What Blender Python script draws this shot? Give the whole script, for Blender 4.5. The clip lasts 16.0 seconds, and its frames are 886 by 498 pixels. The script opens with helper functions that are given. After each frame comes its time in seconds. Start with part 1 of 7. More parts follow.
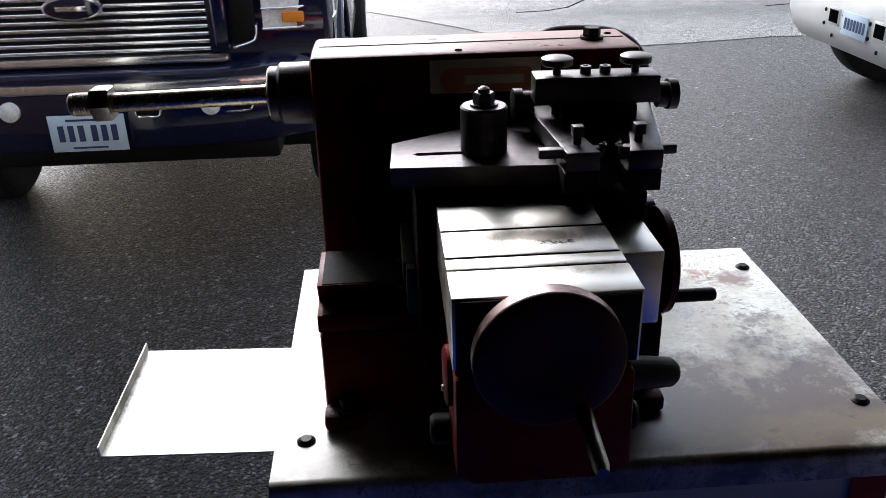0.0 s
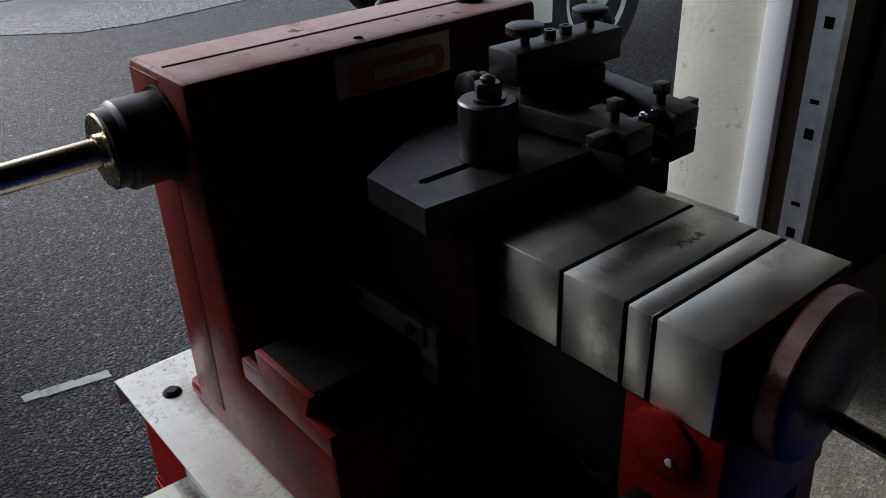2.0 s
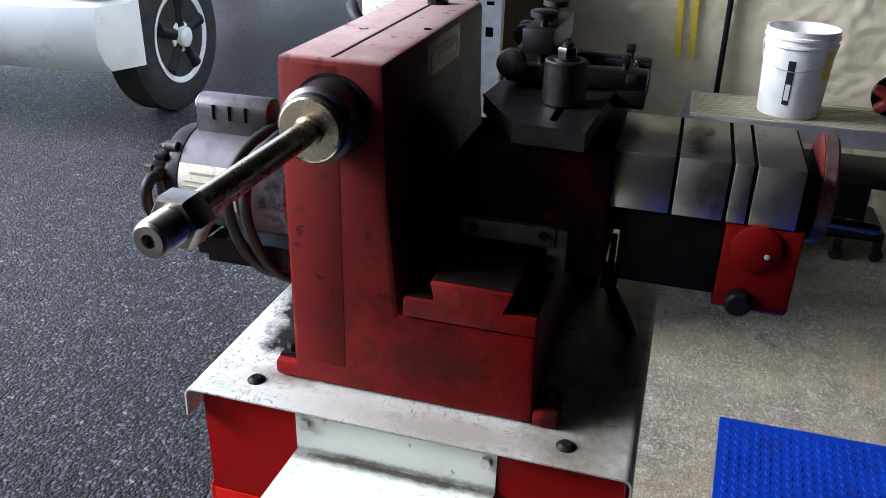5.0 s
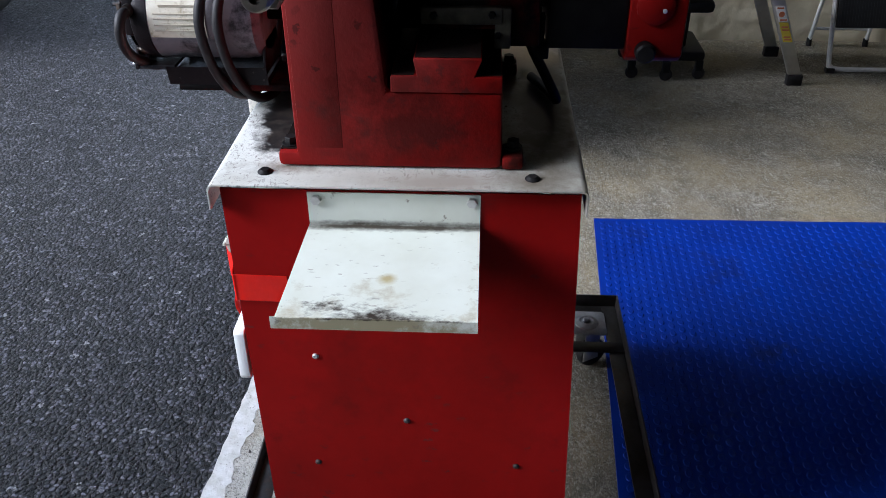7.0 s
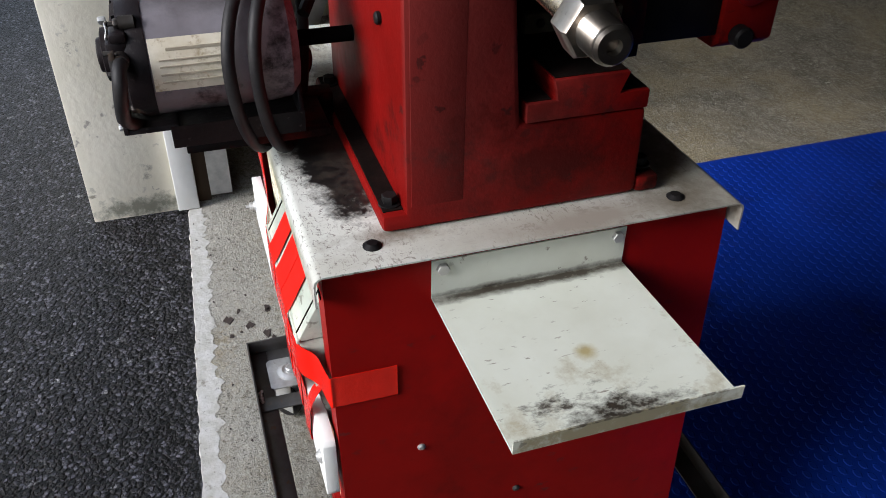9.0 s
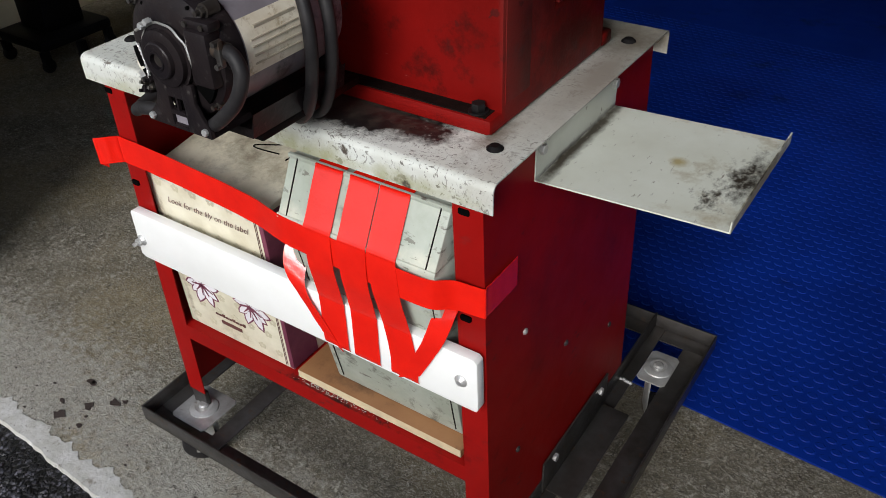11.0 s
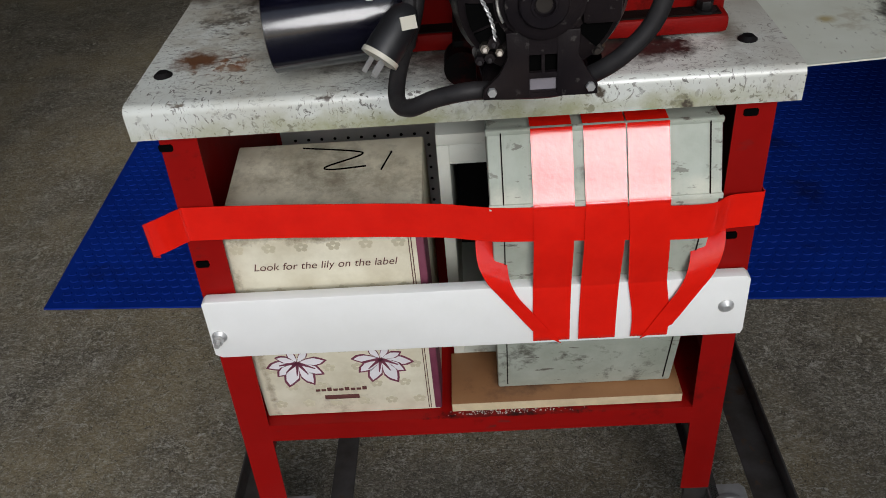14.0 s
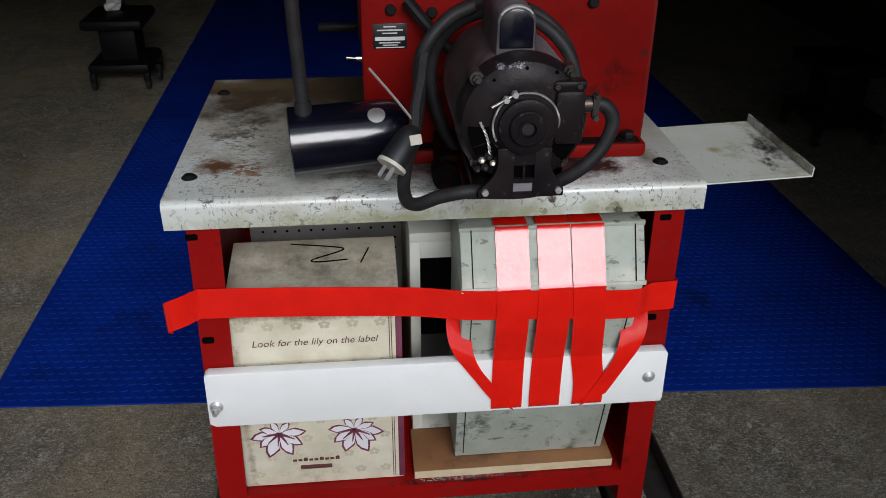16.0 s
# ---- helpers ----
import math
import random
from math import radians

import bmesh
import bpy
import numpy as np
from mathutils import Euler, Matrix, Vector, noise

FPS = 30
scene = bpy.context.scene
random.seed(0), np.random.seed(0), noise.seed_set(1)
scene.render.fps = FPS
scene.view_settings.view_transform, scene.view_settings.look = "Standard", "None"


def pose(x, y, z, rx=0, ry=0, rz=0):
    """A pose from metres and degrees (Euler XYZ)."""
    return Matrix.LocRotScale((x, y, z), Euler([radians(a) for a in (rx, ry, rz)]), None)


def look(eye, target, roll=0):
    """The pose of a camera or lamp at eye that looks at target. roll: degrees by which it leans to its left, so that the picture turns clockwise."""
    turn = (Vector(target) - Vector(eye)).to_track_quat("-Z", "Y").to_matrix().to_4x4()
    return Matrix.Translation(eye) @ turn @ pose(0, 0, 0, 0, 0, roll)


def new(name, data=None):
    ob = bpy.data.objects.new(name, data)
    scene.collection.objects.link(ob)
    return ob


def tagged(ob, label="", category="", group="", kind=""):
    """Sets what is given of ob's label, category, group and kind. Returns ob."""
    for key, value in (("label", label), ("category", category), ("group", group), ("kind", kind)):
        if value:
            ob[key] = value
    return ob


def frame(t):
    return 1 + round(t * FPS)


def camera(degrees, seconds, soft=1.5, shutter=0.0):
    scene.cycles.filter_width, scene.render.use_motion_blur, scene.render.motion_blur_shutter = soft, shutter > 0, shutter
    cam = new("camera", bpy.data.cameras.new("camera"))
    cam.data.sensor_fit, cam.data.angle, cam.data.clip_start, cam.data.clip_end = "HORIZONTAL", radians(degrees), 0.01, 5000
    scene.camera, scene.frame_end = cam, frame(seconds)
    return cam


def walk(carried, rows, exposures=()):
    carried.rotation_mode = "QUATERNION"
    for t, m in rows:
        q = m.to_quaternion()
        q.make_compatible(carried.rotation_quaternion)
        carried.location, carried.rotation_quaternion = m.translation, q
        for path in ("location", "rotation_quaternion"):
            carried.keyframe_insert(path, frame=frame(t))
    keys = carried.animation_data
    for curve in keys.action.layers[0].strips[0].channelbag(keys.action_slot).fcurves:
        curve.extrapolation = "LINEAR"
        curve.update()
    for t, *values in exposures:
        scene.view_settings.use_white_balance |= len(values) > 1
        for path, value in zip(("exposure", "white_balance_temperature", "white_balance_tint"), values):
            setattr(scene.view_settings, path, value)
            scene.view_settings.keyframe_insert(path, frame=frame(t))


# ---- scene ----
cam = camera(56.0, 16.0, soft=0.9)
PATH = [
    (0, (-0.27, -1.093, 1.687), (-0.155, 0.707, 0.824), -1.3),
    (0.5, (-0.397, -1.038, 1.682), (-0.123, 0.726, 0.78), -2.1),
    (1, (-0.449, -0.888, 1.658), (-0.035, 0.831, 0.722), -3.6),
    (1.5, (-0.503, -0.762, 1.665), (0.186, 0.853, 0.709), -5.1),
    (2, (-0.647, -0.686, 1.662), (0.457, 0.677, 0.701), -2.3),
    (2.5, (-0.777, -0.71, 1.67), (0.432, 0.579, 0.733), -0.1),
    (3, (-0.898, -0.758, 1.675), (0.316, 0.55, 0.772), 0.6),
    (5.3, (-1.26, -0.196, 1.651), (0.514, 0.084, 0.77), 1.9),
    (5.5, (-1.299, -0.14, 1.642), (0.482, 0.017, 0.746), 1.9),
    (6, (-1.387, -0.111, 1.645), (0.366, -0.066, 0.683), 1.3),
    (6.5, (-1.467, -0.135, 1.642), (0.246, -0.048, 0.614), 0.1),
    (7, (-1.528, -0.148, 1.62), (0.144, -0.062, 0.525), -0.3),
    (7.5, (-1.539, -0.024, 1.598), (0.079, -0.086, 0.425), 1.4),
    (8, (-1.504, 0.081, 1.584), (0.101, -0.098, 0.403), 1.6),
    (8.5, (-1.347, 0.209, 1.592), (0.224, -0.097, 0.393), 2.0),
    (9, (-1.204, 0.367, 1.598), (0.343, -0.145, 0.439), 0.8),
    (9.2, (-1.183, 0.476, 1.594), (0.342, -0.152, 0.463), 0.3),
    (11.3, (-0.857, 1.082, 1.537), (-0.002, -0.27, 0.336), -2.4),
    (11.5, (-0.852, 1.129, 1.522), (-0.025, -0.227, 0.306), -2.9),
    (12, (-0.727, 1.204, 1.538), (-0.043, -0.142, 0.226), -3.5),
    (12.5, (-0.508, 1.251, 1.525), (0.027, -0.14, 0.191), -2.4),
    (13, (-0.359, 1.18, 1.479), (0.127, -0.232, 0.149), -4.7),
    (13.5, (-0.21, 1.147, 1.441), (0.14, -0.36, 0.173), -5.9),
    (14, (-0.05, 1.157, 1.448), (0.044, -0.435, 0.242), -5.2),
    (14.5, (-0.021, 1.237, 1.516), (-0.054, -0.445, 0.434), -2.2),
    (15, (0.011, 1.338, 1.541), (-0.099, -0.398, 0.554), -0.0),
    (15.5, (0.056, 1.364, 1.532), (-0.102, -0.376, 0.559), 0.2),
    (16, (0.075, 1.368, 1.527), (-0.099, -0.373, 0.558), 0.2),
]
EXPOSURES = [(0, 1.3, 6050, 14), (0.4, 0.0, 5900, 14), (1, 0.5, 5750, 11), (1.5, 0.95, 6000, 12), (2, 0.4, 5900, 12), (2.5, 0.95, 5950, 13), (3.2, 1.05, 5900, 13), (5.3, 1.75, 5550, 13), (7, 1.4, 5500, 13), (8, 1.5, 5750, 13), (9.2, 0.75, 6150, 12), (11.5, 0.3, 6250, 11), (12.5, 0.45, 6200, 11), (13, -0.55, 6250, 11), (13.5, -0.35, 6250, 11), (14, -0.25, 6200, 11), (14.5, -0.2, 6100, 11), (16, -0.25, 6000, 12)]
walk(cam, [(t, look(eye, target, roll)) for t, eye, target, roll in PATH], EXPOSURES)

# ---- world and light ----
world = bpy.data.worlds.new("sky")
scene.world = world
world.use_nodes = True
wn = world.node_tree
sky = wn.nodes.new("ShaderNodeTexSky")
sky.sky_type = "NISHITA"
sky.sun_disc = False
sky.sun_elevation = radians(29.0)
sky.sun_rotation = radians(-10.6)
sky.air_density, sky.dust_density, sky.ozone_density = 1.5, 3.0, 3.5
wn.links.new(sky.outputs[0], wn.nodes["Background"].inputs[0])
wn.nodes["Background"].inputs[1].default_value = 0.06
veil = wn.nodes.new("ShaderNodeBackground")
veil.inputs[0].default_value = (0.9, 0.95, 1.0, 1)
veil.inputs[1].default_value = 0.42
both = wn.nodes.new("ShaderNodeAddShader")
wn.links.new(wn.nodes["Background"].outputs[0], both.inputs[0])
wn.links.new(veil.outputs[0], both.inputs[1])
wn.links.new(both.outputs[0], wn.nodes["World Output"].inputs[0])
sun = new("sun", bpy.data.lights.new("sun", "SUN"))
sun.data.energy, sun.data.angle, sun.data.color = 2.5, radians(28), (1.0, 0.98, 0.95)
sun.matrix_world = look((-1.2, 6.4, 3.6), (0, 0, 0))


# ---- building helpers ----
def thing(name, at, label, category, group="", kind=""):
    ob = new(name)
    ob.location = at
    ob.empty_display_size = 0.05
    return tagged(ob, label, category, group, kind)


def finish(bm, name, material, sharp=0.6):
    bmesh.ops.recalc_face_normals(bm, faces=bm.faces)
    for f in bm.faces:
        f.smooth = True
    for e in bm.edges:
        if len(e.link_faces) != 2 or e.calc_face_angle(3.0) > sharp:
            e.smooth = False
    me = bpy.data.meshes.new(name)
    bm.to_mesh(me)
    bm.free()
    me.materials.append(material)
    return me


def part(name, bm, material, parent, label=""):
    """One mesh, in world coordinates, under a thing or under a part of it."""
    ob = new(name, finish(bm, name, material))
    root = parent
    while root.parent:
        root = root.parent
    ob.parent = parent
    if parent is root:
        ob.matrix_parent_inverse = Matrix.Translation(-root.location)
    return tagged(ob, label)


def solo(name, bm, material, label, category, group="", kind=""):
    return tagged(new(name, finish(bm, name, material)), label, category, group, kind)


def box(bm, x0, x1, y0, y1, z0, z1, bevel=0.0, m=None, seg=2):
    made = bmesh.ops.create_cube(bm, size=1.0)["verts"]
    t = Matrix.Translation(((x0 + x1) / 2, (y0 + y1) / 2, (z0 + z1) / 2)) @ Matrix.Diagonal((abs(x1 - x0), abs(y1 - y0), abs(z1 - z0), 1))
    bmesh.ops.transform(bm, matrix=(m @ t) if m else t, verts=made)
    if bevel:
        edges = {e for v in made for e in v.link_edges}
        bmesh.ops.bevel(bm, geom=list(edges), offset=bevel, segments=seg, affect="EDGES", profile=0.5)
    return bm


def turned(bm, p0, p1, profile, seg=32):
    """A turned solid on the line p0-p1; profile: (share of the length, radius)."""
    p0, p1 = Vector(p0), Vector(p1)
    d = p1 - p0
    q = d.to_track_quat("Z", "Y").to_matrix()
    rings = []
    for s, r in profile:
        c = p0 + d * s
        if r <= 1e-6:
            rings.append([bm.verts.new(c)])
        else:
            rings.append([bm.verts.new(c + q @ Vector((r * math.cos(6.283185 * k / seg), r * math.sin(6.283185 * k / seg), 0))) for k in range(seg)])
    for a, b in zip(rings, rings[1:]):
        for k in range(seg):
            j = (k + 1) % seg
            if len(a) == 1 and len(b) == 1:
                continue
            if len(a) == 1:
                bm.faces.new((a[0], b[k], b[j]))
            elif len(b) == 1:
                bm.faces.new((a[k], b[0], a[j]))
            else:
                bm.faces.new((a[k], b[k], b[j], a[j]))
    for ring, flip in ((rings[0], True), (rings[-1], False)):
        if len(ring) > 1:
            bm.faces.new(ring[::-1] if flip else ring)
    return bm


def cyl(bm, p0, p1, r0, r1=None, seg=28, bevel=0.0):
    r1 = r0 if r1 is None else r1
    length = (Vector(p1) - Vector(p0)).length
    if bevel and length > 2 * bevel:
        s = bevel / length
        return turned(bm, p0, p1, [(0, r0 - bevel), (s, r0), (1 - s, r1), (1, r1 - bevel)], seg)
    return turned(bm, p0, p1, [(0, r0), (1, r1)], seg)


def hexnut(bm, p0, p1, r):
    return turned(bm, p0, p1, [(0, r * 0.93), (0.12, r), (0.85, r), (1, r * 0.9)], 6)


def prism(bm, pts, axis, a, b, bevel=0.0):
    """A flat outline pushed along one axis from a to b. pts are the other two coordinates, in the order x, y, z."""
    def at(p, v):
        return (v, p[0], p[1]) if axis == "x" else (p[0], v, p[1]) if axis == "y" else (p[0], p[1], v)
    lo = [bm.verts.new(at(p, a)) for p in pts]
    hi = [bm.verts.new(at(p, b)) for p in pts]
    made = [bm.faces.new(lo[::-1]), bm.faces.new(hi)]
    for k in range(len(pts)):
        j = (k + 1) % len(pts)
        made.append(bm.faces.new((lo[k], lo[j], hi[j], hi[k])))
    bmesh.ops.recalc_face_normals(bm, faces=made)
    if bevel:
        bmesh.ops.bevel(bm, geom=list({e for f in made for e in f.edges}), offset=bevel, segments=2, affect="EDGES", profile=0.5)
    return bm


def smooth_path(pts, n=8):
    """Points on a smooth line through pts."""
    p = [Vector(q) for q in pts]
    out = []
    for k in range(len(p) - 1):
        a, b, c, d = p[max(k - 1, 0)], p[k], p[k + 1], p[min(k + 2, len(p) - 1)]
        for s in range(n):
            t = s / n
            out.append(0.5 * (2 * b + (c - a) * t + (2 * a - 5 * b + 4 * c - d) * t * t + (3 * b - a - 3 * c + d) * t ** 3))
    return out + [p[-1]]


def tube(bm, pts, r, seg=12, n=8, closed_ends=True):
    path = smooth_path(pts, n) if n > 1 else [Vector(q) for q in pts]
    up = Vector((0.137, 0.31, 0.94)).normalized()
    rings = []
    for k, c in enumerate(path):
        d = (path[min(k + 1, len(path) - 1)] - path[max(k - 1, 0)]).normalized()
        side = d.cross(up)
        side = side.normalized() if side.length > 0.05 else d.orthogonal().normalized()
        up = side.cross(d).normalized()
        rings.append([bm.verts.new(c + r * (math.cos(6.283185 * j / seg) * side + math.sin(6.283185 * j / seg) * up)) for j in range(seg)])
    for a, b in zip(rings, rings[1:]):
        for j in range(seg):
            i = (j + 1) % seg
            bm.faces.new((a[j], b[j], b[i], a[i]))
    if closed_ends:
        bm.faces.new(rings[0][::-1])
        bm.faces.new(rings[-1])
    return bm


def ribbon(bm, pts, across, width, thick=0.0008, n=5):
    """A thin band along pts; across: the direction of its width."""
    path = smooth_path(pts, n)
    w = Vector(across).normalized() * width / 2
    rows = []
    for k, c in enumerate(path):
        d = (path[min(k + 1, len(path) - 1)] - path[max(k - 1, 0)]).normalized()
        nrm = d.cross(w).normalized() * thick
        wob = 0.00025 * math.sin(k * 1.7)
        rows.append([bm.verts.new(c + s * w + o * nrm + wob * nrm.normalized()) for s, o in ((-1, 0), (1, 0), (1, 1), (-1, 1))])
    for a, b in zip(rows, rows[1:]):
        for j in range(4):
            i = (j + 1) % 4
            bm.faces.new((a[j], a[i], b[i], b[j]))
    bm.faces.new(rows[0])
    bm.faces.new(rows[-1][::-1])
    return bm


B = bmesh.new


# ---- materials ----
def mat(name, base, rough=0.5, metal=0.0, alt=None, scale=6.0, bump=0.1, bump_scale=120.0, stain=None, stain_scale=3.0, stain_at=0.62, rough_var=0.12, spec=0.5, speck=None, speck_scale=150.0, speck_at=0.75):
    """A surface with a broad and a fine variation of its colour, stains with an edge of their own, and fine relief."""
    m = bpy.data.materials.new(name)
    m.use_nodes = True
    nt = m.node_tree
    n, ln = nt.nodes, nt.links
    bsdf = n["Principled BSDF"]
    bsdf.inputs["Metallic"].default_value = metal
    bsdf.inputs["Specular IOR Level"].default_value = spec
    co = n.new("ShaderNodeTexCoord")

    def tex(sc, detail=6.0, roughness=0.6):
        t = n.new("ShaderNodeTexNoise")
        t.inputs["Scale"].default_value, t.inputs["Detail"].default_value, t.inputs["Roughness"].default_value = sc, detail, roughness
        ln.new(co.outputs["Object"], t.inputs["Vector"])
        return t.outputs["Fac"]

    def ramp(src, lo, hi):
        r = n.new("ShaderNodeMapRange")
        r.inputs["From Min"].default_value, r.inputs["From Max"].default_value = lo, hi
        ln.new(src, r.inputs["Value"])
        return r.outputs["Result"]

    def mix(fac, a, b):
        x = n.new("ShaderNodeMix")
        x.data_type = "RGBA"
        ln.new(fac, x.inputs["Factor"])
        for sock, v in ((x.inputs[6], a), (x.inputs[7], b)):
            if isinstance(v, tuple):
                sock.default_value = (*v, 1)
            else:
                ln.new(v, sock)
        return x.outputs[2]

    alt = alt or tuple(c * 0.78 for c in base)
    broad = tex(scale)
    col = mix(ramp(broad, 0.35, 0.65), base, alt)
    if speck:
        v = n.new("ShaderNodeTexVoronoi")
        v.inputs["Scale"].default_value = speck_scale
        ln.new(co.outputs["Object"], v.inputs["Vector"])
        sep = n.new("ShaderNodeSeparateColor")
        ln.new(v.outputs["Color"], sep.inputs[0])
        col = mix(ramp(sep.outputs[0], speck_at, speck_at + 0.2), col, speck)
    if stain:
        col = mix(ramp(tex(stain_scale, 10.0, 0.7), stain_at, stain_at + 0.1), col, stain)
    ln.new(col, bsdf.inputs["Base Color"])
    rr = n.new("ShaderNodeMapRange")
    rr.inputs["To Min"].default_value, rr.inputs["To Max"].default_value = max(rough - rough_var, 0.03), min(rough + rough_var, 1)
    ln.new(tex(scale * 5), rr.inputs["Value"])
    ln.new(rr.outputs["Result"], bsdf.inputs["Roughness"])
    if bump:
        b = n.new("ShaderNodeBump")
        b.inputs["Strength"].default_value, b.inputs["Distance"].default_value = bump, 0.002
        ln.new(tex(bump_scale), b.inputs["Height"])
        ln.new(b.outputs[0], bsdf.inputs["Normal"])
    return m


def link_noise(m, scale, detail=6.0, rough=0.65, stretch=(1, 1, 1), distort=0.0):
    n, ln = m.node_tree.nodes, m.node_tree.links
    co = n.new("ShaderNodeTexCoord")
    mp = n.new("ShaderNodeMapping")
    mp.inputs["Scale"].default_value = stretch
    t = n.new("ShaderNodeTexNoise")
    t.inputs["Scale"].default_value, t.inputs["Detail"].default_value = scale, detail
    t.inputs["Roughness"].default_value, t.inputs["Distortion"].default_value = rough, distort
    ln.new(co.outputs["Object"], mp.inputs["Vector"])
    ln.new(mp.outputs[0], t.inputs["Vector"])
    return t.outputs["Fac"]


def remap(m, src, lo, hi, to0=0.0, to1=1.0):
    r = m.node_tree.nodes.new("ShaderNodeMapRange")
    r.inputs["From Min"].default_value, r.inputs["From Max"].default_value = lo, hi
    r.inputs["To Min"].default_value, r.inputs["To Max"].default_value = to0, to1
    m.node_tree.links.new(src, r.inputs["Value"])
    return r.outputs["Result"]


def calc(m, op, a, b):
    x = m.node_tree.nodes.new("ShaderNodeMath")
    x.operation = op
    for sock, v in ((x.inputs[0], a), (x.inputs[1], b)):
        if isinstance(v, (int, float)):
            sock.default_value = v
        else:
            m.node_tree.links.new(v, sock)
    return x.outputs[0]


def overlay(m, fac, colour):
    """Lays one more colour over the base colour."""
    n, ln = m.node_tree.nodes, m.node_tree.links
    sock = n["Principled BSDF"].inputs["Base Color"]
    x = n.new("ShaderNodeMix")
    x.data_type = "RGBA"
    ln.new(fac, x.inputs["Factor"])
    ln.new(sock.links[0].from_socket, x.inputs[6])
    x.inputs[7].default_value = (*colour, 1)
    ln.new(x.outputs[2], sock)
    return m


def blotch(m, centre, size, colour, grain=40.0, amount=0.6, soft=0.12, ragged=1.6, stretch=(1, 1, 1)):
    """A ragged patch of colour about a place on the thing: a stain, painted shade or sheen."""
    n, ln = m.node_tree.nodes, m.node_tree.links
    co = n.new("ShaderNodeTexCoord")
    mp = n.new("ShaderNodeMapping")
    mp.vector_type = "TEXTURE"
    mp.inputs["Location"].default_value, mp.inputs["Scale"].default_value = centre, size
    ln.new(co.outputs["Object"], mp.inputs["Vector"])
    d = n.new("ShaderNodeVectorMath")
    d.operation = "LENGTH"
    ln.new(mp.outputs[0], d.inputs[0])
    near = calc(m, "SUBTRACT", amount, d.outputs["Value"])
    rag = calc(m, "MULTIPLY", calc(m, "SUBTRACT", link_noise(m, grain, 8.0, 0.72, stretch), 0.5), ragged * 2)
    return overlay(m, remap(m, calc(m, "ADD", near, rag), -soft, soft), colour)


def scratches(m, colour, scale=26.0, stretch=(1, 9, 1), at=0.66, width=0.05):
    return overlay(m, remap(m, link_noise(m, scale, 5.0, 0.6, stretch), at, at + width), colour)


def grain_cells(m, scale, lo, hi, strength, distance, gaps=0.0, power=4.0):
    """Single stones: a shade for each, rounded tops and dark gaps."""
    n, ln = m.node_tree.nodes, m.node_tree.links
    bsdf = n["Principled BSDF"]
    co = n.new("ShaderNodeTexCoord")
    v = n.new("ShaderNodeTexVoronoi")
    v.inputs["Scale"].default_value = scale
    warp = n.new("ShaderNodeTexNoise")
    warp.inputs["Scale"].default_value, warp.inputs["Detail"].default_value = scale * 0.9, 2.0
    ln.new(co.outputs["Object"], warp.inputs["Vector"])
    push = n.new("ShaderNodeVectorMath")
    push.operation = "MULTIPLY_ADD"
    push.inputs[1].default_value = (1.1 / scale, 1.1 / scale, 1.1 / scale)
    ln.new(warp.outputs["Color"], push.inputs[0])
    ln.new(co.outputs["Object"], push.inputs[2])
    ln.new(push.outputs[0], v.inputs["Vector"])
    sep = n.new("ShaderNodeSeparateColor")
    ln.new(v.outputs["Color"], sep.inputs[0])
    shade = remap(m, calc(m, "POWER", sep.outputs[0], power), 0.0, 1.0, lo, hi)
    shade = calc(m, "MULTIPLY", shade, remap(m, v.outputs["Distance"], 0.3, 0.75, 1.0, 1.0 - gaps))
    shade = calc(m, "MULTIPLY", shade, remap(m, link_noise(m, scale * 2.5, 3.0), 0.3, 0.7, 0.7, 1.3))
    x = n.new("ShaderNodeMix")
    x.data_type, x.blend_type = "RGBA", "MULTIPLY"
    x.inputs["Factor"].default_value = 1.0
    sock = bsdf.inputs["Base Color"]
    ln.new(sock.links[0].from_socket, x.inputs[6])
    ln.new(shade, x.inputs[7])
    ln.new(x.outputs[2], sock)
    h = calc(m, "SUBTRACT", calc(m, "ADD", sep.outputs[1], link_noise(m, scale * 0.35, 4.0)), remap(m, v.outputs["Distance"], 0.35, 0.8, 0.0, 1.1))
    b = n.new("ShaderNodeBump")
    b.inputs["Strength"].default_value, b.inputs["Distance"].default_value = strength, distance
    ln.new(h, b.inputs["Height"])
    ln.new(b.outputs[0], bsdf.inputs["Normal"])
    return m


def flecks(m, scale, share, colour, stretch=(1, 1, 1)):
    """Single angular flecks scattered in the surface."""
    n, ln = m.node_tree.nodes, m.node_tree.links
    co = n.new("ShaderNodeTexCoord")
    mp = n.new("ShaderNodeMapping")
    mp.inputs["Scale"].default_value = stretch
    ln.new(co.outputs["Object"], mp.inputs["Vector"])
    warp = n.new("ShaderNodeTexNoise")
    warp.inputs["Scale"].default_value, warp.inputs["Detail"].default_value = scale * 1.5, 3.0
    ln.new(mp.outputs[0], warp.inputs["Vector"])
    push = n.new("ShaderNodeVectorMath")
    push.operation = "MULTIPLY_ADD"
    push.inputs[1].default_value = (2.0 / scale, 2.0 / scale, 2.0 / scale)
    ln.new(warp.outputs["Color"], push.inputs[0])
    ln.new(mp.outputs[0], push.inputs[2])
    v = n.new("ShaderNodeTexVoronoi")
    v.inputs["Scale"].default_value = scale
    ln.new(push.outputs[0], v.inputs["Vector"])
    sep = n.new("ShaderNodeSeparateColor")
    ln.new(v.outputs["Color"], sep.inputs[0])
    pick = remap(m, sep.outputs[0], 1 - share, 1 - share + 0.03)
    fac = calc(m, "MULTIPLY", pick, remap(m, v.outputs["Distance"], 0.55, 0.35))
    return overlay(m, calc(m, "MULTIPLY", fac, remap(m, link_noise(m, 5.0, 3.0), 0.35, 0.6, 0.15, 1.0)), colour)


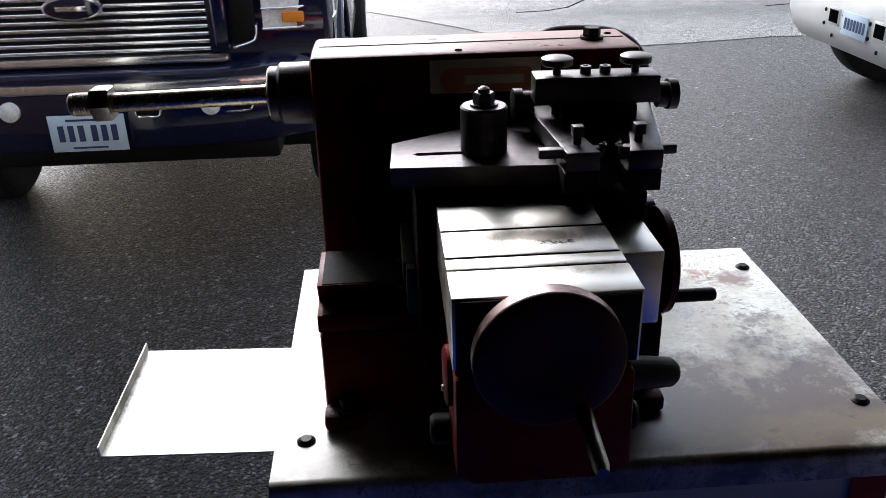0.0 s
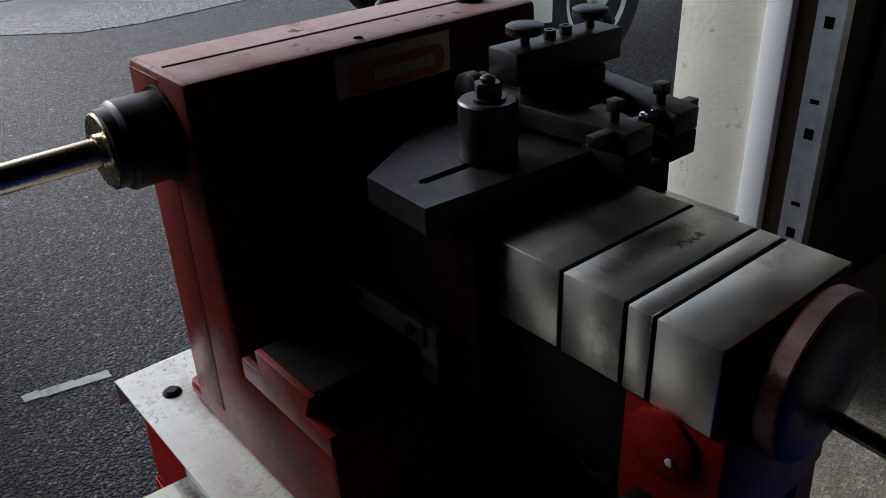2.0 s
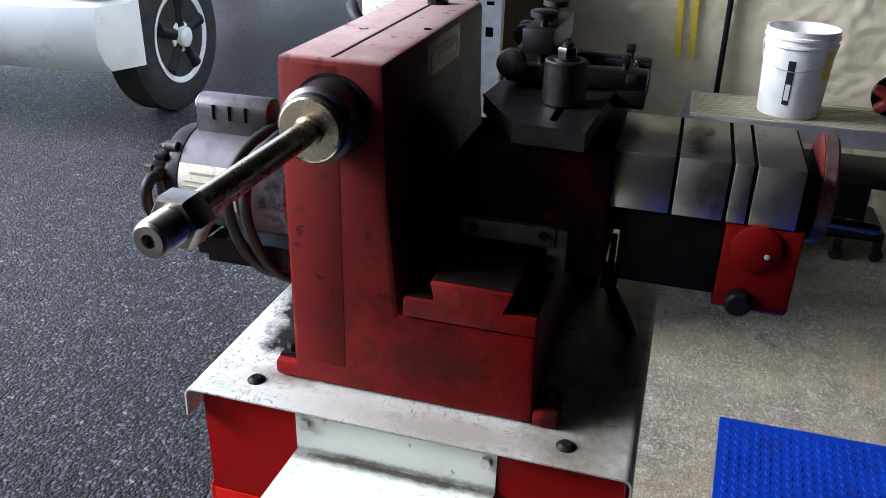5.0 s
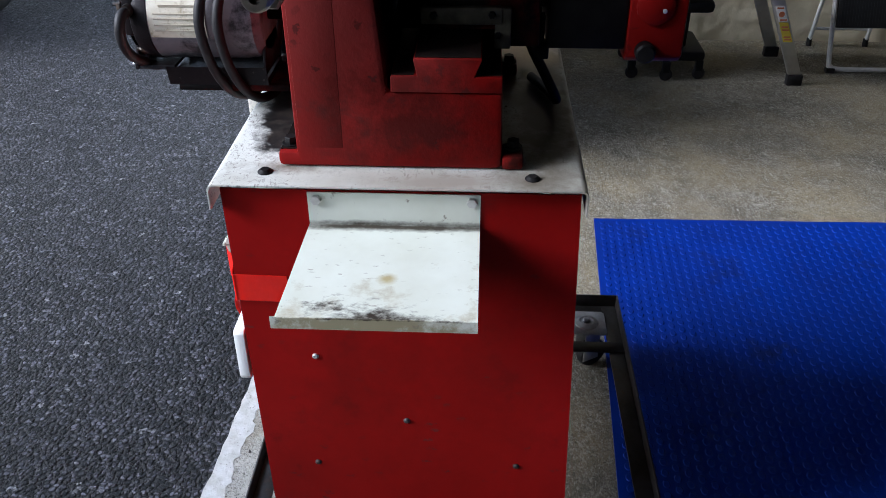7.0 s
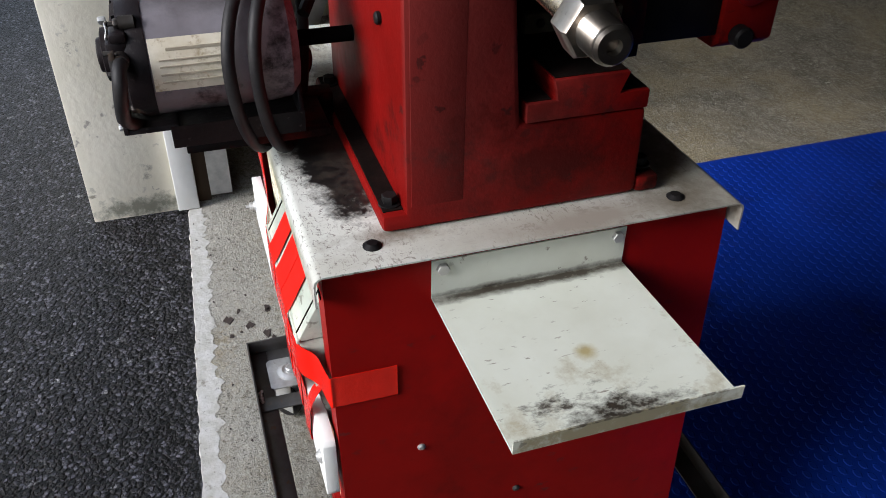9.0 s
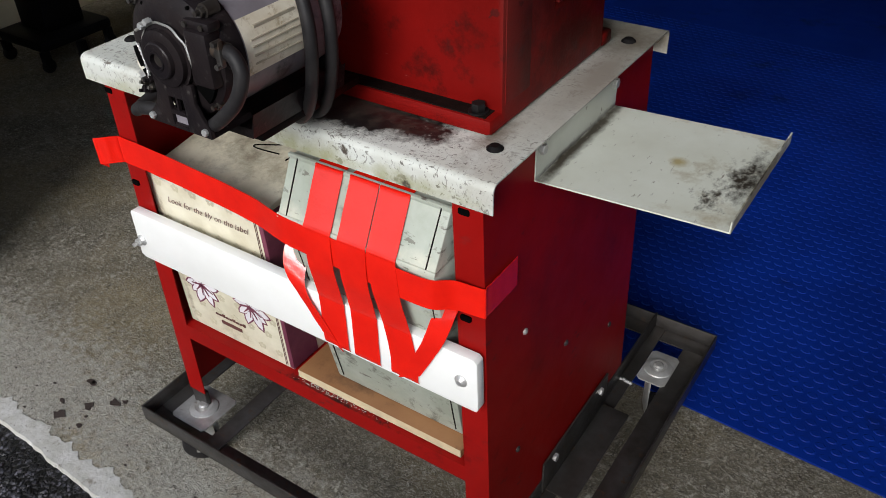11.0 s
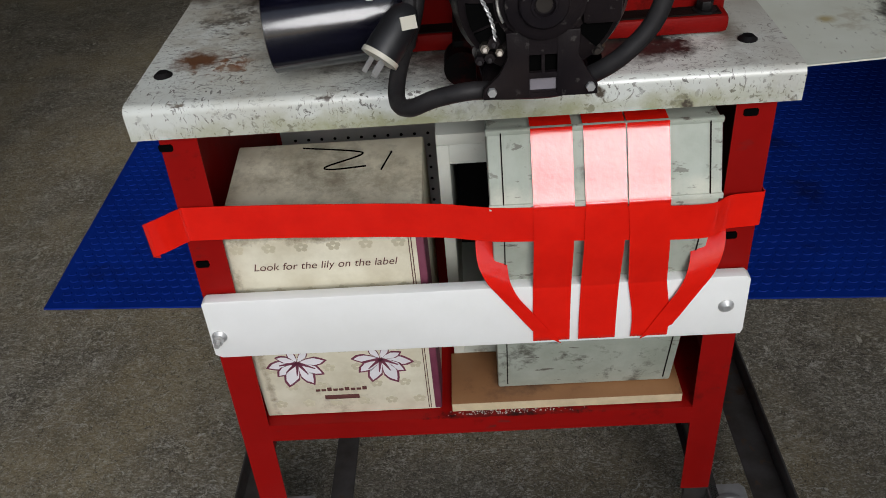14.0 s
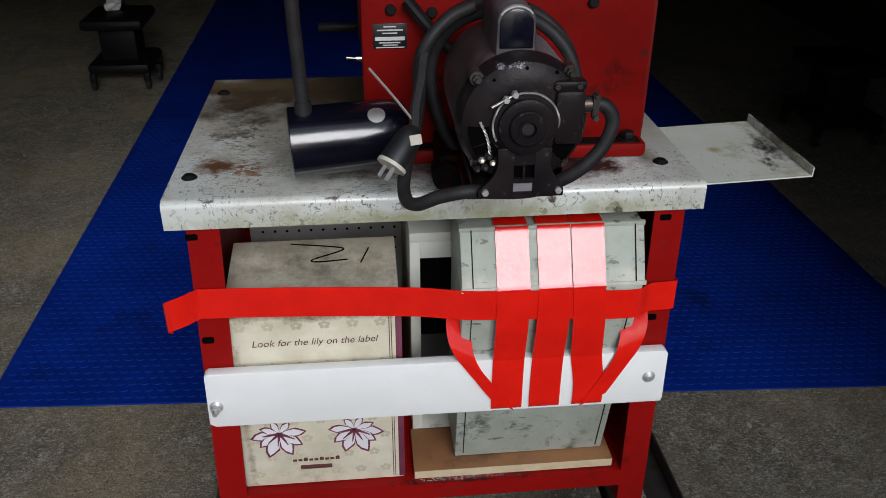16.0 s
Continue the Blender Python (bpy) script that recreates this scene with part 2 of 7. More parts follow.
def asphalt_material(name, dark, light, worn, grain, lo, hi):
    m = mat(name, dark, 0.5, alt=light, scale=11.0, bump=0.0, stain=worn, stain_scale=1.3, stain_at=0.6, rough_var=0.15, spec=0.3)
    return grain_cells(m, grain, lo, hi, 1.0, 0.009, 0.97, 3.0)


M = {
    "asphalt": asphalt_material("asphalt", (0.0105, 0.0102, 0.0125), (0.023, 0.0225, 0.0265), (0.029, 0.0283, 0.032), 88.0, 0.16, 8.5),
    "old_asphalt": asphalt_material("worn asphalt", (0.3, 0.3, 0.29), (0.4, 0.39, 0.37), (0.24, 0.24, 0.23), 80.0, 0.8, 1.6),
    "concrete": mat("garage concrete", (0.25, 0.225, 0.17), 0.75, alt=(0.14, 0.12, 0.085), scale=9.0, bump=0.0, stain=(0.095, 0.082, 0.058), stain_scale=5.0, stain_at=0.56, spec=0.35),
    "concrete_edge": mat("limed concrete edge", (0.56, 0.55, 0.53), 0.85, alt=(0.42, 0.41, 0.37), scale=26.0, bump=1.0, bump_scale=60.0, stain=(0.2, 0.18, 0.15), stain_scale=22.0, stain_at=0.58),
    "chip": mat("dark paint flake", (0.05, 0.035, 0.03), 0.7, scale=30.0, bump=0.4),
    "mat": mat("blue vinyl matting", (0.004, 0.028, 0.27), 0.45, alt=(0.003, 0.02, 0.2), scale=3.0, bump=0.15, bump_scale=200.0, stain=(0.004, 0.012, 0.1), stain_scale=2.6, stain_at=0.57, spec=0.15),
    "stucco": mat("rough white wall paint", (0.8, 0.76, 0.65), 0.8, alt=(0.7, 0.66, 0.54), scale=4.0, bump=0.9, bump_scale=55.0, stain=(0.42, 0.39, 0.32), stain_scale=5.0, stain_at=0.66),
    "wall_cream": mat("rough cream wall paint", (0.78, 0.71, 0.53), 0.8, alt=(0.68, 0.61, 0.43), scale=4.0, bump=0.9, bump_scale=55.0, stain=(0.42, 0.37, 0.27), stain_scale=5.0, stain_at=0.66),
    "trim": mat("white painted wood trim", (0.82, 0.82, 0.8), 0.45, alt=(0.75, 0.75, 0.72), scale=10.0, bump=0.1),
    "ceiling": mat("dark unseen ceiling", (0.04, 0.033, 0.027), 0.9, scale=2.0, bump=0.2, spec=0.2),
    "timber": mat("brown door timber", (0.055, 0.035, 0.02), 0.8, scale=12.0, bump=0.3, spec=0.25),
    "galv": mat("galvanised steel", (0.55, 0.56, 0.57), 0.42, 0.9, alt=(0.42, 0.43, 0.45), scale=30.0, bump=0.08),
    "red_cast": mat("red machine enamel", (0.185, 0.005, 0.004), 0.42, alt=(0.13, 0.004, 0.003), scale=7.0, bump=0.3, bump_scale=160.0, stain=(0.03, 0.005, 0.004), stain_scale=6.0, stain_at=0.58, spec=0.07),
    "red_dark": mat("worn dark red enamel", (0.075, 0.007, 0.006), 0.45, alt=(0.04, 0.006, 0.005), scale=18.0, bump=0.2, stain=(0.15, 0.05, 0.04), stain_scale=25.0, stain_at=0.66, spec=0.25),
    "red_greasy": mat("red enamel under black grease", (0.055, 0.003, 0.002), 0.55, alt=(0.012, 0.003, 0.002), scale=14.0, bump=0.3, bump_scale=140.0, stain=(0.003, 0.0025, 0.0025), stain_scale=9.0, stain_at=0.42, spec=0.07),
    "red_sheet": mat("red sheet steel enamel", (0.27, 0.005, 0.004), 0.45, alt=(0.21, 0.004, 0.003), scale=4.0, bump=0.08, bump_scale=20.0, stain=(0.1, 0.005, 0.004), stain_scale=7.0, stain_at=0.62, spec=0.1),
    "white_sheet": mat("grimy white sheet enamel", (0.62, 0.64, 0.58), 0.4, alt=(0.55, 0.55, 0.47), scale=6.0, bump=0.06, stain=(0.2, 0.17, 0.12), stain_scale=8.0, stain_at=0.6),
    "bench_top": mat("oil-stained white bench enamel", (0.62, 0.64, 0.6), 0.33, alt=(0.52, 0.52, 0.46), scale=7.0, bump=0.08, stain=(0.27, 0.24, 0.19), stain_scale=9.0, stain_at=0.62, spec=0.9),
    "tray": mat("scuffed cream tray enamel", (0.62, 0.64, 0.57), 0.36, alt=(0.54, 0.55, 0.47), scale=6.0, bump=0.05, stain=(0.4, 0.37, 0.28), stain_scale=8.0, stain_at=0.6),
    "grime": mat("black greasy grime", (0.005, 0.004, 0.0035), 0.65, alt=(0.012, 0.007, 0.006), scale=40.0, bump=0.3, spec=0.06),
    "rust": mat("rusty oil stain", (0.16, 0.07, 0.03), 0.7, scale=40.0, bump=0.3, stain=(0.06, 0.04, 0.03), stain_scale=30.0),
    "steel": mat("bright machined steel", (0.78, 0.75, 0.69), 0.34, 1.0, alt=(0.68, 0.65, 0.59), scale=9.0, bump=0.02, bump_scale=300.0, stain=(0.42, 0.39, 0.34), stain_scale=13.0, stain_at=0.57, rough_var=0.13),
    "rim_worn": mat("red enamel rubbed to bare steel", (0.26, 0.2, 0.19), 0.4, 0.7, alt=(0.12, 0.04, 0.035), scale=24.0, bump=0.05, stain=(0.09, 0.01, 0.008), stain_scale=18.0, stain_at=0.47),
    "silver_bar": mat("bright silver trim", (0.82, 0.82, 0.83), 0.16, 0.9, scale=30.0, bump=0.0),
    "ink_strong": mat("plain dark ink", (0.02, 0.014, 0.013), 0.7, bump=0.0),
    "chrome": mat("polished steel", (0.75, 0.74, 0.72), 0.14, 1.0, scale=20.0, bump=0.0),
    "black_steel": mat("dull oily tool steel", (0.095, 0.085, 0.088), 0.42, 1.0, alt=(0.055, 0.048, 0.05), scale=18.0, bump=0.12, stain=(0.17, 0.15, 0.145), stain_scale=14.0, stain_at=0.6, rough_var=0.12),
    "dark_paint": mat("black greasy paint", (0.006, 0.0055, 0.006), 0.5, alt=(0.011, 0.01, 0.01), scale=25.0, bump=0.2, stain=(0.03, 0.027, 0.024), stain_scale=22.0, stain_at=0.66, spec=0.12),
    "motor": mat("dusty grey-black motor enamel", (0.21, 0.195, 0.215), 0.5, alt=(0.14, 0.127, 0.14), scale=12.0, bump=0.15, stain=(0.011, 0.01, 0.011), stain_scale=9.0, stain_at=0.53, spec=0.45),
    "bell": mat("grimy black motor enamel", (0.008, 0.0065, 0.008), 0.38, alt=(0.016, 0.012, 0.012), scale=14.0, bump=0.45, bump_scale=70.0, stain=(0.03, 0.021, 0.018), stain_scale=11.0, stain_at=0.6, spec=0.13),
    "arbor": mat("oily turned steel", (0.62, 0.52, 0.38), 0.27, 1.0, alt=(0.54, 0.45, 0.32), scale=12.0, bump=0.0, stain=(0.4, 0.34, 0.26), stain_scale=14.0, stain_at=0.64, rough_var=0.05),
    "nut_steel": mat("dull oily nut steel", (0.36, 0.33, 0.29), 0.34, 1.0, alt=(0.24, 0.21, 0.18), scale=40.0, bump=0.05, stain=(0.1, 0.08, 0.06), stain_scale=50.0, stain_at=0.6, rough_var=0.08),
    "gib": mat("tan worn gib metal", (0.1, 0.09, 0.06), 0.6, 0.0, alt=(0.04, 0.034, 0.024), scale=30.0, bump=0.1, spec=0.3),
    "rubber": mat("black rubber cable", (0.012, 0.011, 0.012), 0.55, alt=(0.024, 0.022, 0.022), scale=30.0, bump=0.15, spec=0.25),
    "lamp_black": mat("glossy black lamp shade", (0.0025, 0.0026, 0.006), 0.17, alt=(0.004, 0.004, 0.01), scale=10.0, bump=0.03, rough_var=0.06, spec=0.7),
    "dolly": mat("bare oily angle iron", (0.11, 0.105, 0.102), 0.4, 0.7, alt=(0.06, 0.052, 0.046), scale=12.0, bump=0.2, stain=(0.09, 0.05, 0.03), stain_scale=10.0, stain_at=0.62),
    "zinc": mat("zinc-plated caster steel", (0.62, 0.62, 0.61), 0.42, 0.6, alt=(0.45, 0.44, 0.42), scale=30.0, bump=0.15, stain=(0.2, 0.17, 0.13), stain_scale=26.0, stain_at=0.64),
    "tape": mat("glossy red plastic tape", (0.74, 0.012, 0.004), 0.2, alt=(0.66, 0.009, 0.003), scale=20.0, bump=0.35, bump_scale=60.0, spec=0.75),
    "board": mat("white painted plank", (0.84, 0.84, 0.82), 0.45, alt=(0.78, 0.78, 0.75), scale=6.0, bump=0.12, stain=(0.6, 0.6, 0.57), stain_scale=9.0, stain_at=0.72),
    "carton": mat("cream printed carton", (0.7, 0.66, 0.52), 0.7, alt=(0.55, 0.5, 0.37), scale=14.0, bump=0.25, stain=(0.4, 0.35, 0.25), stain_scale=10.0, stain_at=0.58),
    "plum": mat("plum printed carton edge", (0.11, 0.015, 0.04), 0.65, alt=(0.17, 0.04, 0.07), scale=12.0, bump=0.1),
    "ink": mat("brown ink", (0.1, 0.03, 0.025), 0.7, bump=0.0),
    "ink_faint": mat("faint printed ornament", (0.55, 0.5, 0.36), 0.7, bump=0.0),
    "petal": mat("white printed petal", (0.74, 0.72, 0.74), 0.7, bump=0.0),
    "grey_box": mat("dull green-grey enamelled box", (0.4, 0.43, 0.37), 0.5, alt=(0.3, 0.33, 0.27), scale=14.0, bump=0.15, stain=(0.1, 0.1, 0.08), stain_scale=16.0, stain_at=0.58),
    "ply": mat("bare plywood", (0.3, 0.145, 0.058), 0.6, alt=(0.22, 0.1, 0.04), scale=5.0, bump=0.15, stain=(0.1, 0.05, 0.025), stain_scale=6.0, stain_at=0.62),
    "ply_edge": mat("pale plywood edge", (0.62, 0.5, 0.32), 0.75, scale=30.0, bump=0.1),
    "peg": mat("white pegboard", (0.6, 0.6, 0.56), 0.6, scale=6.0, bump=0.05),
    "hole": mat("dark hole", (0.003, 0.003, 0.003), 0.9, bump=0.0, spec=0.0),
    "label": mat("aged paper label", (0.66, 0.61, 0.5), 0.6, alt=(0.56, 0.5, 0.38), scale=40.0, bump=0.1, stain=(0.36, 0.29, 0.19), stain_scale=45.0, stain_at=0.54),
    "label_ink": mat("faded label print", (0.42, 0.37, 0.28), 0.7, scale=60.0, bump=0.0),
    "plate_black": mat("black anodised name plate", (0.012, 0.012, 0.013), 0.35, bump=0.0),
    "badge_cream": mat("cream badge plate", (0.7, 0.6, 0.4), 0.4, scale=20.0, bump=0.0),
    "badge_orange": mat("orange badge print", (0.6, 0.2, 0.09), 0.4, scale=20.0, bump=0.0),
    "silver_print": mat("silver print", (0.6, 0.6, 0.58), 0.5, bump=0.0),
    "truck_paint": mat("dark blue car paint", (0.006, 0.007, 0.026), 0.08, 0.0, alt=(0.006, 0.007, 0.026), scale=1.0, bump=0.0, rough_var=0.02, spec=0.6),
    "truck_white": mat("dull white truck paint", (0.6, 0.6, 0.57), 0.4, alt=(0.5, 0.5, 0.47), scale=2.0, bump=0.03, stain=(0.3, 0.29, 0.26), stain_scale=3.0, stain_at=0.62),
    "plastic": mat("black moulded plastic", (0.007, 0.007, 0.008), 0.5, scale=20.0, bump=0.1, spec=0.15),
    "tyre": mat("worn tyre rubber", (0.014, 0.014, 0.014), 0.8, alt=(0.026, 0.025, 0.023), scale=12.0, bump=0.3, bump_scale=80.0, spec=0.2),
    "wheel_white": mat("dirty white wheel rim", (0.6, 0.6, 0.56), 0.45, alt=(0.45, 0.44, 0.4), scale=12.0, bump=0.1, stain=(0.2, 0.18, 0.15), stain_scale=14.0, stain_at=0.64),
    "amber": mat("amber lens", (0.75, 0.25, 0.03), 0.15, bump=0.0),
    "lens": mat("ribbed clear lens", (0.85, 0.86, 0.86), 0.1, 0.0, alt=(0.6, 0.62, 0.64), scale=60.0, bump=0.8, bump_scale=120.0),
    "plate_blue": mat("pale blue number plate", (0.5, 0.62, 0.72), 0.4, bump=0.0),
    "plate_ink": mat("dark plate print", (0.02, 0.04, 0.12), 0.5, bump=0.0),
    "bucket": mat("white polyethylene pail", (0.78, 0.78, 0.75), 0.4, scale=8.0, bump=0.03),
    "yellow": mat("yellow label", (0.75, 0.6, 0.05), 0.5, bump=0.0),
    "alu": mat("dull aluminium", (0.6, 0.59, 0.55), 0.42, 0.85, alt=(0.5, 0.49, 0.45), scale=16.0, bump=0.08),
    "plank_tan": mat("dusty platform deck", (0.42, 0.38, 0.28), 0.6, 0.2, alt=(0.34, 0.3, 0.22), scale=9.0, bump=0.2),
    "white_tube": mat("white enamelled tube", (0.78, 0.78, 0.76), 0.3, bump=0.0),
    "tread": mat("ribbed black step tread", (0.02, 0.02, 0.021), 0.55, scale=20.0, bump=0.5, bump_scale=140.0),
    "red_plastic": mat("dark red plastic", (0.24, 0.02, 0.02), 0.35, scale=10.0, bump=0.05),
    "plug": mat("grey-black plug body", (0.011, 0.011, 0.0125), 0.5, scale=20.0, bump=0.1),
    "plug_white": mat("ivory plug face", (0.6, 0.57, 0.47), 0.5, bump=0.0),
    "brass": mat("brass prong", (0.7, 0.6, 0.35), 0.3, 1.0, bump=0.0),
}

# stones in the floor, stains on the sheets, grease and painted light on the machine
grain_cells(M["concrete"], 260.0, 0.8, 1.5, 0.14, 0.003, 0.15)
blotch(M["concrete"], (0.0, 0.5, 0.0), (6.0, 0.3, 1.0), (0.5, 0.48, 0.43), 12.0, 0.7, 0.5, 0.9)
flecks(M["concrete"], 70.0, 0.2, (0.07, 0.06, 0.045))
flecks(M["concrete"], 85.0, 0.16, (0.52, 0.49, 0.41), (1, 1.8, 1))
flecks(M["concrete"], 42.0, 0.07, (0.56, 0.53, 0.45), (1.6, 1, 1))
flecks(M["concrete"], 150.0, 0.25, (0.13, 0.115, 0.085))
flecks(M["asphalt"], 48.0, 0.035, (0.3, 0.3, 0.31))
overlay(M["concrete_edge"], remap(M["concrete_edge"], link_noise(M["concrete_edge"], 16.0, 8.0, 0.75), 0.54, 0.66, 0.0, 0.6), (0.42, 0.4, 0.35))
overlay(M["concrete_edge"], remap(M["concrete_edge"], link_noise(M["concrete_edge"], 70.0, 8.0, 0.8), 0.58, 0.66), (0.1, 0.09, 0.075))
conc = M["concrete"]
overlay(conc, remap(conc, link_noise(conc, 34.0, 9.0, 0.78), 0.585, 0.66, 0.0, 0.75), (0.4, 0.37, 0.29))
overlay(conc, remap(conc, link_noise(conc, 21.0, 9.0, 0.8, (1, 1.7, 1)), 0.6, 0.68, 0.0, 0.75), (0.06, 0.05, 0.036))
overlay(conc, remap(conc, link_noise(conc, 1.7, 4.0, 0.6), 0.44, 0.62, 0.0, 0.75), (0.29, 0.235, 0.135))
overlay(conc, remap(conc, link_noise(conc, 3.1, 5.0, 0.65), 0.52, 0.68, 0.0, 0.55), (0.1, 0.085, 0.06))
overlay(conc, remap(conc, link_noise(conc, 38.0, 6.0, 0.7, (1, 3, 1), 1.5), 0.6, 0.66, 0.0, 0.8), (0.47, 0.44, 0.36))
overlay(conc, remap(conc, link_noise(conc, 30.0, 6.0, 0.7, (2.6, 1, 1), 1.5), 0.62, 0.67, 0.0, 0.8), (0.5, 0.47, 0.4))
blotch(conc, (0.9, 0.3, 0.0), (1.2, 0.24, 1.0), (0.4, 0.38, 0.33), 40.0, 0.45, 0.35, 2.4)
overlay(conc, remap(conc, link_noise(conc, 70.0, 6.0, 0.75, (1, 2.2, 1), 2.0), 0.545, 0.6, 0.0, 0.9), (0.5, 0.475, 0.4))
overlay(conc, remap(conc, link_noise(conc, 60.0, 6.0, 0.75, (2.0, 1, 1), 2.0), 0.56, 0.61, 0.0, 0.9), (0.055, 0.048, 0.036))
overlay(conc, remap(conc, link_noise(conc, 55.0, 7.0, 0.75), 0.6, 0.65, 0.0, 0.7), (0.12, 0.1, 0.075))
scuff = remap(conc, link_noise(conc, 2.6, 4.0, 0.6), 0.42, 0.6, 0.15, 1.0)
overlay(conc, calc(conc, "MULTIPLY", scuff, remap(conc, link_noise(conc, 26.0, 8.0, 0.8, (1, 1.8, 1), 2.5), 0.56, 0.6)), (0.5, 0.48, 0.42))
overlay(conc, calc(conc, "MULTIPLY", scuff, remap(conc, link_noise(conc, 31.0, 8.0, 0.8, (1.6, 1, 1), 2.5), 0.585, 0.62)), (0.05, 0.042, 0.03))
for vein, stretch, width, shade in ((24.0, (1, 1.5, 1), 0.011, (0.5, 0.475, 0.41)), (37.0, (1.5, 1, 1), 0.009, (0.045, 0.038, 0.028))):
    off = calc(conc, "ABSOLUTE", calc(conc, "SUBTRACT", link_noise(conc, vein, 3.0, 0.6, stretch, 1.2), 0.5), 0.0)
    broken = remap(conc, link_noise(conc, vein * 0.4, 4.0, 0.7), 0.5, 0.58)
    overlay(conc, calc(conc, "MULTIPLY", broken, remap(conc, off, width * 1.6, width * 0.5, 0.0, 0.8)), shade)
worn = conc.node_tree.nodes.new("ShaderNodeBump")
worn.inputs["Strength"].default_value, worn.inputs["Distance"].default_value = 1.0, 0.009
conc.node_tree.links.new(link_noise(conc, 42.0, 8.0, 0.78, (1, 1.4, 1), 1.0), worn.inputs["Height"])
conc.node_tree.links.new(conc.node_tree.nodes["Principled BSDF"].inputs["Normal"].links[0].from_socket, worn.inputs["Normal"])
conc.node_tree.links.new(worn.outputs[0], conc.node_tree.nodes["Principled BSDF"].inputs["Normal"])
top = M["bench_top"]
scratches(top, (0.13, 0.11, 0.085), 24.0, (1, 5, 1), 0.66)
blotch(top, (0.2, -0.2, 1.01), (0.3, 0.17, 0.2), (0.085, 0.056, 0.032), 14.0, 0.85, 0.3, 1.0)
overlay(top, calc(top, "MULTIPLY", remap(top, link_noise(top, 95.0, 4.0, 0.6, (1, 2.4, 1), 1.0), 0.57, 0.62), remap(top, link_noise(top, 5.0, 3.0), 0.4, 0.6, 0.1, 0.9)), (0.06, 0.05, 0.04))
overlay(top, calc(top, "MULTIPLY", remap(top, link_noise(top, 80.0, 4.0, 0.6, (2.6, 1, 1), 1.0), 0.6, 0.64), remap(top, link_noise(top, 6.0, 3.0), 0.42, 0.6, 0.1, 0.9)), (0.07, 0.055, 0.045))
blotch(top, (0.25, -0.06, 1.01), (0.1, 0.14, 0.2), (0.045, 0.033, 0.024), 30.0, 0.45, 0.3, 1.6)
blotch(top, (0.32, 0.0, 1.01), (0.03, 0.05, 0.2), (0.06, 0.045, 0.035), 60.0, 0.5, 0.3, 1.6)
blotch(top, (0.22, -0.262, 1.01), (0.34, 0.035, 0.1), (0.15, 0.11, 0.055), 26.0, 0.75, 0.4, 1.2)
blotch(top, (0.24, 0.08, 1.01), (0.2, 0.26, 0.2), (0.06, 0.05, 0.04), 70.0, -0.2, 0.3, 2.4, (1, 2, 1))
blotch(top, (0.26, 0.18, 1.01), (0.06, 0.06, 0.1), (0.2, 0.08, 0.035), 38.0, 0.3, 0.15, 2.2)
# black oil under the motor, the motor's shadow painted in with it
blotch(top, (-0.16, 0.185, 1.01), (0.17, 0.062, 0.1), (0.01, 0.009, 0.009), 24.0, 0.9, 0.15, 0.7)
blotch(top, (-0.05, 0.1, 1.01), (0.33, 0.17, 0.1), (0.06, 0.05, 0.04), 40.0, 0.6, 0.3, 1.1)
blotch(top, (-0.41, -0.1, 1.01), (0.05, 0.24, 0.1), (0.08, 0.065, 0.05), 60.0, 0.0, 0.15, 2.2, (1, 0.5, 1))
blotch(top, (-0.05, 0.275, 0.972), (0.45, 0.03, 0.026), (0.33, 0.33, 0.2), 14.0, 0.55, 0.4, 1.3)
tray = M["tray"]
blotch(tray, (-0.668, -0.02, 0.945), (0.045, 0.1, 0.1), (0.03, 0.024, 0.018), 60.0, 0.5, 0.35, 1.5, (1, 0.6, 1))
blotch(tray, (-0.64, 0.05, 0.945), (0.04, 0.09, 0.1), (0.05, 0.042, 0.032), 45.0, 0.1, 0.3, 2.2, (1, 0.5, 1))
blotch(tray, (-0.69, -0.015, 0.953), (0.004, 0.2, 0.05), (0.3, 0.27, 0.17), 40.0, 0.6, 0.3, 1.4)
blotch(tray, (-0.689, -0.015, 0.96), (0.006, 0.2, 0.003), (0.05, 0.042, 0.03), 60.0, 0.4, 0.3, 1.6)
blotch(tray, (-0.421, -0.015, 0.934), (0.014, 0.3, 0.008), (0.06, 0.05, 0.036), 50.0, 0.7, 0.4, 0.8, (1, 0.6, 1))
blotch(tray, (-0.57, -0.02, 0.94), (0.02, 0.02, 0.05), (0.36, 0.3, 0.15), 30.0, 0.5, 0.3, 0.5)
scratches(tray, (0.25, 0.23, 0.19), 30.0, (5, 1, 1), 0.66)
# column front and bed near black: grease, deepened with painted shade
blotch(M["red_cast"], (-0.02, -0.11, 1.22), (0.31, 0.17, 0.27), (0.004, 0.0025, 0.0025), 9.0, 0.95, 0.25, 0.6)
blotch(M["red_cast"], (-0.12, -0.006, 1.29), (0.27, 0.03, 0.2), (0.014, 0.0035, 0.004), 7.0, 0.95, 0.3, 0.5)
blotch(M["red_cast"], (-0.34, -0.2, 1.03), (0.06, 0.03, 0.03), (0.03, 0.005, 0.004), 30.0, 0.8, 0.3, 0.9)
blotch(M["red_cast"], (-0.3, -0.06, 1.06), (0.09, 0.1, 0.06), (0.012, 0.006, 0.005), 30.0, 0.1, 0.3, 1.8)
blotch(M["red_sheet"], (-0.413, -0.02, 0.7), (0.1, 0.6, 0.6), (0.17, 0.005, 0.004), 7.0, 0.0, 0.5, 1.6)
scratches(M["red_sheet"], (0.33, 0.05, 0.04), 22.0, (1, 1, 6), 0.74, 0.03)
scratches(M["red_cast"], (0.3, 0.14, 0.12), 30.0, (1, 1, 5), 0.73, 0.03)
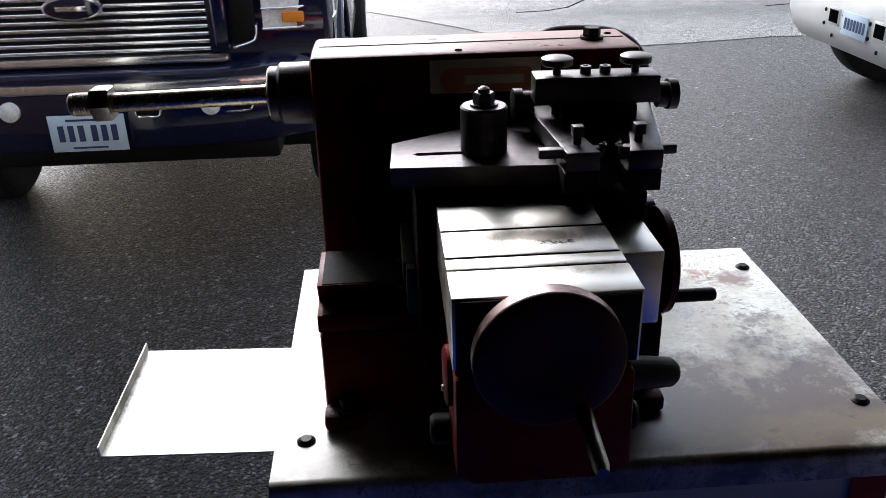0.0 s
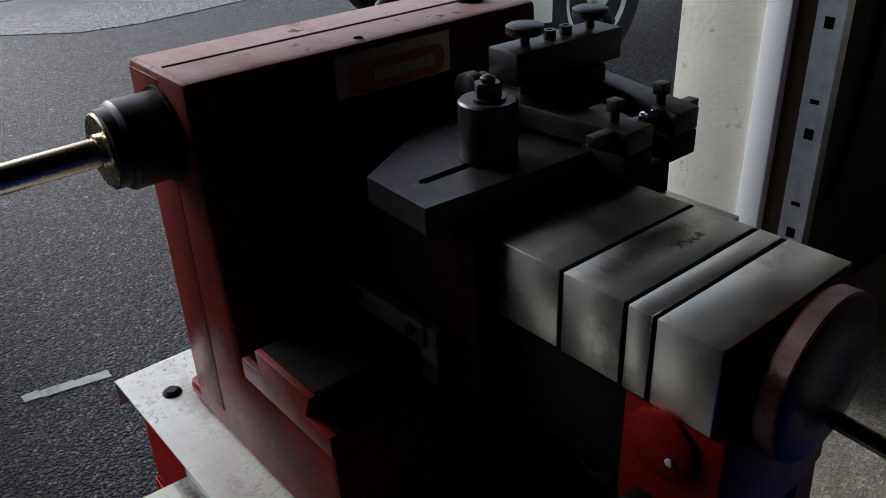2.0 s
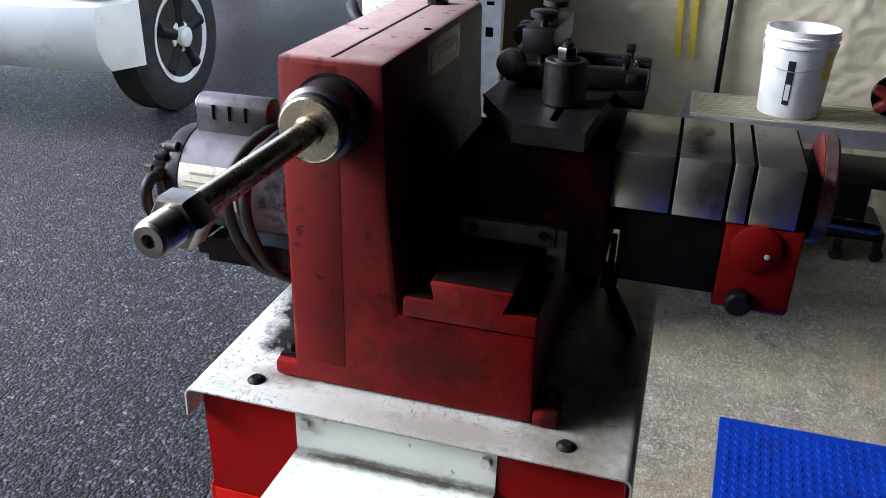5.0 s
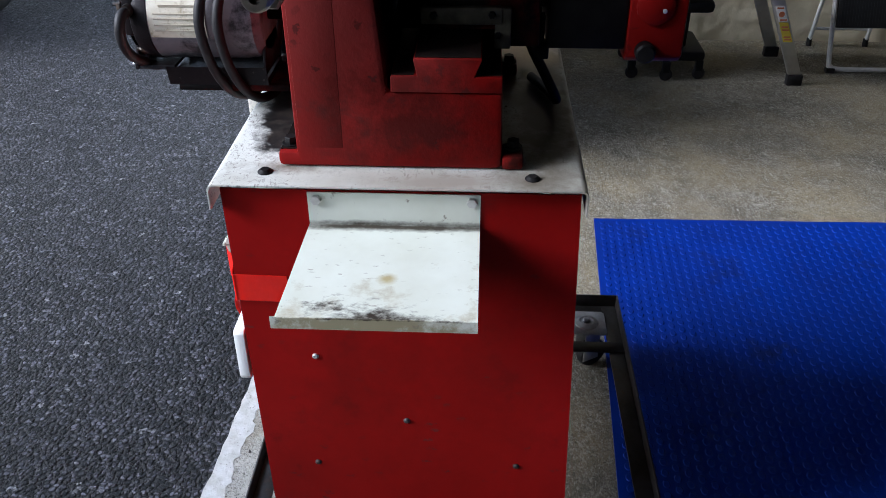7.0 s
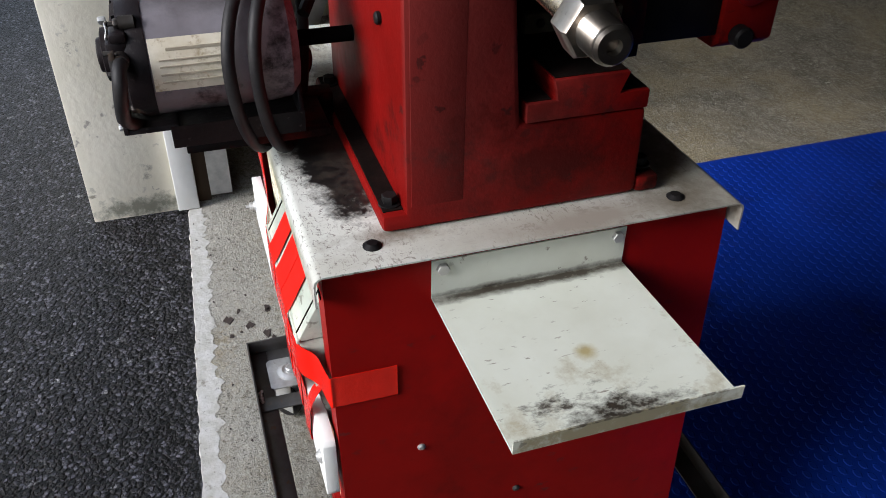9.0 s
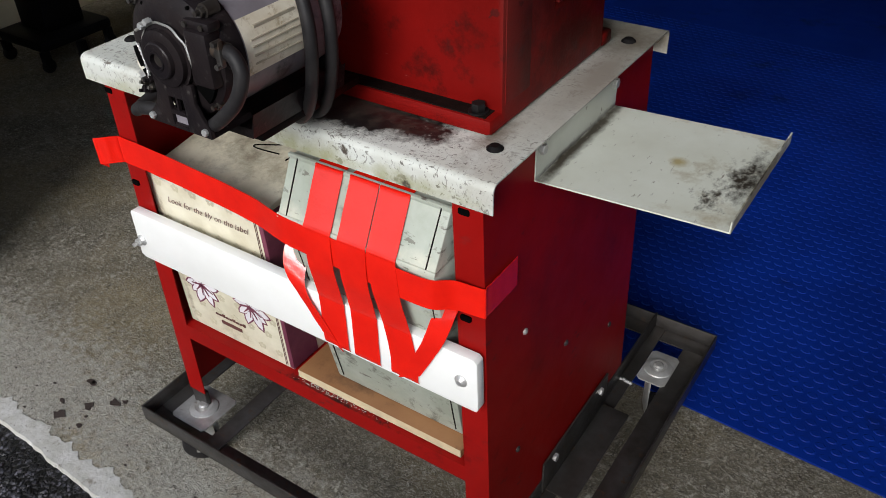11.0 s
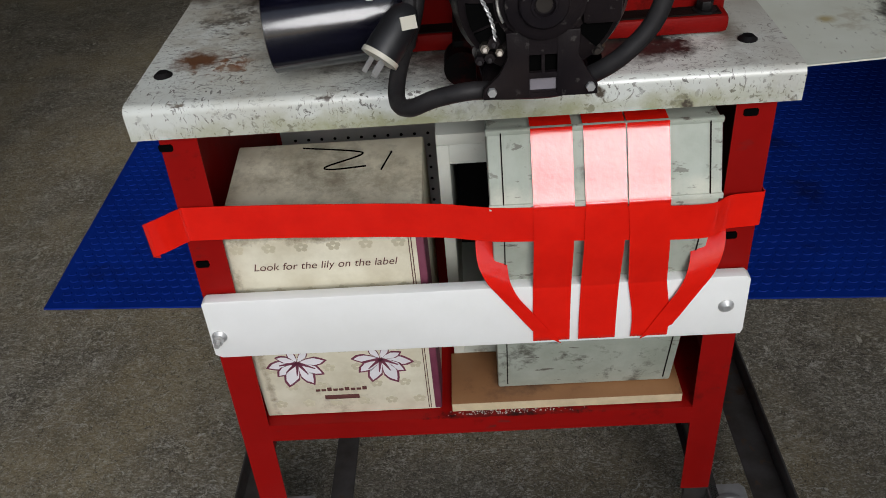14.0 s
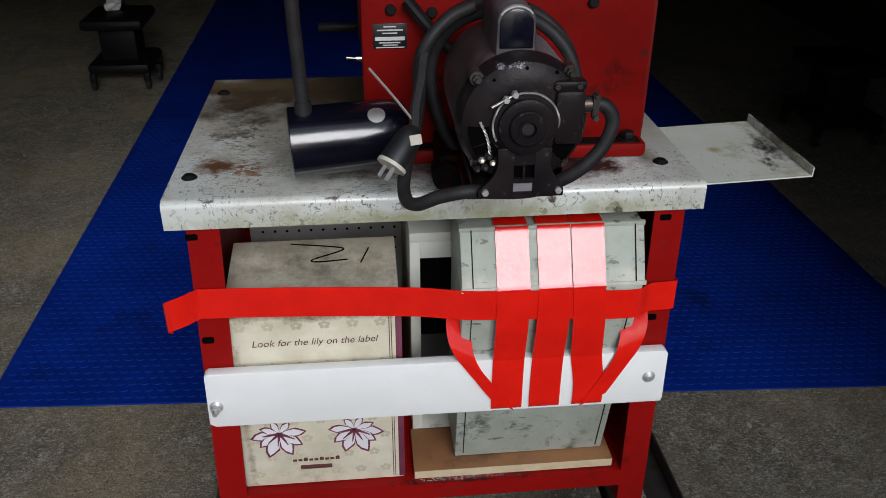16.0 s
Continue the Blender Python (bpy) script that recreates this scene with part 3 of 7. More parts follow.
blotch(M["grey_box"], (0.0, 0.26, 0.85), (0.8, 0.06, 0.03), (0.55, 0.55, 0.46), 20.0, 0.6, 0.3, 0.8)
scratches(M["grey_box"], (0.12, 0.11, 0.09), 24.0, (1, 1, 4), 0.64)
# pale column top: dust, with the sky's sheen painted into its colour
blotch(M["red_cast"], (-0.14, 0.075, 1.447), (0.6, 0.25, 0.007), (0.42, 0.3, 0.28), 14.0, 0.62, 0.3, 0.5)
blotch(M["red_cast"], (-0.373, 0.07, 1.36), (0.01, 0.2, 0.3), (0.14, 0.028, 0.025), 6.0, 0.6, 0.7, 0.5)
scratches(M["bench_top"], (0.07, 0.055, 0.04), 14.0, (1, 2, 1), 0.66, 0.04)
blotch(M["white_sheet"], (0.0, 0.25, 0.96), (0.5, 0.05, 0.03), (0.2, 0.18, 0.12), 22.0, 0.2, 0.3, 1.6)
blotch(M["stucco"], (1.45, 0.6, 0.02), (0.1, 0.3, 0.06), (0.26, 0.255, 0.2), 26.0, 0.45, 0.3, 1.3)
blotch(M["stucco"], (1.45, 0.55, 0.16), (0.1, 0.05, 0.1), (0.2, 0.19, 0.16), 18.0, 0.1, 0.25, 1.5)
scratches(M["stucco"], (0.33, 0.3, 0.24), 9.0, (1, 1, 2), 0.66)
blotch(M["old_asphalt"], (1.0, 8.4, 0.0), (40.0, 1.1, 1.0), (0.07, 0.07, 0.072), 1.5, 0.5, 0.5, 1.2)
# rough highlights along the motor's upper edge, laid in as pale colour
blotch(M["motor"], (-0.1, 0.43, 1.252), (0.06, 0.05, 0.012), (0.3, 0.3, 0.31), 60.0, 0.0, 0.3, 2.2)
blotch(M["bell"], (-0.1, 0.44, 1.246), (0.035, 0.04, 0.008), (0.34, 0.34, 0.36), 120.0, 0.0, 0.3, 2.4)
flecks(M["bell"], 220.0, 0.05, (0.05, 0.045, 0.042))
# shell dark on the east only; its pale west includes painted sky sheen
blotch(M["motor"], (-0.05, 0.33, 1.22), (0.06, 0.2, 0.1), (0.03, 0.021, 0.019), 10.0, 0.7, 0.4, 0.8)
blotch(M["motor"], (-0.106, 0.3, 1.28), (0.09, 0.2, 0.05), (0.03, 0.026, 0.025), 14.0, 0.8, 0.5, 0.9)
blotch(M["bench_top"], (0.22, 0.02, 1.01), (0.22, 0.26, 0.2), (0.4, 0.37, 0.3), 18.0, 0.3, 0.4, 1.4)
blotch(M["steel"], (-0.13, -0.33, 1.331), (0.12, 0.022, 0.006), (0.16, 0.145, 0.12), 22.0, 0.75, 0.3, 0.9, (1, 0.4, 1))
blotch(M["steel"], (-0.11, -0.345, 1.331), (0.06, 0.012, 0.004), (0.05, 0.045, 0.04), 150.0, 0.2, 0.2, 1.8)
blotch(M["steel"], (-0.222, -0.236, 1.285), (0.004, 0.014, 0.014), (0.7, 0.6, 0.35), 30.0, 0.8, 0.2, 0.6)
# shading at the wall's door end, put into the paint colour
blotch(M["wall_cream"], (3.2, -0.2, 1.0), (0.3, 0.8, 1.0), (0.5, 0.45, 0.3), 5.0, 0.2, 0.5, 1.2)
overlay(M["black_steel"], remap(M["black_steel"], link_noise(M["black_steel"], 60.0, 8.0, 0.8), 0.56, 0.7), (0.035, 0.03, 0.028))
blotch(M["carton"], (0.16, 0.12, 0.81), (0.2, 0.12, 0.035), (0.24, 0.21, 0.15), 24.0, 0.35, 0.4, 1.2)
blotch(M["bench_top"], (-0.41, -0.1, 1.01), (0.06, 0.34, 0.1), (0.29, 0.26, 0.22), 9.0, 0.7, 0.6, 0.7)
blotch(M["bench_top"], (-0.14, -0.255, 1.01), (0.36, 0.085, 0.1), (0.085, 0.062, 0.033), 18.0, 0.85, 0.5, 0.9)
blotch(M["bench_top"], (0.3, 0.14, 1.01), (0.055, 0.045, 0.1), (0.13, 0.06, 0.03), 34.0, 0.55, 0.25, 1.1)
blotch(M["bench_top"], (0.27, 0.0, 1.01), (0.16, 0.2, 0.1), (0.12, 0.105, 0.085), 60.0, 0.0, 0.2, 1.5)
blotch(M["red_cast"], (-0.373, -0.05, 1.1), (0.012, 0.14, 0.12), (0.06, 0.006, 0.005), 18.0, 0.6, 0.4, 1.3)
blotch(M["bench_top"], (-0.37, 0.16, 1.01), (0.03, 0.1, 0.1), (0.16, 0.13, 0.1), 30.0, 0.4, 0.5, 1.0)
flecks(M["bench_top"], 130.0, 0.02, (0.07, 0.06, 0.05), (1, 2.6, 1))
flecks(M["bench_top"], 75.0, 0.006, (0.13, 0.1, 0.07), (1.5, 1, 1))
flecks(M["tray"], 120.0, 0.03, (0.16, 0.14, 0.11), (2.5, 1, 1))
flecks(M["red_sheet"], 60.0, 0.03, (0.12, 0.02, 0.018), (1, 1, 2))
flecks(M["red_cast"], 70.0, 0.06, (0.05, 0.01, 0.009))
flecks(M["grey_box"], 60.0, 0.08, (0.16, 0.16, 0.13), (1, 1, 2))
flecks(M["stucco"], 30.0, 0.06, (0.4, 0.38, 0.33))
flecks(M["dolly"], 80.0, 0.08, (0.12, 0.08, 0.055))
blotch(M["red_sheet"], (-0.08, 0.25, 0.418), (0.2, 0.03, 0.006), (0.03, 0.008, 0.007), 40.0, 0.4, 0.3, 1.4)
blotch(M["ply"], (-0.1, 0.2, 0.437), (0.12, 0.05, 0.02), (0.08, 0.04, 0.02), 20.0, 0.2, 0.4, 1.2)
blotch(M["carton"], (0.16, 0.24, 0.785), (0.3, 0.02, 0.012), (0.2, 0.16, 0.1), 40.0, 0.3, 0.4, 1.4)
blotch(M["carton"], (0.3, 0.24, 0.5), (0.012, 0.02, 0.4), (0.22, 0.17, 0.1), 40.0, 0.3, 0.4, 1.4)


# ---- setting ----
def jag(x, k=1.0):
    return 0.008 * k * (0.6 * noise.noise((x * 7.0, 3.1, 0)) + 0.6 * noise.noise((x * 29.0, 8.2, 0)) + 0.3 * noise.noise((x * 70.0, 1.2, 0)))


def edge_y(x):
    return 0.505 - 0.045 * x + jag(x)


bm = B()
box(bm, -400, 400, -60, 600, -0.3, -0.014)
solo("ground", bm, M["asphalt"], "dark coarse asphalt driveway in front of the garage", "driveway", kind="structure")

bm = B()
pts = [(x, 6.75 + min(2.3, 1.45 * max(0.0, 1.2 - x)) + 0.25 * noise.noise((x * 0.7, 1, 0))) for x in [-60] + [-10 + 0.5 * k for k in range(50)] + [60]]
prism(bm, [(60, 400), (-60, 400)] + [(p[0], p[1]) for p in pts], "z", -0.05, -0.008)
solo("road", bm, M["old_asphalt"], "pale worn old asphalt with cracks beyond the driveway", "road", kind="structure")
cracks = B()
for k in range(9):
    x, y = random.uniform(-3, 6), random.uniform(8, 14)
    a = random.uniform(-0.5, 0.7)
    line = []
    for s in range(9):
        line.append((x, y))
        a += random.uniform(-0.5, 0.5)
        x, y = x + 0.35 * math.cos(a), y + 0.35 * math.sin(a)
    for (xa, ya), (xb, yb) in zip(line, line[1:]):
        d = Vector((yb - ya, xa - xb, 0)).normalized() * 0.012
        prism(cracks, [(xa - d.x, ya - d.y), (xb - d.x, yb - d.y), (xb + d.x, yb + d.y), (xa + d.x, ya + d.y)], "z", -0.02, -0.0045)
solo("road_cracks", cracks, M["hole"], "dark wandering cracks in the worn asphalt", "crack", kind="structure")

bm = B()
xs = [-3.4 + 0.0125 * k for k in range(410)]
front = [(x, edge_y(x)) for x in xs if x < 1.62]
prism(bm, [(3.4, -7.0), (3.4, 0.47), (1.62, 0.47)] + front[::-1] + [(-3.4, -7.0)], "z", -0.16, 0.0)
solo("floor", bm, M["concrete"], "bare mottled garage concrete with flaked paint and oil marks", "floor", kind="structure")
bm = B()
inner = [(x, edge_y(x) - 0.034 - 0.02 * (noise.noise((x * 9, 5, 0)) + 0.8) - 0.02 * noise.noise((x * 34, 2, 0)) - 0.012 * noise.noise((x * 90, 4, 0))) for x in [q for q in xs if -2.5 < q < 1.42]]
outer = [(x, edge_y(x) + 0.0015) for x, _ in inner]
for (a, b, c, d) in zip(inner, inner[1:], outer[1:], outer):
    bm.faces.new([bm.verts.new((p[0], p[1], 0.0012)) for p in (a, b, c, d)])
low = [(x, y + 0.004, -0.02) for x, y in outer]
for (a, b, c, d) in zip(outer, outer[1:], low[1:], low):
    bm.faces.new([bm.verts.new(p) for p in ((a[0], a[1], 0.0012), (b[0], b[1], 0.0012), c, d)])
bmesh.ops.remove_doubles(bm, verts=bm.verts, dist=0.0002)
solo("floor_edge", bm, M["concrete_edge"], "chipped lime-white edge of the concrete floor", "floor edge", kind="structure")
bm = B()
for k in range(46):
    if k < 9:
        x, y, r = 0.62 + 0.2 * random.random(), 0.24 + 0.16 * random.random(), random.uniform(0.006, 0.022)
    else:
        x, y, r = random.uniform(-1.4, 1.5), random.uniform(0.3, 0.44), random.uniform(0.002, 0.006)
    n = 8
    prism(bm, [(x + r * random.uniform(0.3, 1.5) * math.cos(6.283 * j / n), y + r * random.uniform(0.25, 1.0) * math.sin(6.283 * j / n)) for j in range(n)], "z", 0.0, 0.0022)
solo("paint_flakes", bm, M["chip"], "scattered dark paint flakes lying on the concrete", "debris", kind="stuff")
bm = B()
for s in range(5):
    x = -0.36 + 0.053 * s
    y = 1.855 - 0.012 * s + 0.004 * random.random()
    prism(bm, [(x, y - 0.022), (x + 0.052, y - 0.03), (x + 0.052, y + 0.016), (x, y + 0.02)], "z", -0.02, -0.0105)
solo("chalk_mark", bm, M["concrete_edge"], "faded white scuffed line on the asphalt", "mark", kind="structure")


def wall(name, label, *boxes, material="stucco"):
    bm = B()
    for b in boxes:
        box(bm, *b, bevel=0.004)
    return solo(name, bm, M[material], label, "wall", kind="structure")


# the gap from x 1.98 to 3.08 is an added opening that lets light in
wall("wall_front", "thick rough white-painted garage front wall beside the door", (1.45, 1.98, 0.475, 0.76, -0.02, 2.75), (1.98, 3.08, 0.475, 0.76, -0.02, 1.28), (1.98, 3.08, 0.475, 0.76, 2.5, 2.75), (3.08, 3.4, 0.475, 0.76, -0.02, 2.75))
# unseen walls round the door, their tones and height set to shape light and reflections
wall("wall_front_west", "added unseen timber front wall beyond the open door, dark to dim reflections", (-3.4, -1.76, 0.475, 0.76, -0.02, 2.75), material="timber")
wall("wall_jamb_west", "added unseen rough white-painted door jamb that brightens the steel's reflections", (-1.76, -1.58, 0.475, 0.76, -0.02, 2.75))
wall("wall_lintel", "unseen white rendered lintel over the open garage door", (-1.58, 1.45, 0.475, 0.76, 2.2, 2.75))
# the east wall is lumpy, painted stone
bm = B()
ny, nz = 230, 140
rough_wall = []
for j in range(nz + 1):
    row = []
    for i in range(ny + 1):
        y, z = 0.43 - 4.5 * i / ny, 2.75 * j / nz
        lump = 0.007 * noise.noise((y * 4.2, z * 4.2, 3.0)) + 0.0055 * noise.noise((y * 12.0, z * 19.0, 7.0)) + 0.0055 * noise.noise((y * 24.0, z * 34.0, 1.0))
        row.append(bm.verts.new((3.2 - lump, y, z)))
    rough_wall.append(row)
for j in range(nz):
    for i in range(ny):
        bm.faces.new((rough_wall[j][i], rough_wall[j][i + 1], rough_wall[j + 1][i + 1], rough_wall[j + 1][i]))
rim = bmesh.ops.extrude_edge_only(bm, edges=[e for e in bm.edges if len(e.link_faces) == 1])["geom"]
for v in rim:
    if isinstance(v, bmesh.types.BMVert):
        v.co.x = 3.4
box(bm, 3.205, 3.4, -7.0, -4.071, 0.0, 2.75)
solo("wall_east", bm, M["wall_cream"], "rough lumpy cream-painted stone garage side wall", "wall", kind="structure")
# unseen enclosure: walls and ceiling coloured dark to keep the interior dim
wall("wall_west", "unseen garage side wall, dark to cut bounced light", (-3.4, -3.2, -7.0, 0.475, 0.0, 2.75), material="timber")
wall("wall_back", "unseen garage back wall, dark to cut bounced light", (-3.2, 3.2, -7.0, -6.8, 0.0, 2.75), material="timber")
bm = B()
box(bm, -3.4, 3.4, -7.0, 0.76, 2.75, 2.9)
solo("ceiling", bm, M["ceiling"], "unseen plain garage ceiling, dark to cut bounced light", "ceiling", kind="structure")

# frame of the added, unseen window that brightens the east wall
bm = B()
for b in ((1.984, 2.02, 1.284, 2.496), (3.04, 3.076, 1.284, 2.496), (2.02, 3.04, 1.284, 1.32), (2.02, 3.04, 2.46, 2.496), (2.51, 2.54, 1.32, 2.46)):
    box(bm, b[0], b[1], 0.58, 0.63, b[2], b[3], 0.003)
solo("added_window", bm, M["trim"], "added unseen open window in the front wall that lights the east wall, white painted frame", "window", kind="structure")
bm = B()
box(bm, 1.415, 1.45, 0.405, 0.478, 0.0, 2.15, 0.004)
solo("trim", bm, M["trim"], "white painted door stop board", "door trim", kind="structure")
wall("wall_lining", "dark brown boarded inner face of the garage front wall", (1.61, 1.98, 0.43, 0.474, 0.0, 2.75), (1.98, 3.08, 0.43, 0.474, 0.0, 1.28), (1.98, 3.08, 0.43, 0.474, 2.5, 2.75), (3.08, 3.2, 0.43, 0.474, 0.0, 2.75), (-3.2, -1.6, 0.43, 0.474, 0.0, 2.75), (-1.6, 1.4, 0.43, 0.474, 2.22, 2.75), material="timber")
bm = B()
box(bm, 1.46, 1.60, 0.36, 0.474, 0.0, 2.3, 0.003)
solo("trim_timber", bm, M["timber"], "dark brown timber behind the door track", "door trim", kind="structure")
bm = B()
for a, b, c, d in ((1.46, 1.463, 0.285, 0.36), (1.463, 1.50, 0.285, 0.288), (1.463, 1.50, 0.357, 0.36), (1.498, 1.501, 0.288, 0.303), (1.498, 1.501, 0.342, 0.357)):
    box(bm, a, b, c, d, 0.02, 2.3)
track = solo("door_track", bm, M["galv"], "galvanised vertical garage door track with punched holes", "door track", kind="structure")
bm = B()
for k in range(22):
    z = 0.1 + 0.1 * k
    if k % 3:
        box(bm, 1.4575, 1.46, 0.31, 0.335, z, z + (0.03 if k % 3 == 1 else 0.012))
part("holes", bm, M["hole"], track, "punched square holes")


# ---- blue mat ----
def mat_point(u, v):
    """u along the front edge from the east end, v into the garage."""
    return Vector((1.17 - u + 0.012 * v, -0.575 + 0.056 * u - v, 0))


bm = B()
nu, nv = 30, 40
grid = [[bm.verts.new(mat_point(2.88 * i / nu, 5.2 * j / nv) + Vector((0, 0, 0.006 + 0.002 * noise.noise((i * 0.7, j * 0.7, 0))))) for i in range(nu + 1)] for j in range(nv + 1)]
for j in range(nv):
    for i in range(nu):
        bm.faces.new((grid[j][i], grid[j][i + 1], grid[j + 1][i + 1], grid[j + 1][i]))
edge = bmesh.ops.extrude_edge_only(bm, edges=[e for e in bm.edges if len(e.link_faces) == 1])["geom"]
for v in edge:
    if isinstance(v, bmesh.types.BMVert):
        v.co.z = 0.0005
floor_mat = solo("floor_mat", bm, M["mat"], "large blue coin-pattern vinyl mat on the garage floor", "floor mat")
verts, faces = [], []
for j in range(78):
    for i in range(78):
        c = mat_point(0.03 + 0.036 * (i + 0.5 * (j % 2)), 0.03 + 0.030 * j)
        base = len(verts)
        for r, z in ((0.0125, 0.0065), (0.0098, 0.0082)):
            for k in range(8):
                a = 6.283185 * (k + 0.5) / 8
                verts.append((c.x + r * 1.15 * math.cos(a), c.y + r * 0.8 * math.sin(a), z))
        for k in range(8):
            faces.append((base + k, base + (k + 1) % 8, base + 8 + (k + 1) % 8, base + 8 + k))
        faces.append(tuple(base + 8 + k for k in range(8)))
me = bpy.data.meshes.new("coin_pattern")
me.from_pydata(verts, [], faces)
me.materials.append(M["mat"])
coins = new("coin_pattern", me)
coins.parent = floor_mat
tagged(coins, "raised oval coins", kind="stuff")


# ---- steel stand ----
def lathe_stand():
    st = thing("lathe_stand", (0, 0, 0.205), "red sheet-steel machine stand with an oil-stained white top", "machine stand")
    # folded top sheet
    bm = B()
    y0, y1, zt, zb, r = -0.312, 0.27, 1.01, 0.966, 0.012
    outer = [(y0, zb)] + [(y0 + r - r * math.cos(a), zt - r + r * math.sin(a)) for a in [1.5708 * k / 5 for k in range(6)]]
    outer += [(y1 - r + r * math.sin(a), zt - r + r * math.cos(a)) for a in [1.5708 * k / 5 for k in range(6)]] + [(y1, zb)]
    t = 0.0025
    inner = [(min(max(y, y0 + t), y1 - t) if abs(z - zb) < 1e-6 else y + (t if y < 0 else -t) * (1 if z < zt - 0.004 else 0.4), z - (0 if z == zb else t)) for y, z in outer]
    prism(bm, outer + inner[::-1], "x", -0.434, 0.370)
    top = part("top_sheet", bm, M["bench_top"], st, "white enamelled steel top with folded edges, oil stains and scratches")
    for x, y in ((-0.388, 0.188), (-0.395, -0.228), (0.342, -0.215), (0.342, 0.183)):
        bm = B()
        turned(bm, (x, y, 1.0095), (x, y, 1.0155), [(0, 0.012), (0.3, 0.012), (1, 0.007)], 20)
        part("bolt", bm, M["dark_paint"], st)
    # end panels with turned-in flanges
    YS = -0.303
    for s, xo in ((-1, -0.411), (1, 0.341)):
        t = 0.002
        xi = xo - s * 0.048
        prof = [(xo, 0.257), (xi, 0.257), (xi, 0.255), (xo - s * t, 0.255), (xo - s * t, YS + 0.002), (xi, YS + 0.002), (xi, YS), (xo, YS)]
        bm = B()
        prism(bm, prof, "z", 0.205, 0.992)
        for v in bm.verts:
            if v.co.z < 0.5:
                v.co.x += s * (0.01 if s < 0 else 0.028)
                v.co.y -= 0.01 if v.co.y > 0 else 0.028
        panel = part("end_panel", bm, M["red_sheet"], st, "red enamelled end panel")
        for z in (0.947, 0.762):
            bm = B()
            xc = xo - s * (0.005 if s > 0 else 0.029)
            prism(bm, [(xc - 0.009, z - 0.003), (xc - 0.007, z - 0.005), (xc + 0.007, z - 0.005), (xc + 0.009, z - 0.003), (xc + 0.009, z + 0.003), (xc + 0.007, z + 0.005), (xc - 0.007, z + 0.005), (xc - 0.009, z + 0.003)], "y", 0.2535, 0.2576)
            part("slot", bm, M["hole"], panel, "punched slot")
    for y, z in ((-0.022, 0.512), (-0.228, 0.402), (0.152, 0.396), (0.135, 0.66)):
        bm = B()
        px = -0.411 - 0.0127 * (0.992 - z)
        turned(bm, (px + 0.0005, y, z), (px - 0.004, y, z), [(0, 0.006), (0.5, 0.006), (1, 0.0035)], 14)
        part("screw", bm, M["zinc"] if z > 0.6 else M["dolly"], st)
    # shelf
    bm = B()
    prism(bm, [(YS + 0.005, 0.418), (0.2495, 0.418), (0.2495, 0.380), (0.2475, 0.380), (0.2475, 0.416), (YS + 0.005, 0.416)], "x", -0.4145, 0.357)
    part("shelf", bm, M["red_sheet"], st, "red shelf with a folded front edge and loose grit")
    bm = B()
    box(bm, -0.408, 0.338, YS + 0.0025, YS + 0.0055, 0.42, 0.99)
    back = part("back_panel", bm, M["peg"], st, "white pegboard back")
    bm = B()
    for i in range(27):
        for j in range(19):
            x, z = 0.31 - 0.0265 * i, 0.955 - 0.0265 * j
            turned(bm, (x, YS + 0.0056, z), (x, YS + 0.0064, z), [(0, 0.0032), (1, 0.0032)], 8)
    tagged(part("peg_holes", bm, M["hole"], back), kind="stuff")
    return st


lathe_stand()


def drip_tray():
    st = thing("drip_tray", (-0.415, -0.015, 0.935), "cream enamelled sheet tray screwed to the red stand, dirty lip", "tray")
    bm = B()
    t = 0.002
    prof = [(-0.4125, 0.99), (-0.4125, 0.931), (-0.69, 0.942), (-0.69, 0.96), (-0.688, 0.96), (-0.6875, 0.9445), (-0.4145, 0.9335), (-0.4145, 0.99)]
    prism(bm, prof, "y", -0.149, 0.120)
    part("tray_sheet", bm, M["tray"], st)
    for y in (0.106, -0.136):
        bm = B()
        hexnut(bm, (-0.4145, y, 0.978), (-0.4215, y, 0.978), 0.0085)
        part("screw", bm, M["zinc"], st)


drip_tray()


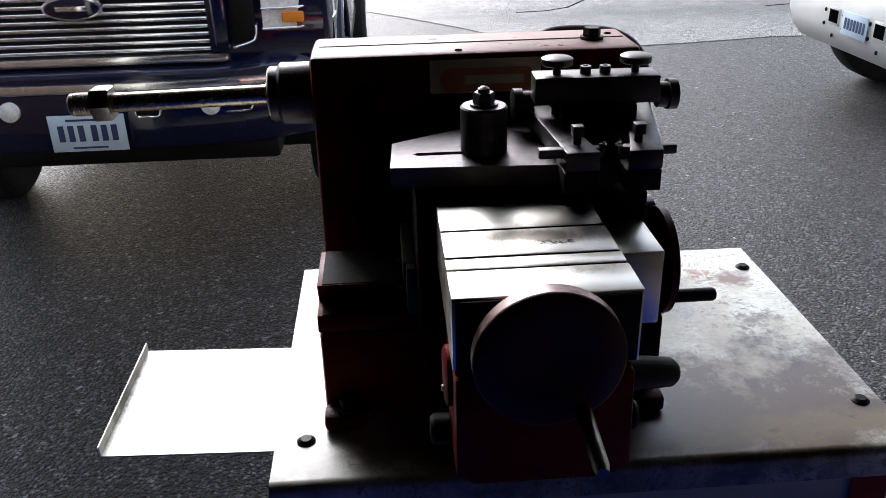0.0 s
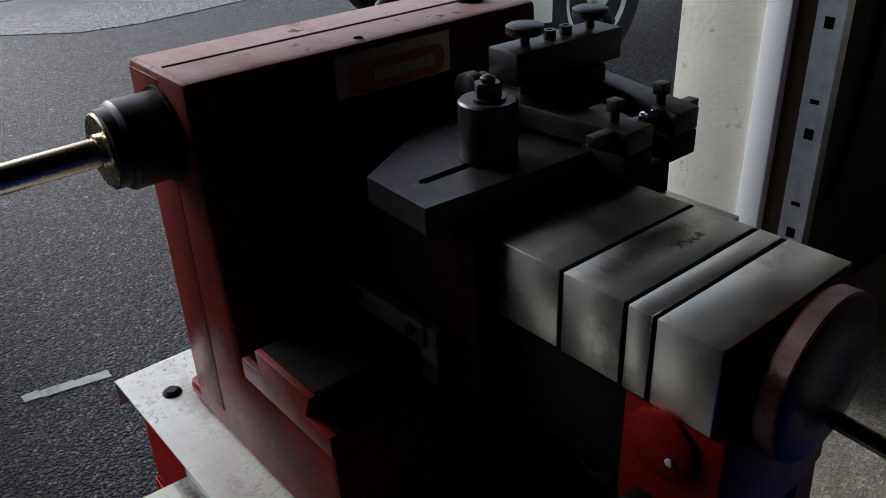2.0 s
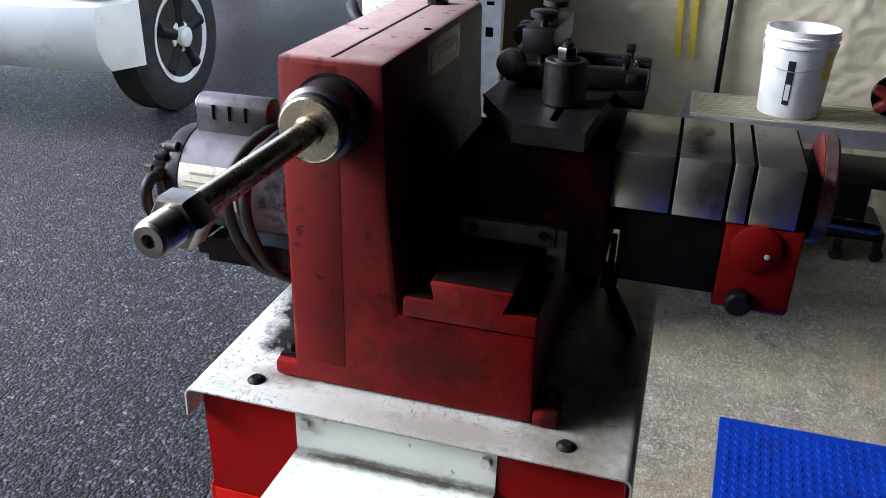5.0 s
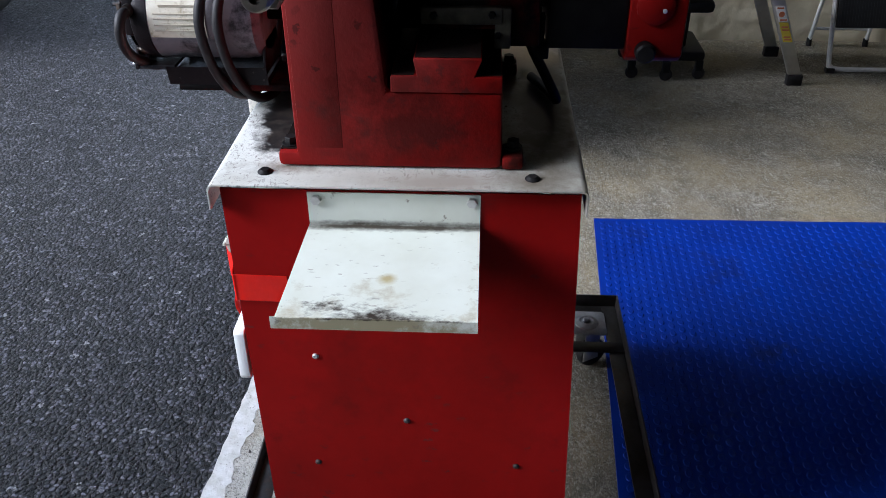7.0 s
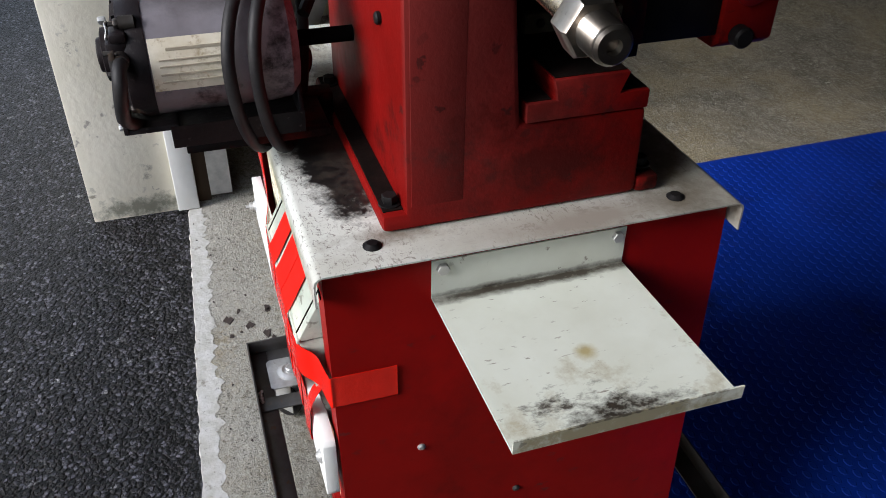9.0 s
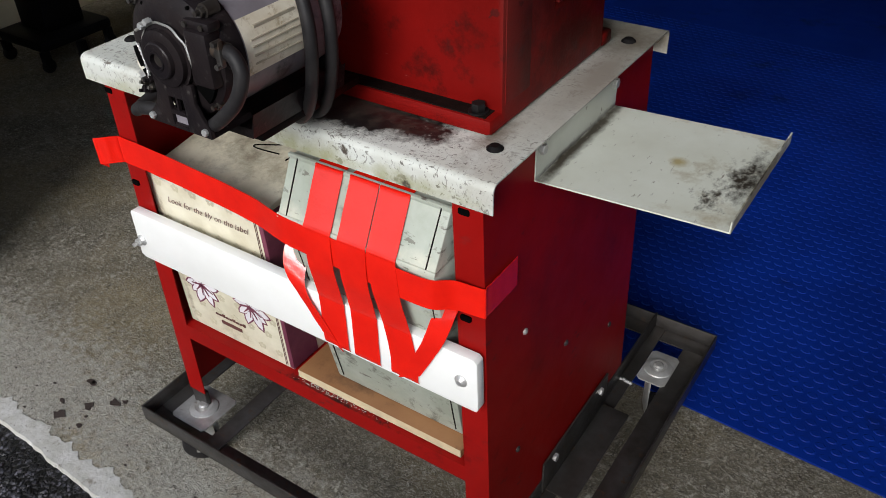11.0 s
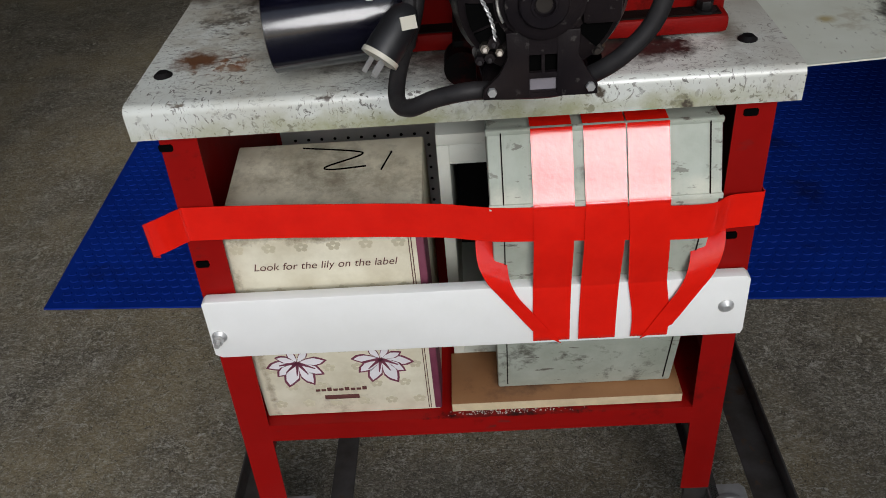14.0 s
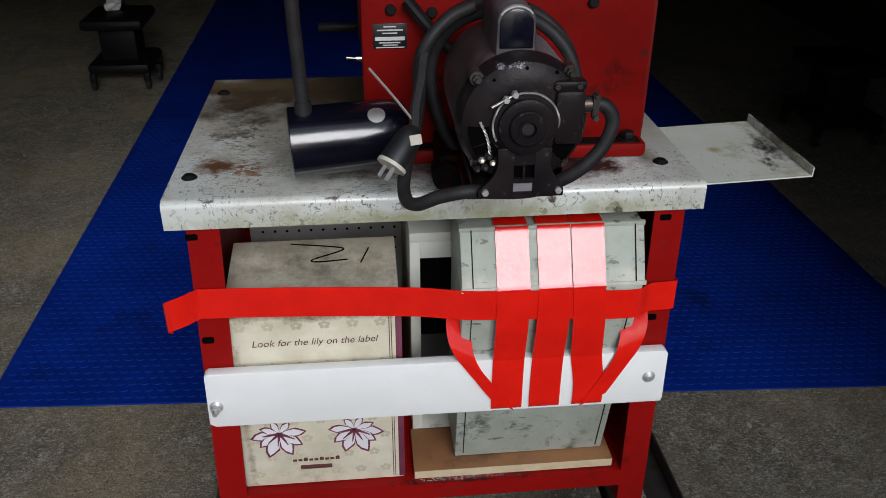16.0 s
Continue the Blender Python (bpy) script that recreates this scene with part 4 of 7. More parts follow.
# ---- dolly ----
def dolly():
    st = thing("dolly", (-0.07, -0.1, 0), "welded angle-iron dolly on four casters under the stand", "dolly")
    x0, x1, y0, y1, z = -0.572, 0.428, -0.55, 0.342, 0.152
    t, w, h = 0.004, 0.045, 0.042
    def angle(a, b, c, d, wa, wb, wc, wd):
        bm = B()
        box(bm, a, b, c, d, z, z + h, 0.001)
        box(bm, wa, wb, wc, wd, z, z + t, 0.001)
        return part("rail", bm, M["dolly"], st)
    angle(x0, x1, y1 - t, y1, x0, x1, y1 - w, y1)
    angle(x0, x1, y0, y0 + t, x0, x1, y0, y0 + w)
    angle(x0, x0 + t, y0 + t, y1 - t, x0, x0 + 0.062, y0 + w, y1 - w)
    angle(x1 - t, x1, y0 + t, y1 - t, x1 - w, x1, y0 + w, y1 - w)
    for xa in (0.215, -0.450):
        bm = B()
        box(bm, xa, xa + 0.042, y0 + t, y1 - t, z + t, z + 2 * t, 0.001)
        if xa < 0:
            box(bm, xa + 0.027, xa + 0.031, y0 + t, y1 - t, z + 2 * t, z + 0.05, 0.001)
        part("cross_bar", bm, M["dolly"], st)
    bm = B()
    box(bm, -0.4275, -0.423, -0.24, 0.055, 0.17, 0.255, 0.001)
    box(bm, -0.49, -0.428, -0.225, 0.045, 0.17, 0.174, 0.001)
    clip = part("clip_plate", bm, M["dolly"], st, "bolted steel clip plate")
    for y in (0.012, -0.198):
        bm = B()
        hexnut(bm, (-0.4275, y, 0.238), (-0.4345, y, 0.238), 0.009)
        part("bolt", bm, M["zinc"], clip)
    for y in (-0.318, 0.24):
        for xa, xb in ((-0.422, -0.38), (0.325, 0.366)):
            bm = B()
            box(bm, xa, xb, y - 0.006, y + 0.006, z + 2 * t, 0.2045, 0.001)
            part("foot_pad", bm, M["dolly"], st)
    for x, y, turn in ((0.333, 0.25, 40), (-0.465, 0.262, 200), (-0.485, -0.408, 120), (0.34, -0.455, -60)):
        bm = B()
        w2 = 0.034 if x < 0 else 0.052
        prism(bm, [(x - w2, y - 0.046), (x - w2 + 0.008, y - 0.054), (x + w2 - 0.008, y - 0.054), (x + w2, y - 0.046), (x + w2, y + 0.046), (x + w2 - 0.008, y + 0.054), (x - w2 + 0.008, y + 0.054), (x - w2, y + 0.046)], "z", z + t, z + t + 0.004, 0.0012)
        turned(bm, (x, y, z + t + 0.004), (x, y, z + t + 0.012), [(0, 0.0335), (0.35, 0.032), (0.8, 0.024), (0.9, 0.02), (0.7, 0.017), (0.7, 0.0)], 28)
        turned(bm, (x, y, z + t + 0.008), (x, y, z + t + 0.017), [(0, 0.0115), (0.7, 0.0115), (1, 0.008)], 16)
        cap = part("caster", bm, M["zinc"], st, "zinc caster plate with a domed swivel")
        d = Vector((math.cos(radians(turn)), math.sin(radians(turn)), 0))
        s = Vector((-d.y, d.x, 0))
        c = Vector((x, y, 0.045)) + 0.028 * d
        bm = B()
        for k in (-1, 1):
            m = Matrix.Translation(Vector((x, y, 0)) + 0.012 * d + k * 0.021 * s) @ Matrix.Rotation(radians(turn), 4, "Z")
            box(bm, -0.026, 0.026, -0.0015, 0.0015, 0.036, 0.152, 0.001, m=m)
        cyl(bm, (x, y, 0.135), (x, y, 0.153), 0.03, seg=20)
        part("fork", bm, M["zinc"], cap)
        bm = B()
        turned(bm, c - 0.016 * s, c + 0.016 * s, [(0, 0.034), (0.12, 0.042), (0.35, 0.045), (0.65, 0.045), (0.88, 0.042), (1, 0.034)], 28)
        turned(bm, c - 0.022 * s, c + 0.022 * s, [(0, 0.01), (1, 0.01)], 14)
        part("wheel", bm, M["rubber"], cap)
    for x, y in ((0.265, 0.33), (-0.43, 0.30), (-0.43, -0.33)):
        bm = B()
        for k in range(7):
            bmesh.ops.create_icosphere(bm, subdivisions=1, radius=0.005, matrix=Matrix.Translation((x + 0.006 * k - 0.02, y + random.uniform(-0.003, 0.003), z + 2 * t)))
        part("weld_bead", bm, M["zinc"], st)


dolly()


# ---- brake lathe ----
def lathe():
    st = thing("brake_lathe", (-0.14, 0, 1.011), "red cast-iron bench brake lathe with a steel spindle and way covers", "lathe")
    X0, X1 = -0.371, 0.075
    YF, YB, ZT = 0.012, 0.14, 1.445
    FY = 0.066
    # base with the feet
    bm = B()
    box(bm, X0 + 0.001, X1, -0.175, 0.170, 1.011, 1.036, 0.008)
    for xl in (X0 - 0.0005, X1 - 0.055):
        box(bm, xl, xl + 0.055, -0.214, -0.18, 1.011, 1.034, 0.006)
    base = part("base_flange", bm, M["red_cast"], st)
    for x, y in ((X0 + 0.03, 0.153), (X0 + 0.03, -0.198), (X1 - 0.04, 0.153), (X1 - 0.04, -0.198)):
        bm = B()
        cyl(bm, (x, y, 1.036), (x, y, 1.039), 0.0145, seg=20)
        hexnut(bm, (x, y, 1.039), (x, y, 1.05), 0.0105)
        part("anchor_bolt", bm, M["dark_paint"], st)
    bm = B()
    box(bm, X0 + 0.012, X1 - 0.012, 0.1405, 0.166, 1.0355, 1.0374)
    part("flange_grease", bm, M["grime"], base)
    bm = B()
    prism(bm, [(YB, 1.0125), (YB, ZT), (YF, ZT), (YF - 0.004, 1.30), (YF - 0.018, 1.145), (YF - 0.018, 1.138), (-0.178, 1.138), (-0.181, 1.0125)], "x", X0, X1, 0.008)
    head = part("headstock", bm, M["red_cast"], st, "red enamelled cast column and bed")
    bm = B()
    box(bm, X0 - 0.0006, X0 + 0.004, FY, YB - 0.007, 1.045, ZT - 0.007, 0.001)
    part("end_face", bm, M["red_cast"], head, "slightly raised dusty half of the column's end face")
    bm = B()
    box(bm, X0 + 0.01, X1 - 0.01, 0.074, 0.0765, ZT - 0.002, ZT + 0.0012)
    part("seam", bm, M["red_dark"], head)
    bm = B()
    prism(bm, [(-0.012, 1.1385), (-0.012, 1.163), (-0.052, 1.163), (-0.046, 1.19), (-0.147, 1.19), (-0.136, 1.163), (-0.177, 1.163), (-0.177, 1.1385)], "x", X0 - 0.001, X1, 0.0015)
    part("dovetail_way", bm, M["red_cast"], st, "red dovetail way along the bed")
    for ya, yb, z in ((-0.1445, -0.0485, 1.1895), (-0.1755, -0.139, 1.1625), (-0.046, -0.0135, 1.1625)):
        bm = B()
        box(bm, X0 + 0.006, X1 - 0.002, ya, yb, z, z + 0.0017)
        part("way_grease", bm, M["grime"], st, "black grease on the way")
    # top details
    bm = B()
    cyl(bm, (0.019, 0.068, ZT), (0.019, 0.068, ZT + 0.004), 0.016, seg=24)
    hexnut(bm, (0.019, 0.068, ZT + 0.004), (0.019, 0.068, ZT + 0.016), 0.0125)
    part("top_bolt", bm, M["dark_paint"], head)
    for x, y in ((-0.172, 0.024), (0.05, 0.1)):
        bm = B()
        cyl(bm, (x, y, ZT), (x, y, ZT + 0.001), 0.005, seg=14)
        part("oil_hole", bm, M["hole"], head)
    # badge on the front
    bm = B()
    box(bm, -0.212, -0.062, YF - 0.0015, YF + 0.002, 1.39, 1.4355, 0.0006)
    badge = part("badge", bm, M["badge_cream"], head, "worn cream badge plate with an orange emblem")
    bm = B()
    n = 10
    pill = [(-0.083 + 0.013 * math.cos(-1.5708 + 3.14159 * k / n), 1.408 + 0.016 * math.sin(-1.5708 + 3.14159 * k / n)) for k in range(n + 1)]
    pill += [(-0.185 + 0.013 * math.cos(1.5708 + 3.14159 * k / n), 1.408 + 0.016 * math.sin(1.5708 + 3.14159 * k / n)) for k in range(n + 1)]
    prism(bm, pill, "y", YF - 0.0022, YF)
    part("emblem", bm, M["badge_orange"], badge)
    bm = B()
    box(bm, -0.165, -0.085, YF - 0.0028, YF - 0.0005, 1.402, 1.414)
    part("emblem_bar", bm, M["badge_cream"], badge)
    # back name plate with rows of print
    bm = B()
    box(bm, 0.007, 0.057, YB - 0.001, YB + 0.0015, 1.188, 1.225, 0.0005)
    plate = part("name_plate", bm, M["plate_black"], head, "small black name plate with silver print")
    bm = B()
    for z, a, b, h in ((1.2205, 0.023, 0.041, 0.0018), (1.2155, 0.013, 0.051, 0.0018), (1.211, 0.021, 0.043, 0.0016), (1.203, 0.010, 0.054, 0.0055), (1.197, 0.017, 0.048, 0.0016), (1.1935, 0.021, 0.043, 0.0014), (1.19, 0.011, 0.053, 0.0014)):
        box(bm, a, b, YB + 0.001, YB + 0.0021, z - h / 2, z + h / 2)
    part("print", bm, M["silver_print"], plate)
    # toggle switch at the far end of the head
    bm = B()
    cyl(bm, (0.072, 0.125, 1.17), (0.083, 0.125, 1.17), 0.0055, seg=14)
    cyl(bm, (0.083, 0.125, 1.17), (0.098, 0.127, 1.172), 0.0022, 0.0032, seg=10)
    part("toggle_switch", bm, M["chrome"], head)
    for x, z in ((-0.03, 1.24), (0.03, 1.245), (-0.27, 1.25)):
        bm = B()
        cyl(bm, (x, YB - 0.001, z), (x, YB + 0.007, z), 0.008, seg=16, bevel=0.002)
        part("cap_screw", bm, M["dark_paint"], head)
    # spindle
    cy, cz = 0.072, 1.383
    bm = B()
    turned(bm, (X0 - 0.001, cy, cz), (X0 - 0.003, cy, cz), [(0, 0.0475), (1, 0.0475)], 40)
    part("bore_ring", bm, M["dark_paint"], st)
    bm = B()
    turned(bm, (X0, cy, cz), (X0 - 0.062, cy, cz), [(0, 0.041), (0.05, 0.043), (0.72, 0.043), (0.78, 0.04), (0.8, 0.038), (0.97, 0.038), (1, 0.035)], 44)
    part("spindle_nose", bm, M["black_steel"], st, "round steel spindle nose")
    bm = B()
    turned(bm, (X0 - 0.058, cy, cz), (X0 - 0.0635, cy, cz), [(0, 0.036), (0.7, 0.036), (1, 0.034)], 40)
    part("spindle_face", bm, M["arbor"], st)
    bm = B()
    turned(bm, (X0 - 0.06, cy, cz), (-0.66, cy + 0.0065, cz - 0.0054), [(0, 0.0165), (0.03, 0.0165), (0.035, 0.0135), (0.97, 0.0135), (1, 0.012)], 32)
    part("arbor", bm, M["arbor"], st, "polished steel arbor")
    bm = B()
    hexnut(bm, (-0.653, cy + 0.0063, cz - 0.0053), (-0.68, cy + 0.0071, cz - 0.006), 0.0255)
    part("arbor_nut", bm, M["nut_steel"], st, "hexagonal arbor nut")
    bm = B()
    prof = [(0, 0.0155)]
    for k in range(7):
        prof += [(0.06 + 0.118 * k, 0.0165), (0.119 + 0.118 * k, 0.0152)]
    prof += [(0.93, 0.0155), (1, 0.013), (1, 0.0062), (0.8, 0.006), (0.79, 0)]
    turned(bm, (-0.68, cy + 0.0071, cz - 0.006), (-0.712, cy + 0.0078, cz - 0.0065), prof, 32)
    part("arbor_thread", bm, M["nut_steel"], st, "threaded arbor end with a centre hole")
    # carriage on the way
    bm = B()
    prism(bm, [(-0.012, 1.192), (-0.012, 1.225), (-0.03, 1.30), (-0.07, 1.334), (-0.232, 1.334), (-0.236, 1.165), (-0.18, 1.165), (-0.18, 1.192)], "x", -0.245, 0.02, 0.004)
    part("carriage", bm, M["red_greasy"], st, "dark greasy red carriage casting")
    bm = B()
    box(bm, -0.262, -0.246, -0.176, -0.05, 1.205, 1.232, 0.003)
    box(bm, -0.258, -0.246, -0.19, -0.165, 1.166, 1.23, 0.002)
    part("gib_plate", bm, M["gib"], st, "pale worn gib plate")
    for y, z in ((-0.16, 1.222), (-0.17, 1.19), (-0.07, 1.22)):
        bm = B()
        hexnut(bm, (-0.262, y, z), (-0.268, y, z), 0.006)
        part("gib_screw", bm, M["dark_paint"], st)
    # way covers of the cross slide: stepped telescoping boxes
    segs = [(-0.222, -0.305, 0.0), (-0.3095, -0.369, 0.001), (-0.3735, -0.395, 0.002), (-0.3995, -0.453, 0.003)]
    for ya, yb, g in segs:
        bm = B()
        box(bm, -0.222 - g * 0.3, -0.05 + g * 0.3, yb, ya, 1.256 - g * 0.3, 1.33 + g * 0.25, 0.0012)
        part("way_cover", bm, M["steel"], st, "brushed steel telescoping way cover")
    bm = B()
    box(bm, -0.214, -0.056, -0.445, -0.19, 1.252, 1.323)
    part("slide_core", bm, M["dark_paint"], st)
    bm = B()
    box(bm, -0.22, -0.052, -0.4565, -0.4535, 1.2575, 1.3285, 0.001)
    part("end_plate", bm, M["dark_paint"], st, "black end plate of the slide")
    for ya, yb in ((-0.3052, -0.3093), (-0.3692, -0.3733), (-0.3952, -0.3993)):
        bm = B()
        box(bm, -0.2215, -0.0505, yb, ya, 1.2565, 1.3297)
        part("wiper_strip", bm, M["hole"], st, "black rubber wiper strip")
    bm = B()
    box(bm, -0.045, 0.015, -0.318, -0.14, 1.212, 1.3, 0.002)
    part("side_cover", bm, M["steel"], st, "steel cover beside the slide")
    # feed housing under the slide
    bm = B()
    box(bm, -0.215, -0.055, -0.375, -0.25, 1.152, 1.252, 0.004)
    part("motor_box", bm, M["dark_paint"], st, "black feed motor box")
    bm = B()
    prism(bm, [(-0.222, 1.254), (-0.055, 1.254), (-0.052, 1.143), (-0.075, 1.13), (-0.205, 1.13), (-0.222, 1.143)], "y", -0.466, -0.376, 0.004)
    feed = part("feed_box", bm, M["red_cast"], st, "red feed gearbox casting")
    bm = B()
    turned(bm, (-0.221, -0.415, 1.226), (-0.229, -0.415, 1.226), [(0, 0.03), (0.7, 0.03), (1, 0.026)], 28)
    part("cover_boss", bm, M["red_cast"], feed)
    for p, r in (((-0.23, -0.428, 1.22), 0.0035), ((-0.223, -0.405, 1.154), 0.016), ((-0.05, -0.405, 1.158), 0.016)):
        bm = B()
        d = -1 if p[0] < -0.1 else 1
        turned(bm, p, (p[0] + d * (0.02 if r > 0.01 else 0.002), p[1], p[2]), [(0, r), (0.8, r), (1, r * 0.8)], 20)
        part("knob", bm, M["dark_paint"] if r > 0.01 else M["zinc"], feed)
    # front handwheel and its handle
    bm = B()
    turned(bm, (-0.14, -0.472, 1.284), (-0.14, -0.492, 1.284), [(0, 0.064), (0.08, 0.068), (0.9, 0.068), (1, 0.065), (1, 0.03), (0.96, 0.028), (0.96, 0)], 48)
    wheel = part("handwheel", bm, M["red_dark"], st, "dark red front handwheel worn bright at its rim")
    bm = B()
    turned(bm, (-0.14, -0.4745, 1.284), (-0.14, -0.4895, 1.284), [(0, 0.0665), (0.06, 0.0686), (0.94, 0.0686), (1, 0.0668)], 48)
    part("worn_rim", bm, M["rim_worn"], wheel, "rim rubbed to bare metal")
    bm = B()
    turned(bm, (-0.055, -0.415, 1.216), (0.008, -0.404, 1.206), [(0, 0.018), (0.55, 0.0165), (0.88, 0.015), (0.97, 0.011), (1, 0.004)], 24)
    part("handle", bm, M["rubber"], feed, "black handle")
    bm = B()
    turned(bm, (-0.108, -0.472, 1.231), (-0.11, -0.57, 1.226), [(0, 0.006), (0.1, 0.0075), (0.92, 0.0075), (1, 0.0055)], 18)
    part("crank_pin", bm, M["nut_steel"], wheel, "bare steel crank handle")
    # carriage handwheel at the far end
    bm = B()
    turned(bm, (0.066, -0.14, 1.2), (0.079, -0.14, 1.2), [(0, 0.066), (0.15, 0.07), (0.85, 0.07), (1, 0.066)], 44)
    turned(bm, (0.018, -0.14, 1.2), (0.067, -0.14, 1.2), [(0, 0.018), (1, 0.018)], 20)
    wheel = part("handwheel", bm, M["red_dark"], st, "dark red carriage handwheel")
    bm = B()
    turned(bm, (0.079, -0.15, 1.149), (0.15, -0.15, 1.149), [(0, 0.006), (0.1, 0.009), (0.95, 0.009), (1, 0.007)], 18)
    part("handle", bm, M["dark_paint"], wheel)
    # tool plate with its clamping slot
    out = [(-0.267, -0.113), (-0.271, -0.2), (-0.06, -0.214), (0.005, -0.214), (0.005, -0.06), (-0.155, -0.05)]
    slot = [(-0.238, -0.152), (-0.243, -0.157), (-0.238, -0.162), (-0.15, -0.162), (-0.15, -0.152)]
    bm = B()
    ov = {}
    for z in (1.339, 1.3635):
        ov[z] = ([bm.verts.new((*p, z)) for p in out], [bm.verts.new((*p, z)) for p in slot])
        loop = ov[z]
        edges = [bm.edges.new((lp[k], lp[(k + 1) % len(lp)])) for lp in loop for k in range(len(lp))]
        bmesh.ops.triangle_fill(bm, use_beauty=True, use_dissolve=False, edges=edges)
    for which in (0, 1):
        a, b = ov[1.339][which], ov[1.3635][which]
        for k in range(len(a)):
            j = (k + 1) % len(a)
            bm.faces.new((a[k], a[j], b[j], b[k]))
    part("tool_plate", bm, M["black_steel"], st, "blackened tool plate with a slot")
    bm = B()
    cyl(bm, (-0.159, -0.156, 1.3635), (-0.159, -0.156, 1.42), 0.0275, seg=40, bevel=0.002)
    post = part("clamp_post", bm, M["black_steel"], st, "round clamping post")
    bm = B()
    cyl(bm, (-0.159, -0.156, 1.42), (-0.159, -0.156, 1.4225), 0.0165, seg=28)
    hexnut(bm, (-0.159, -0.156, 1.4225), (-0.159, -0.156, 1.4355), 0.013)
    turned(bm, (-0.159, -0.156, 1.4355), (-0.159, -0.156, 1.442), [(0, 0.007), (0.6, 0.007), (1, 0.003)], 18)
    part("nut", bm, M["black_steel"], post, "dull steel nut and washer")
    # twin cutter head
    tilt = Matrix.Translation((-0.017, -0.108, 1.424)) @ Matrix.Rotation(radians(-2), 4, "Z")
    bm = B()
    box(bm, -0.076, 0.074, -0.021, 0.021, -0.0165, 0.0165, 0.0015, m=tilt)
    bar = part("clamp_bar", bm, M["black_steel"], st, "blackened clamp bar with thumb screws")
    for x in (-0.065, 0.031):
        bm = B()
        turned(bm, (x, -0.108, 1.383), (x, -0.108, 1.4515), [(0, 0.005), (1, 0.005)], 16)
        turned(bm, (x, -0.108, 1.4515), (x, -0.108, 1.4615), [(0, 0.0165), (0.15, 0.019), (0.85, 0.019), (1, 0.0165)], 36)
        part("thumb_screw", bm, M["black_steel"], bar, "knurled thumb screw")
    for x in (-0.03, -0.006):
        bm = B()
        turned(bm, (x, -0.108, 1.44), (x, -0.108, 1.4495), [(0, 0.0068), (1, 0.0068), (1, 0.0035), (0.4, 0.0033), (0.39, 0)], 18)
        part("socket_screw", bm, M["black_steel"], bar)
    bm = B()
    box(bm, -0.062, 0.03, -0.135, -0.07, 1.364, 1.4075, 0.003)
    part("cutter_block", bm, M["dark_paint"], st)
    for s, xa, xb in ((-1, -0.08, -0.063), (1, 0.05, 0.006)):
        bm = B()
        xm = xb
        o = [(xa - 0.014, -0.065), (xa + 0.016, -0.065), (xm + 0.020, -0.254), (xm - 0.018, -0.254)]
        prism(bm, o, "z", 1.368, 1.391, 0.0025)
        arm = part("cutter_arm", bm, M["black_steel"], st, "tapered blackened cutter arm")
        bm = B()
        cyl(bm, (xm, -0.223, 1.391), (xm, -0.223, 1.4), 0.0048, seg=14)
        box(bm, xm - 0.0062, xm + 0.0062, -0.2292, -0.2168, 1.4, 1.412, 0.001)
        part("set_screw", bm, M["black_steel"], arm)
        bm = B()
        xi = -0.036 if s < 0 else -0.018
        xo = -0.108 if s < 0 else 0.045
        box(bm, min(xi, xo), max(xi, xo), -0.24, -0.228, 1.38, 1.3905, 0.001)
        part("tool_bit", bm, M["black_steel"], arm, "square tool bit")
        bm = B()
        cyl(bm, (xi, -0.234, 1.3905), (xi, -0.234, 1.3935), 0.0055, seg=3)
        cyl(bm, (xi, -0.234, 1.3935), (xi, -0.234, 1.395), 0.0025, seg=12)
        part("carbide_tip", bm, M["chrome"], arm)
        bm = B()
        prism(bm, [(xm - 0.02, -0.254), (xm + 0.02, -0.254), (xm + 0.018, -0.2), (xm - 0.018, -0.2)], "z", 1.343, 1.368, 0.002)
        part("arm_block", bm, M["dark_paint"], arm)
        bm = B()
        xd = -0.088 if s < 0 else 0.078
        yd = -0.075 if s < 0 else -0.055
        turned(bm, (xd, yd, 1.396), (xd + s * 0.026, yd, 1.396), [(0, 0.0165), (0.5, 0.0165), (0.52, 0.02), (0.95, 0.02), (1, 0.017)], 32)
        part("feed_dial", bm, M["black_steel"], arm, "round engraved feed dial")
    bm = B()
    tube(bm, [(0.035, -0.15, 1.335), (0.032, -0.155, 1.28), (0.028, -0.15, 1.22)], 0.009, 12)
    part("lock_lever", bm, M["dark_paint"], st)
    # conduit below the slide
    bm = B()
    tube(bm, [(-0.15, -0.215, 1.2), (-0.15, -0.226, 1.142), (-0.15, -0.252, 1.09), (-0.145, -0.272, 1.05), (-0.12, -0.28, 1.025), (-0.06, -0.265, 1.0205), (0.0, -0.24, 1.0205)], 0.009, 12)
    part("conduit", bm, M["rubber"], st, "black flexible conduit")
    bm = B()
    box(bm, -0.2, -0.16, -0.262, -0.236, 1.215, 1.252, 0.003)
    cyl(bm, (-0.195, -0.243, 1.2), (-0.195, -0.243, 1.15), 0.004, seg=10)
    cyl(bm, (-0.18, -0.243, 1.2), (-0.18, -0.243, 1.15), 0.004, seg=10)
    box(bm, -0.205, -0.17, -0.255, -0.232, 1.13, 1.155, 0.003)
    part("cable_gland", bm, M["dark_paint"], st)


lathe()


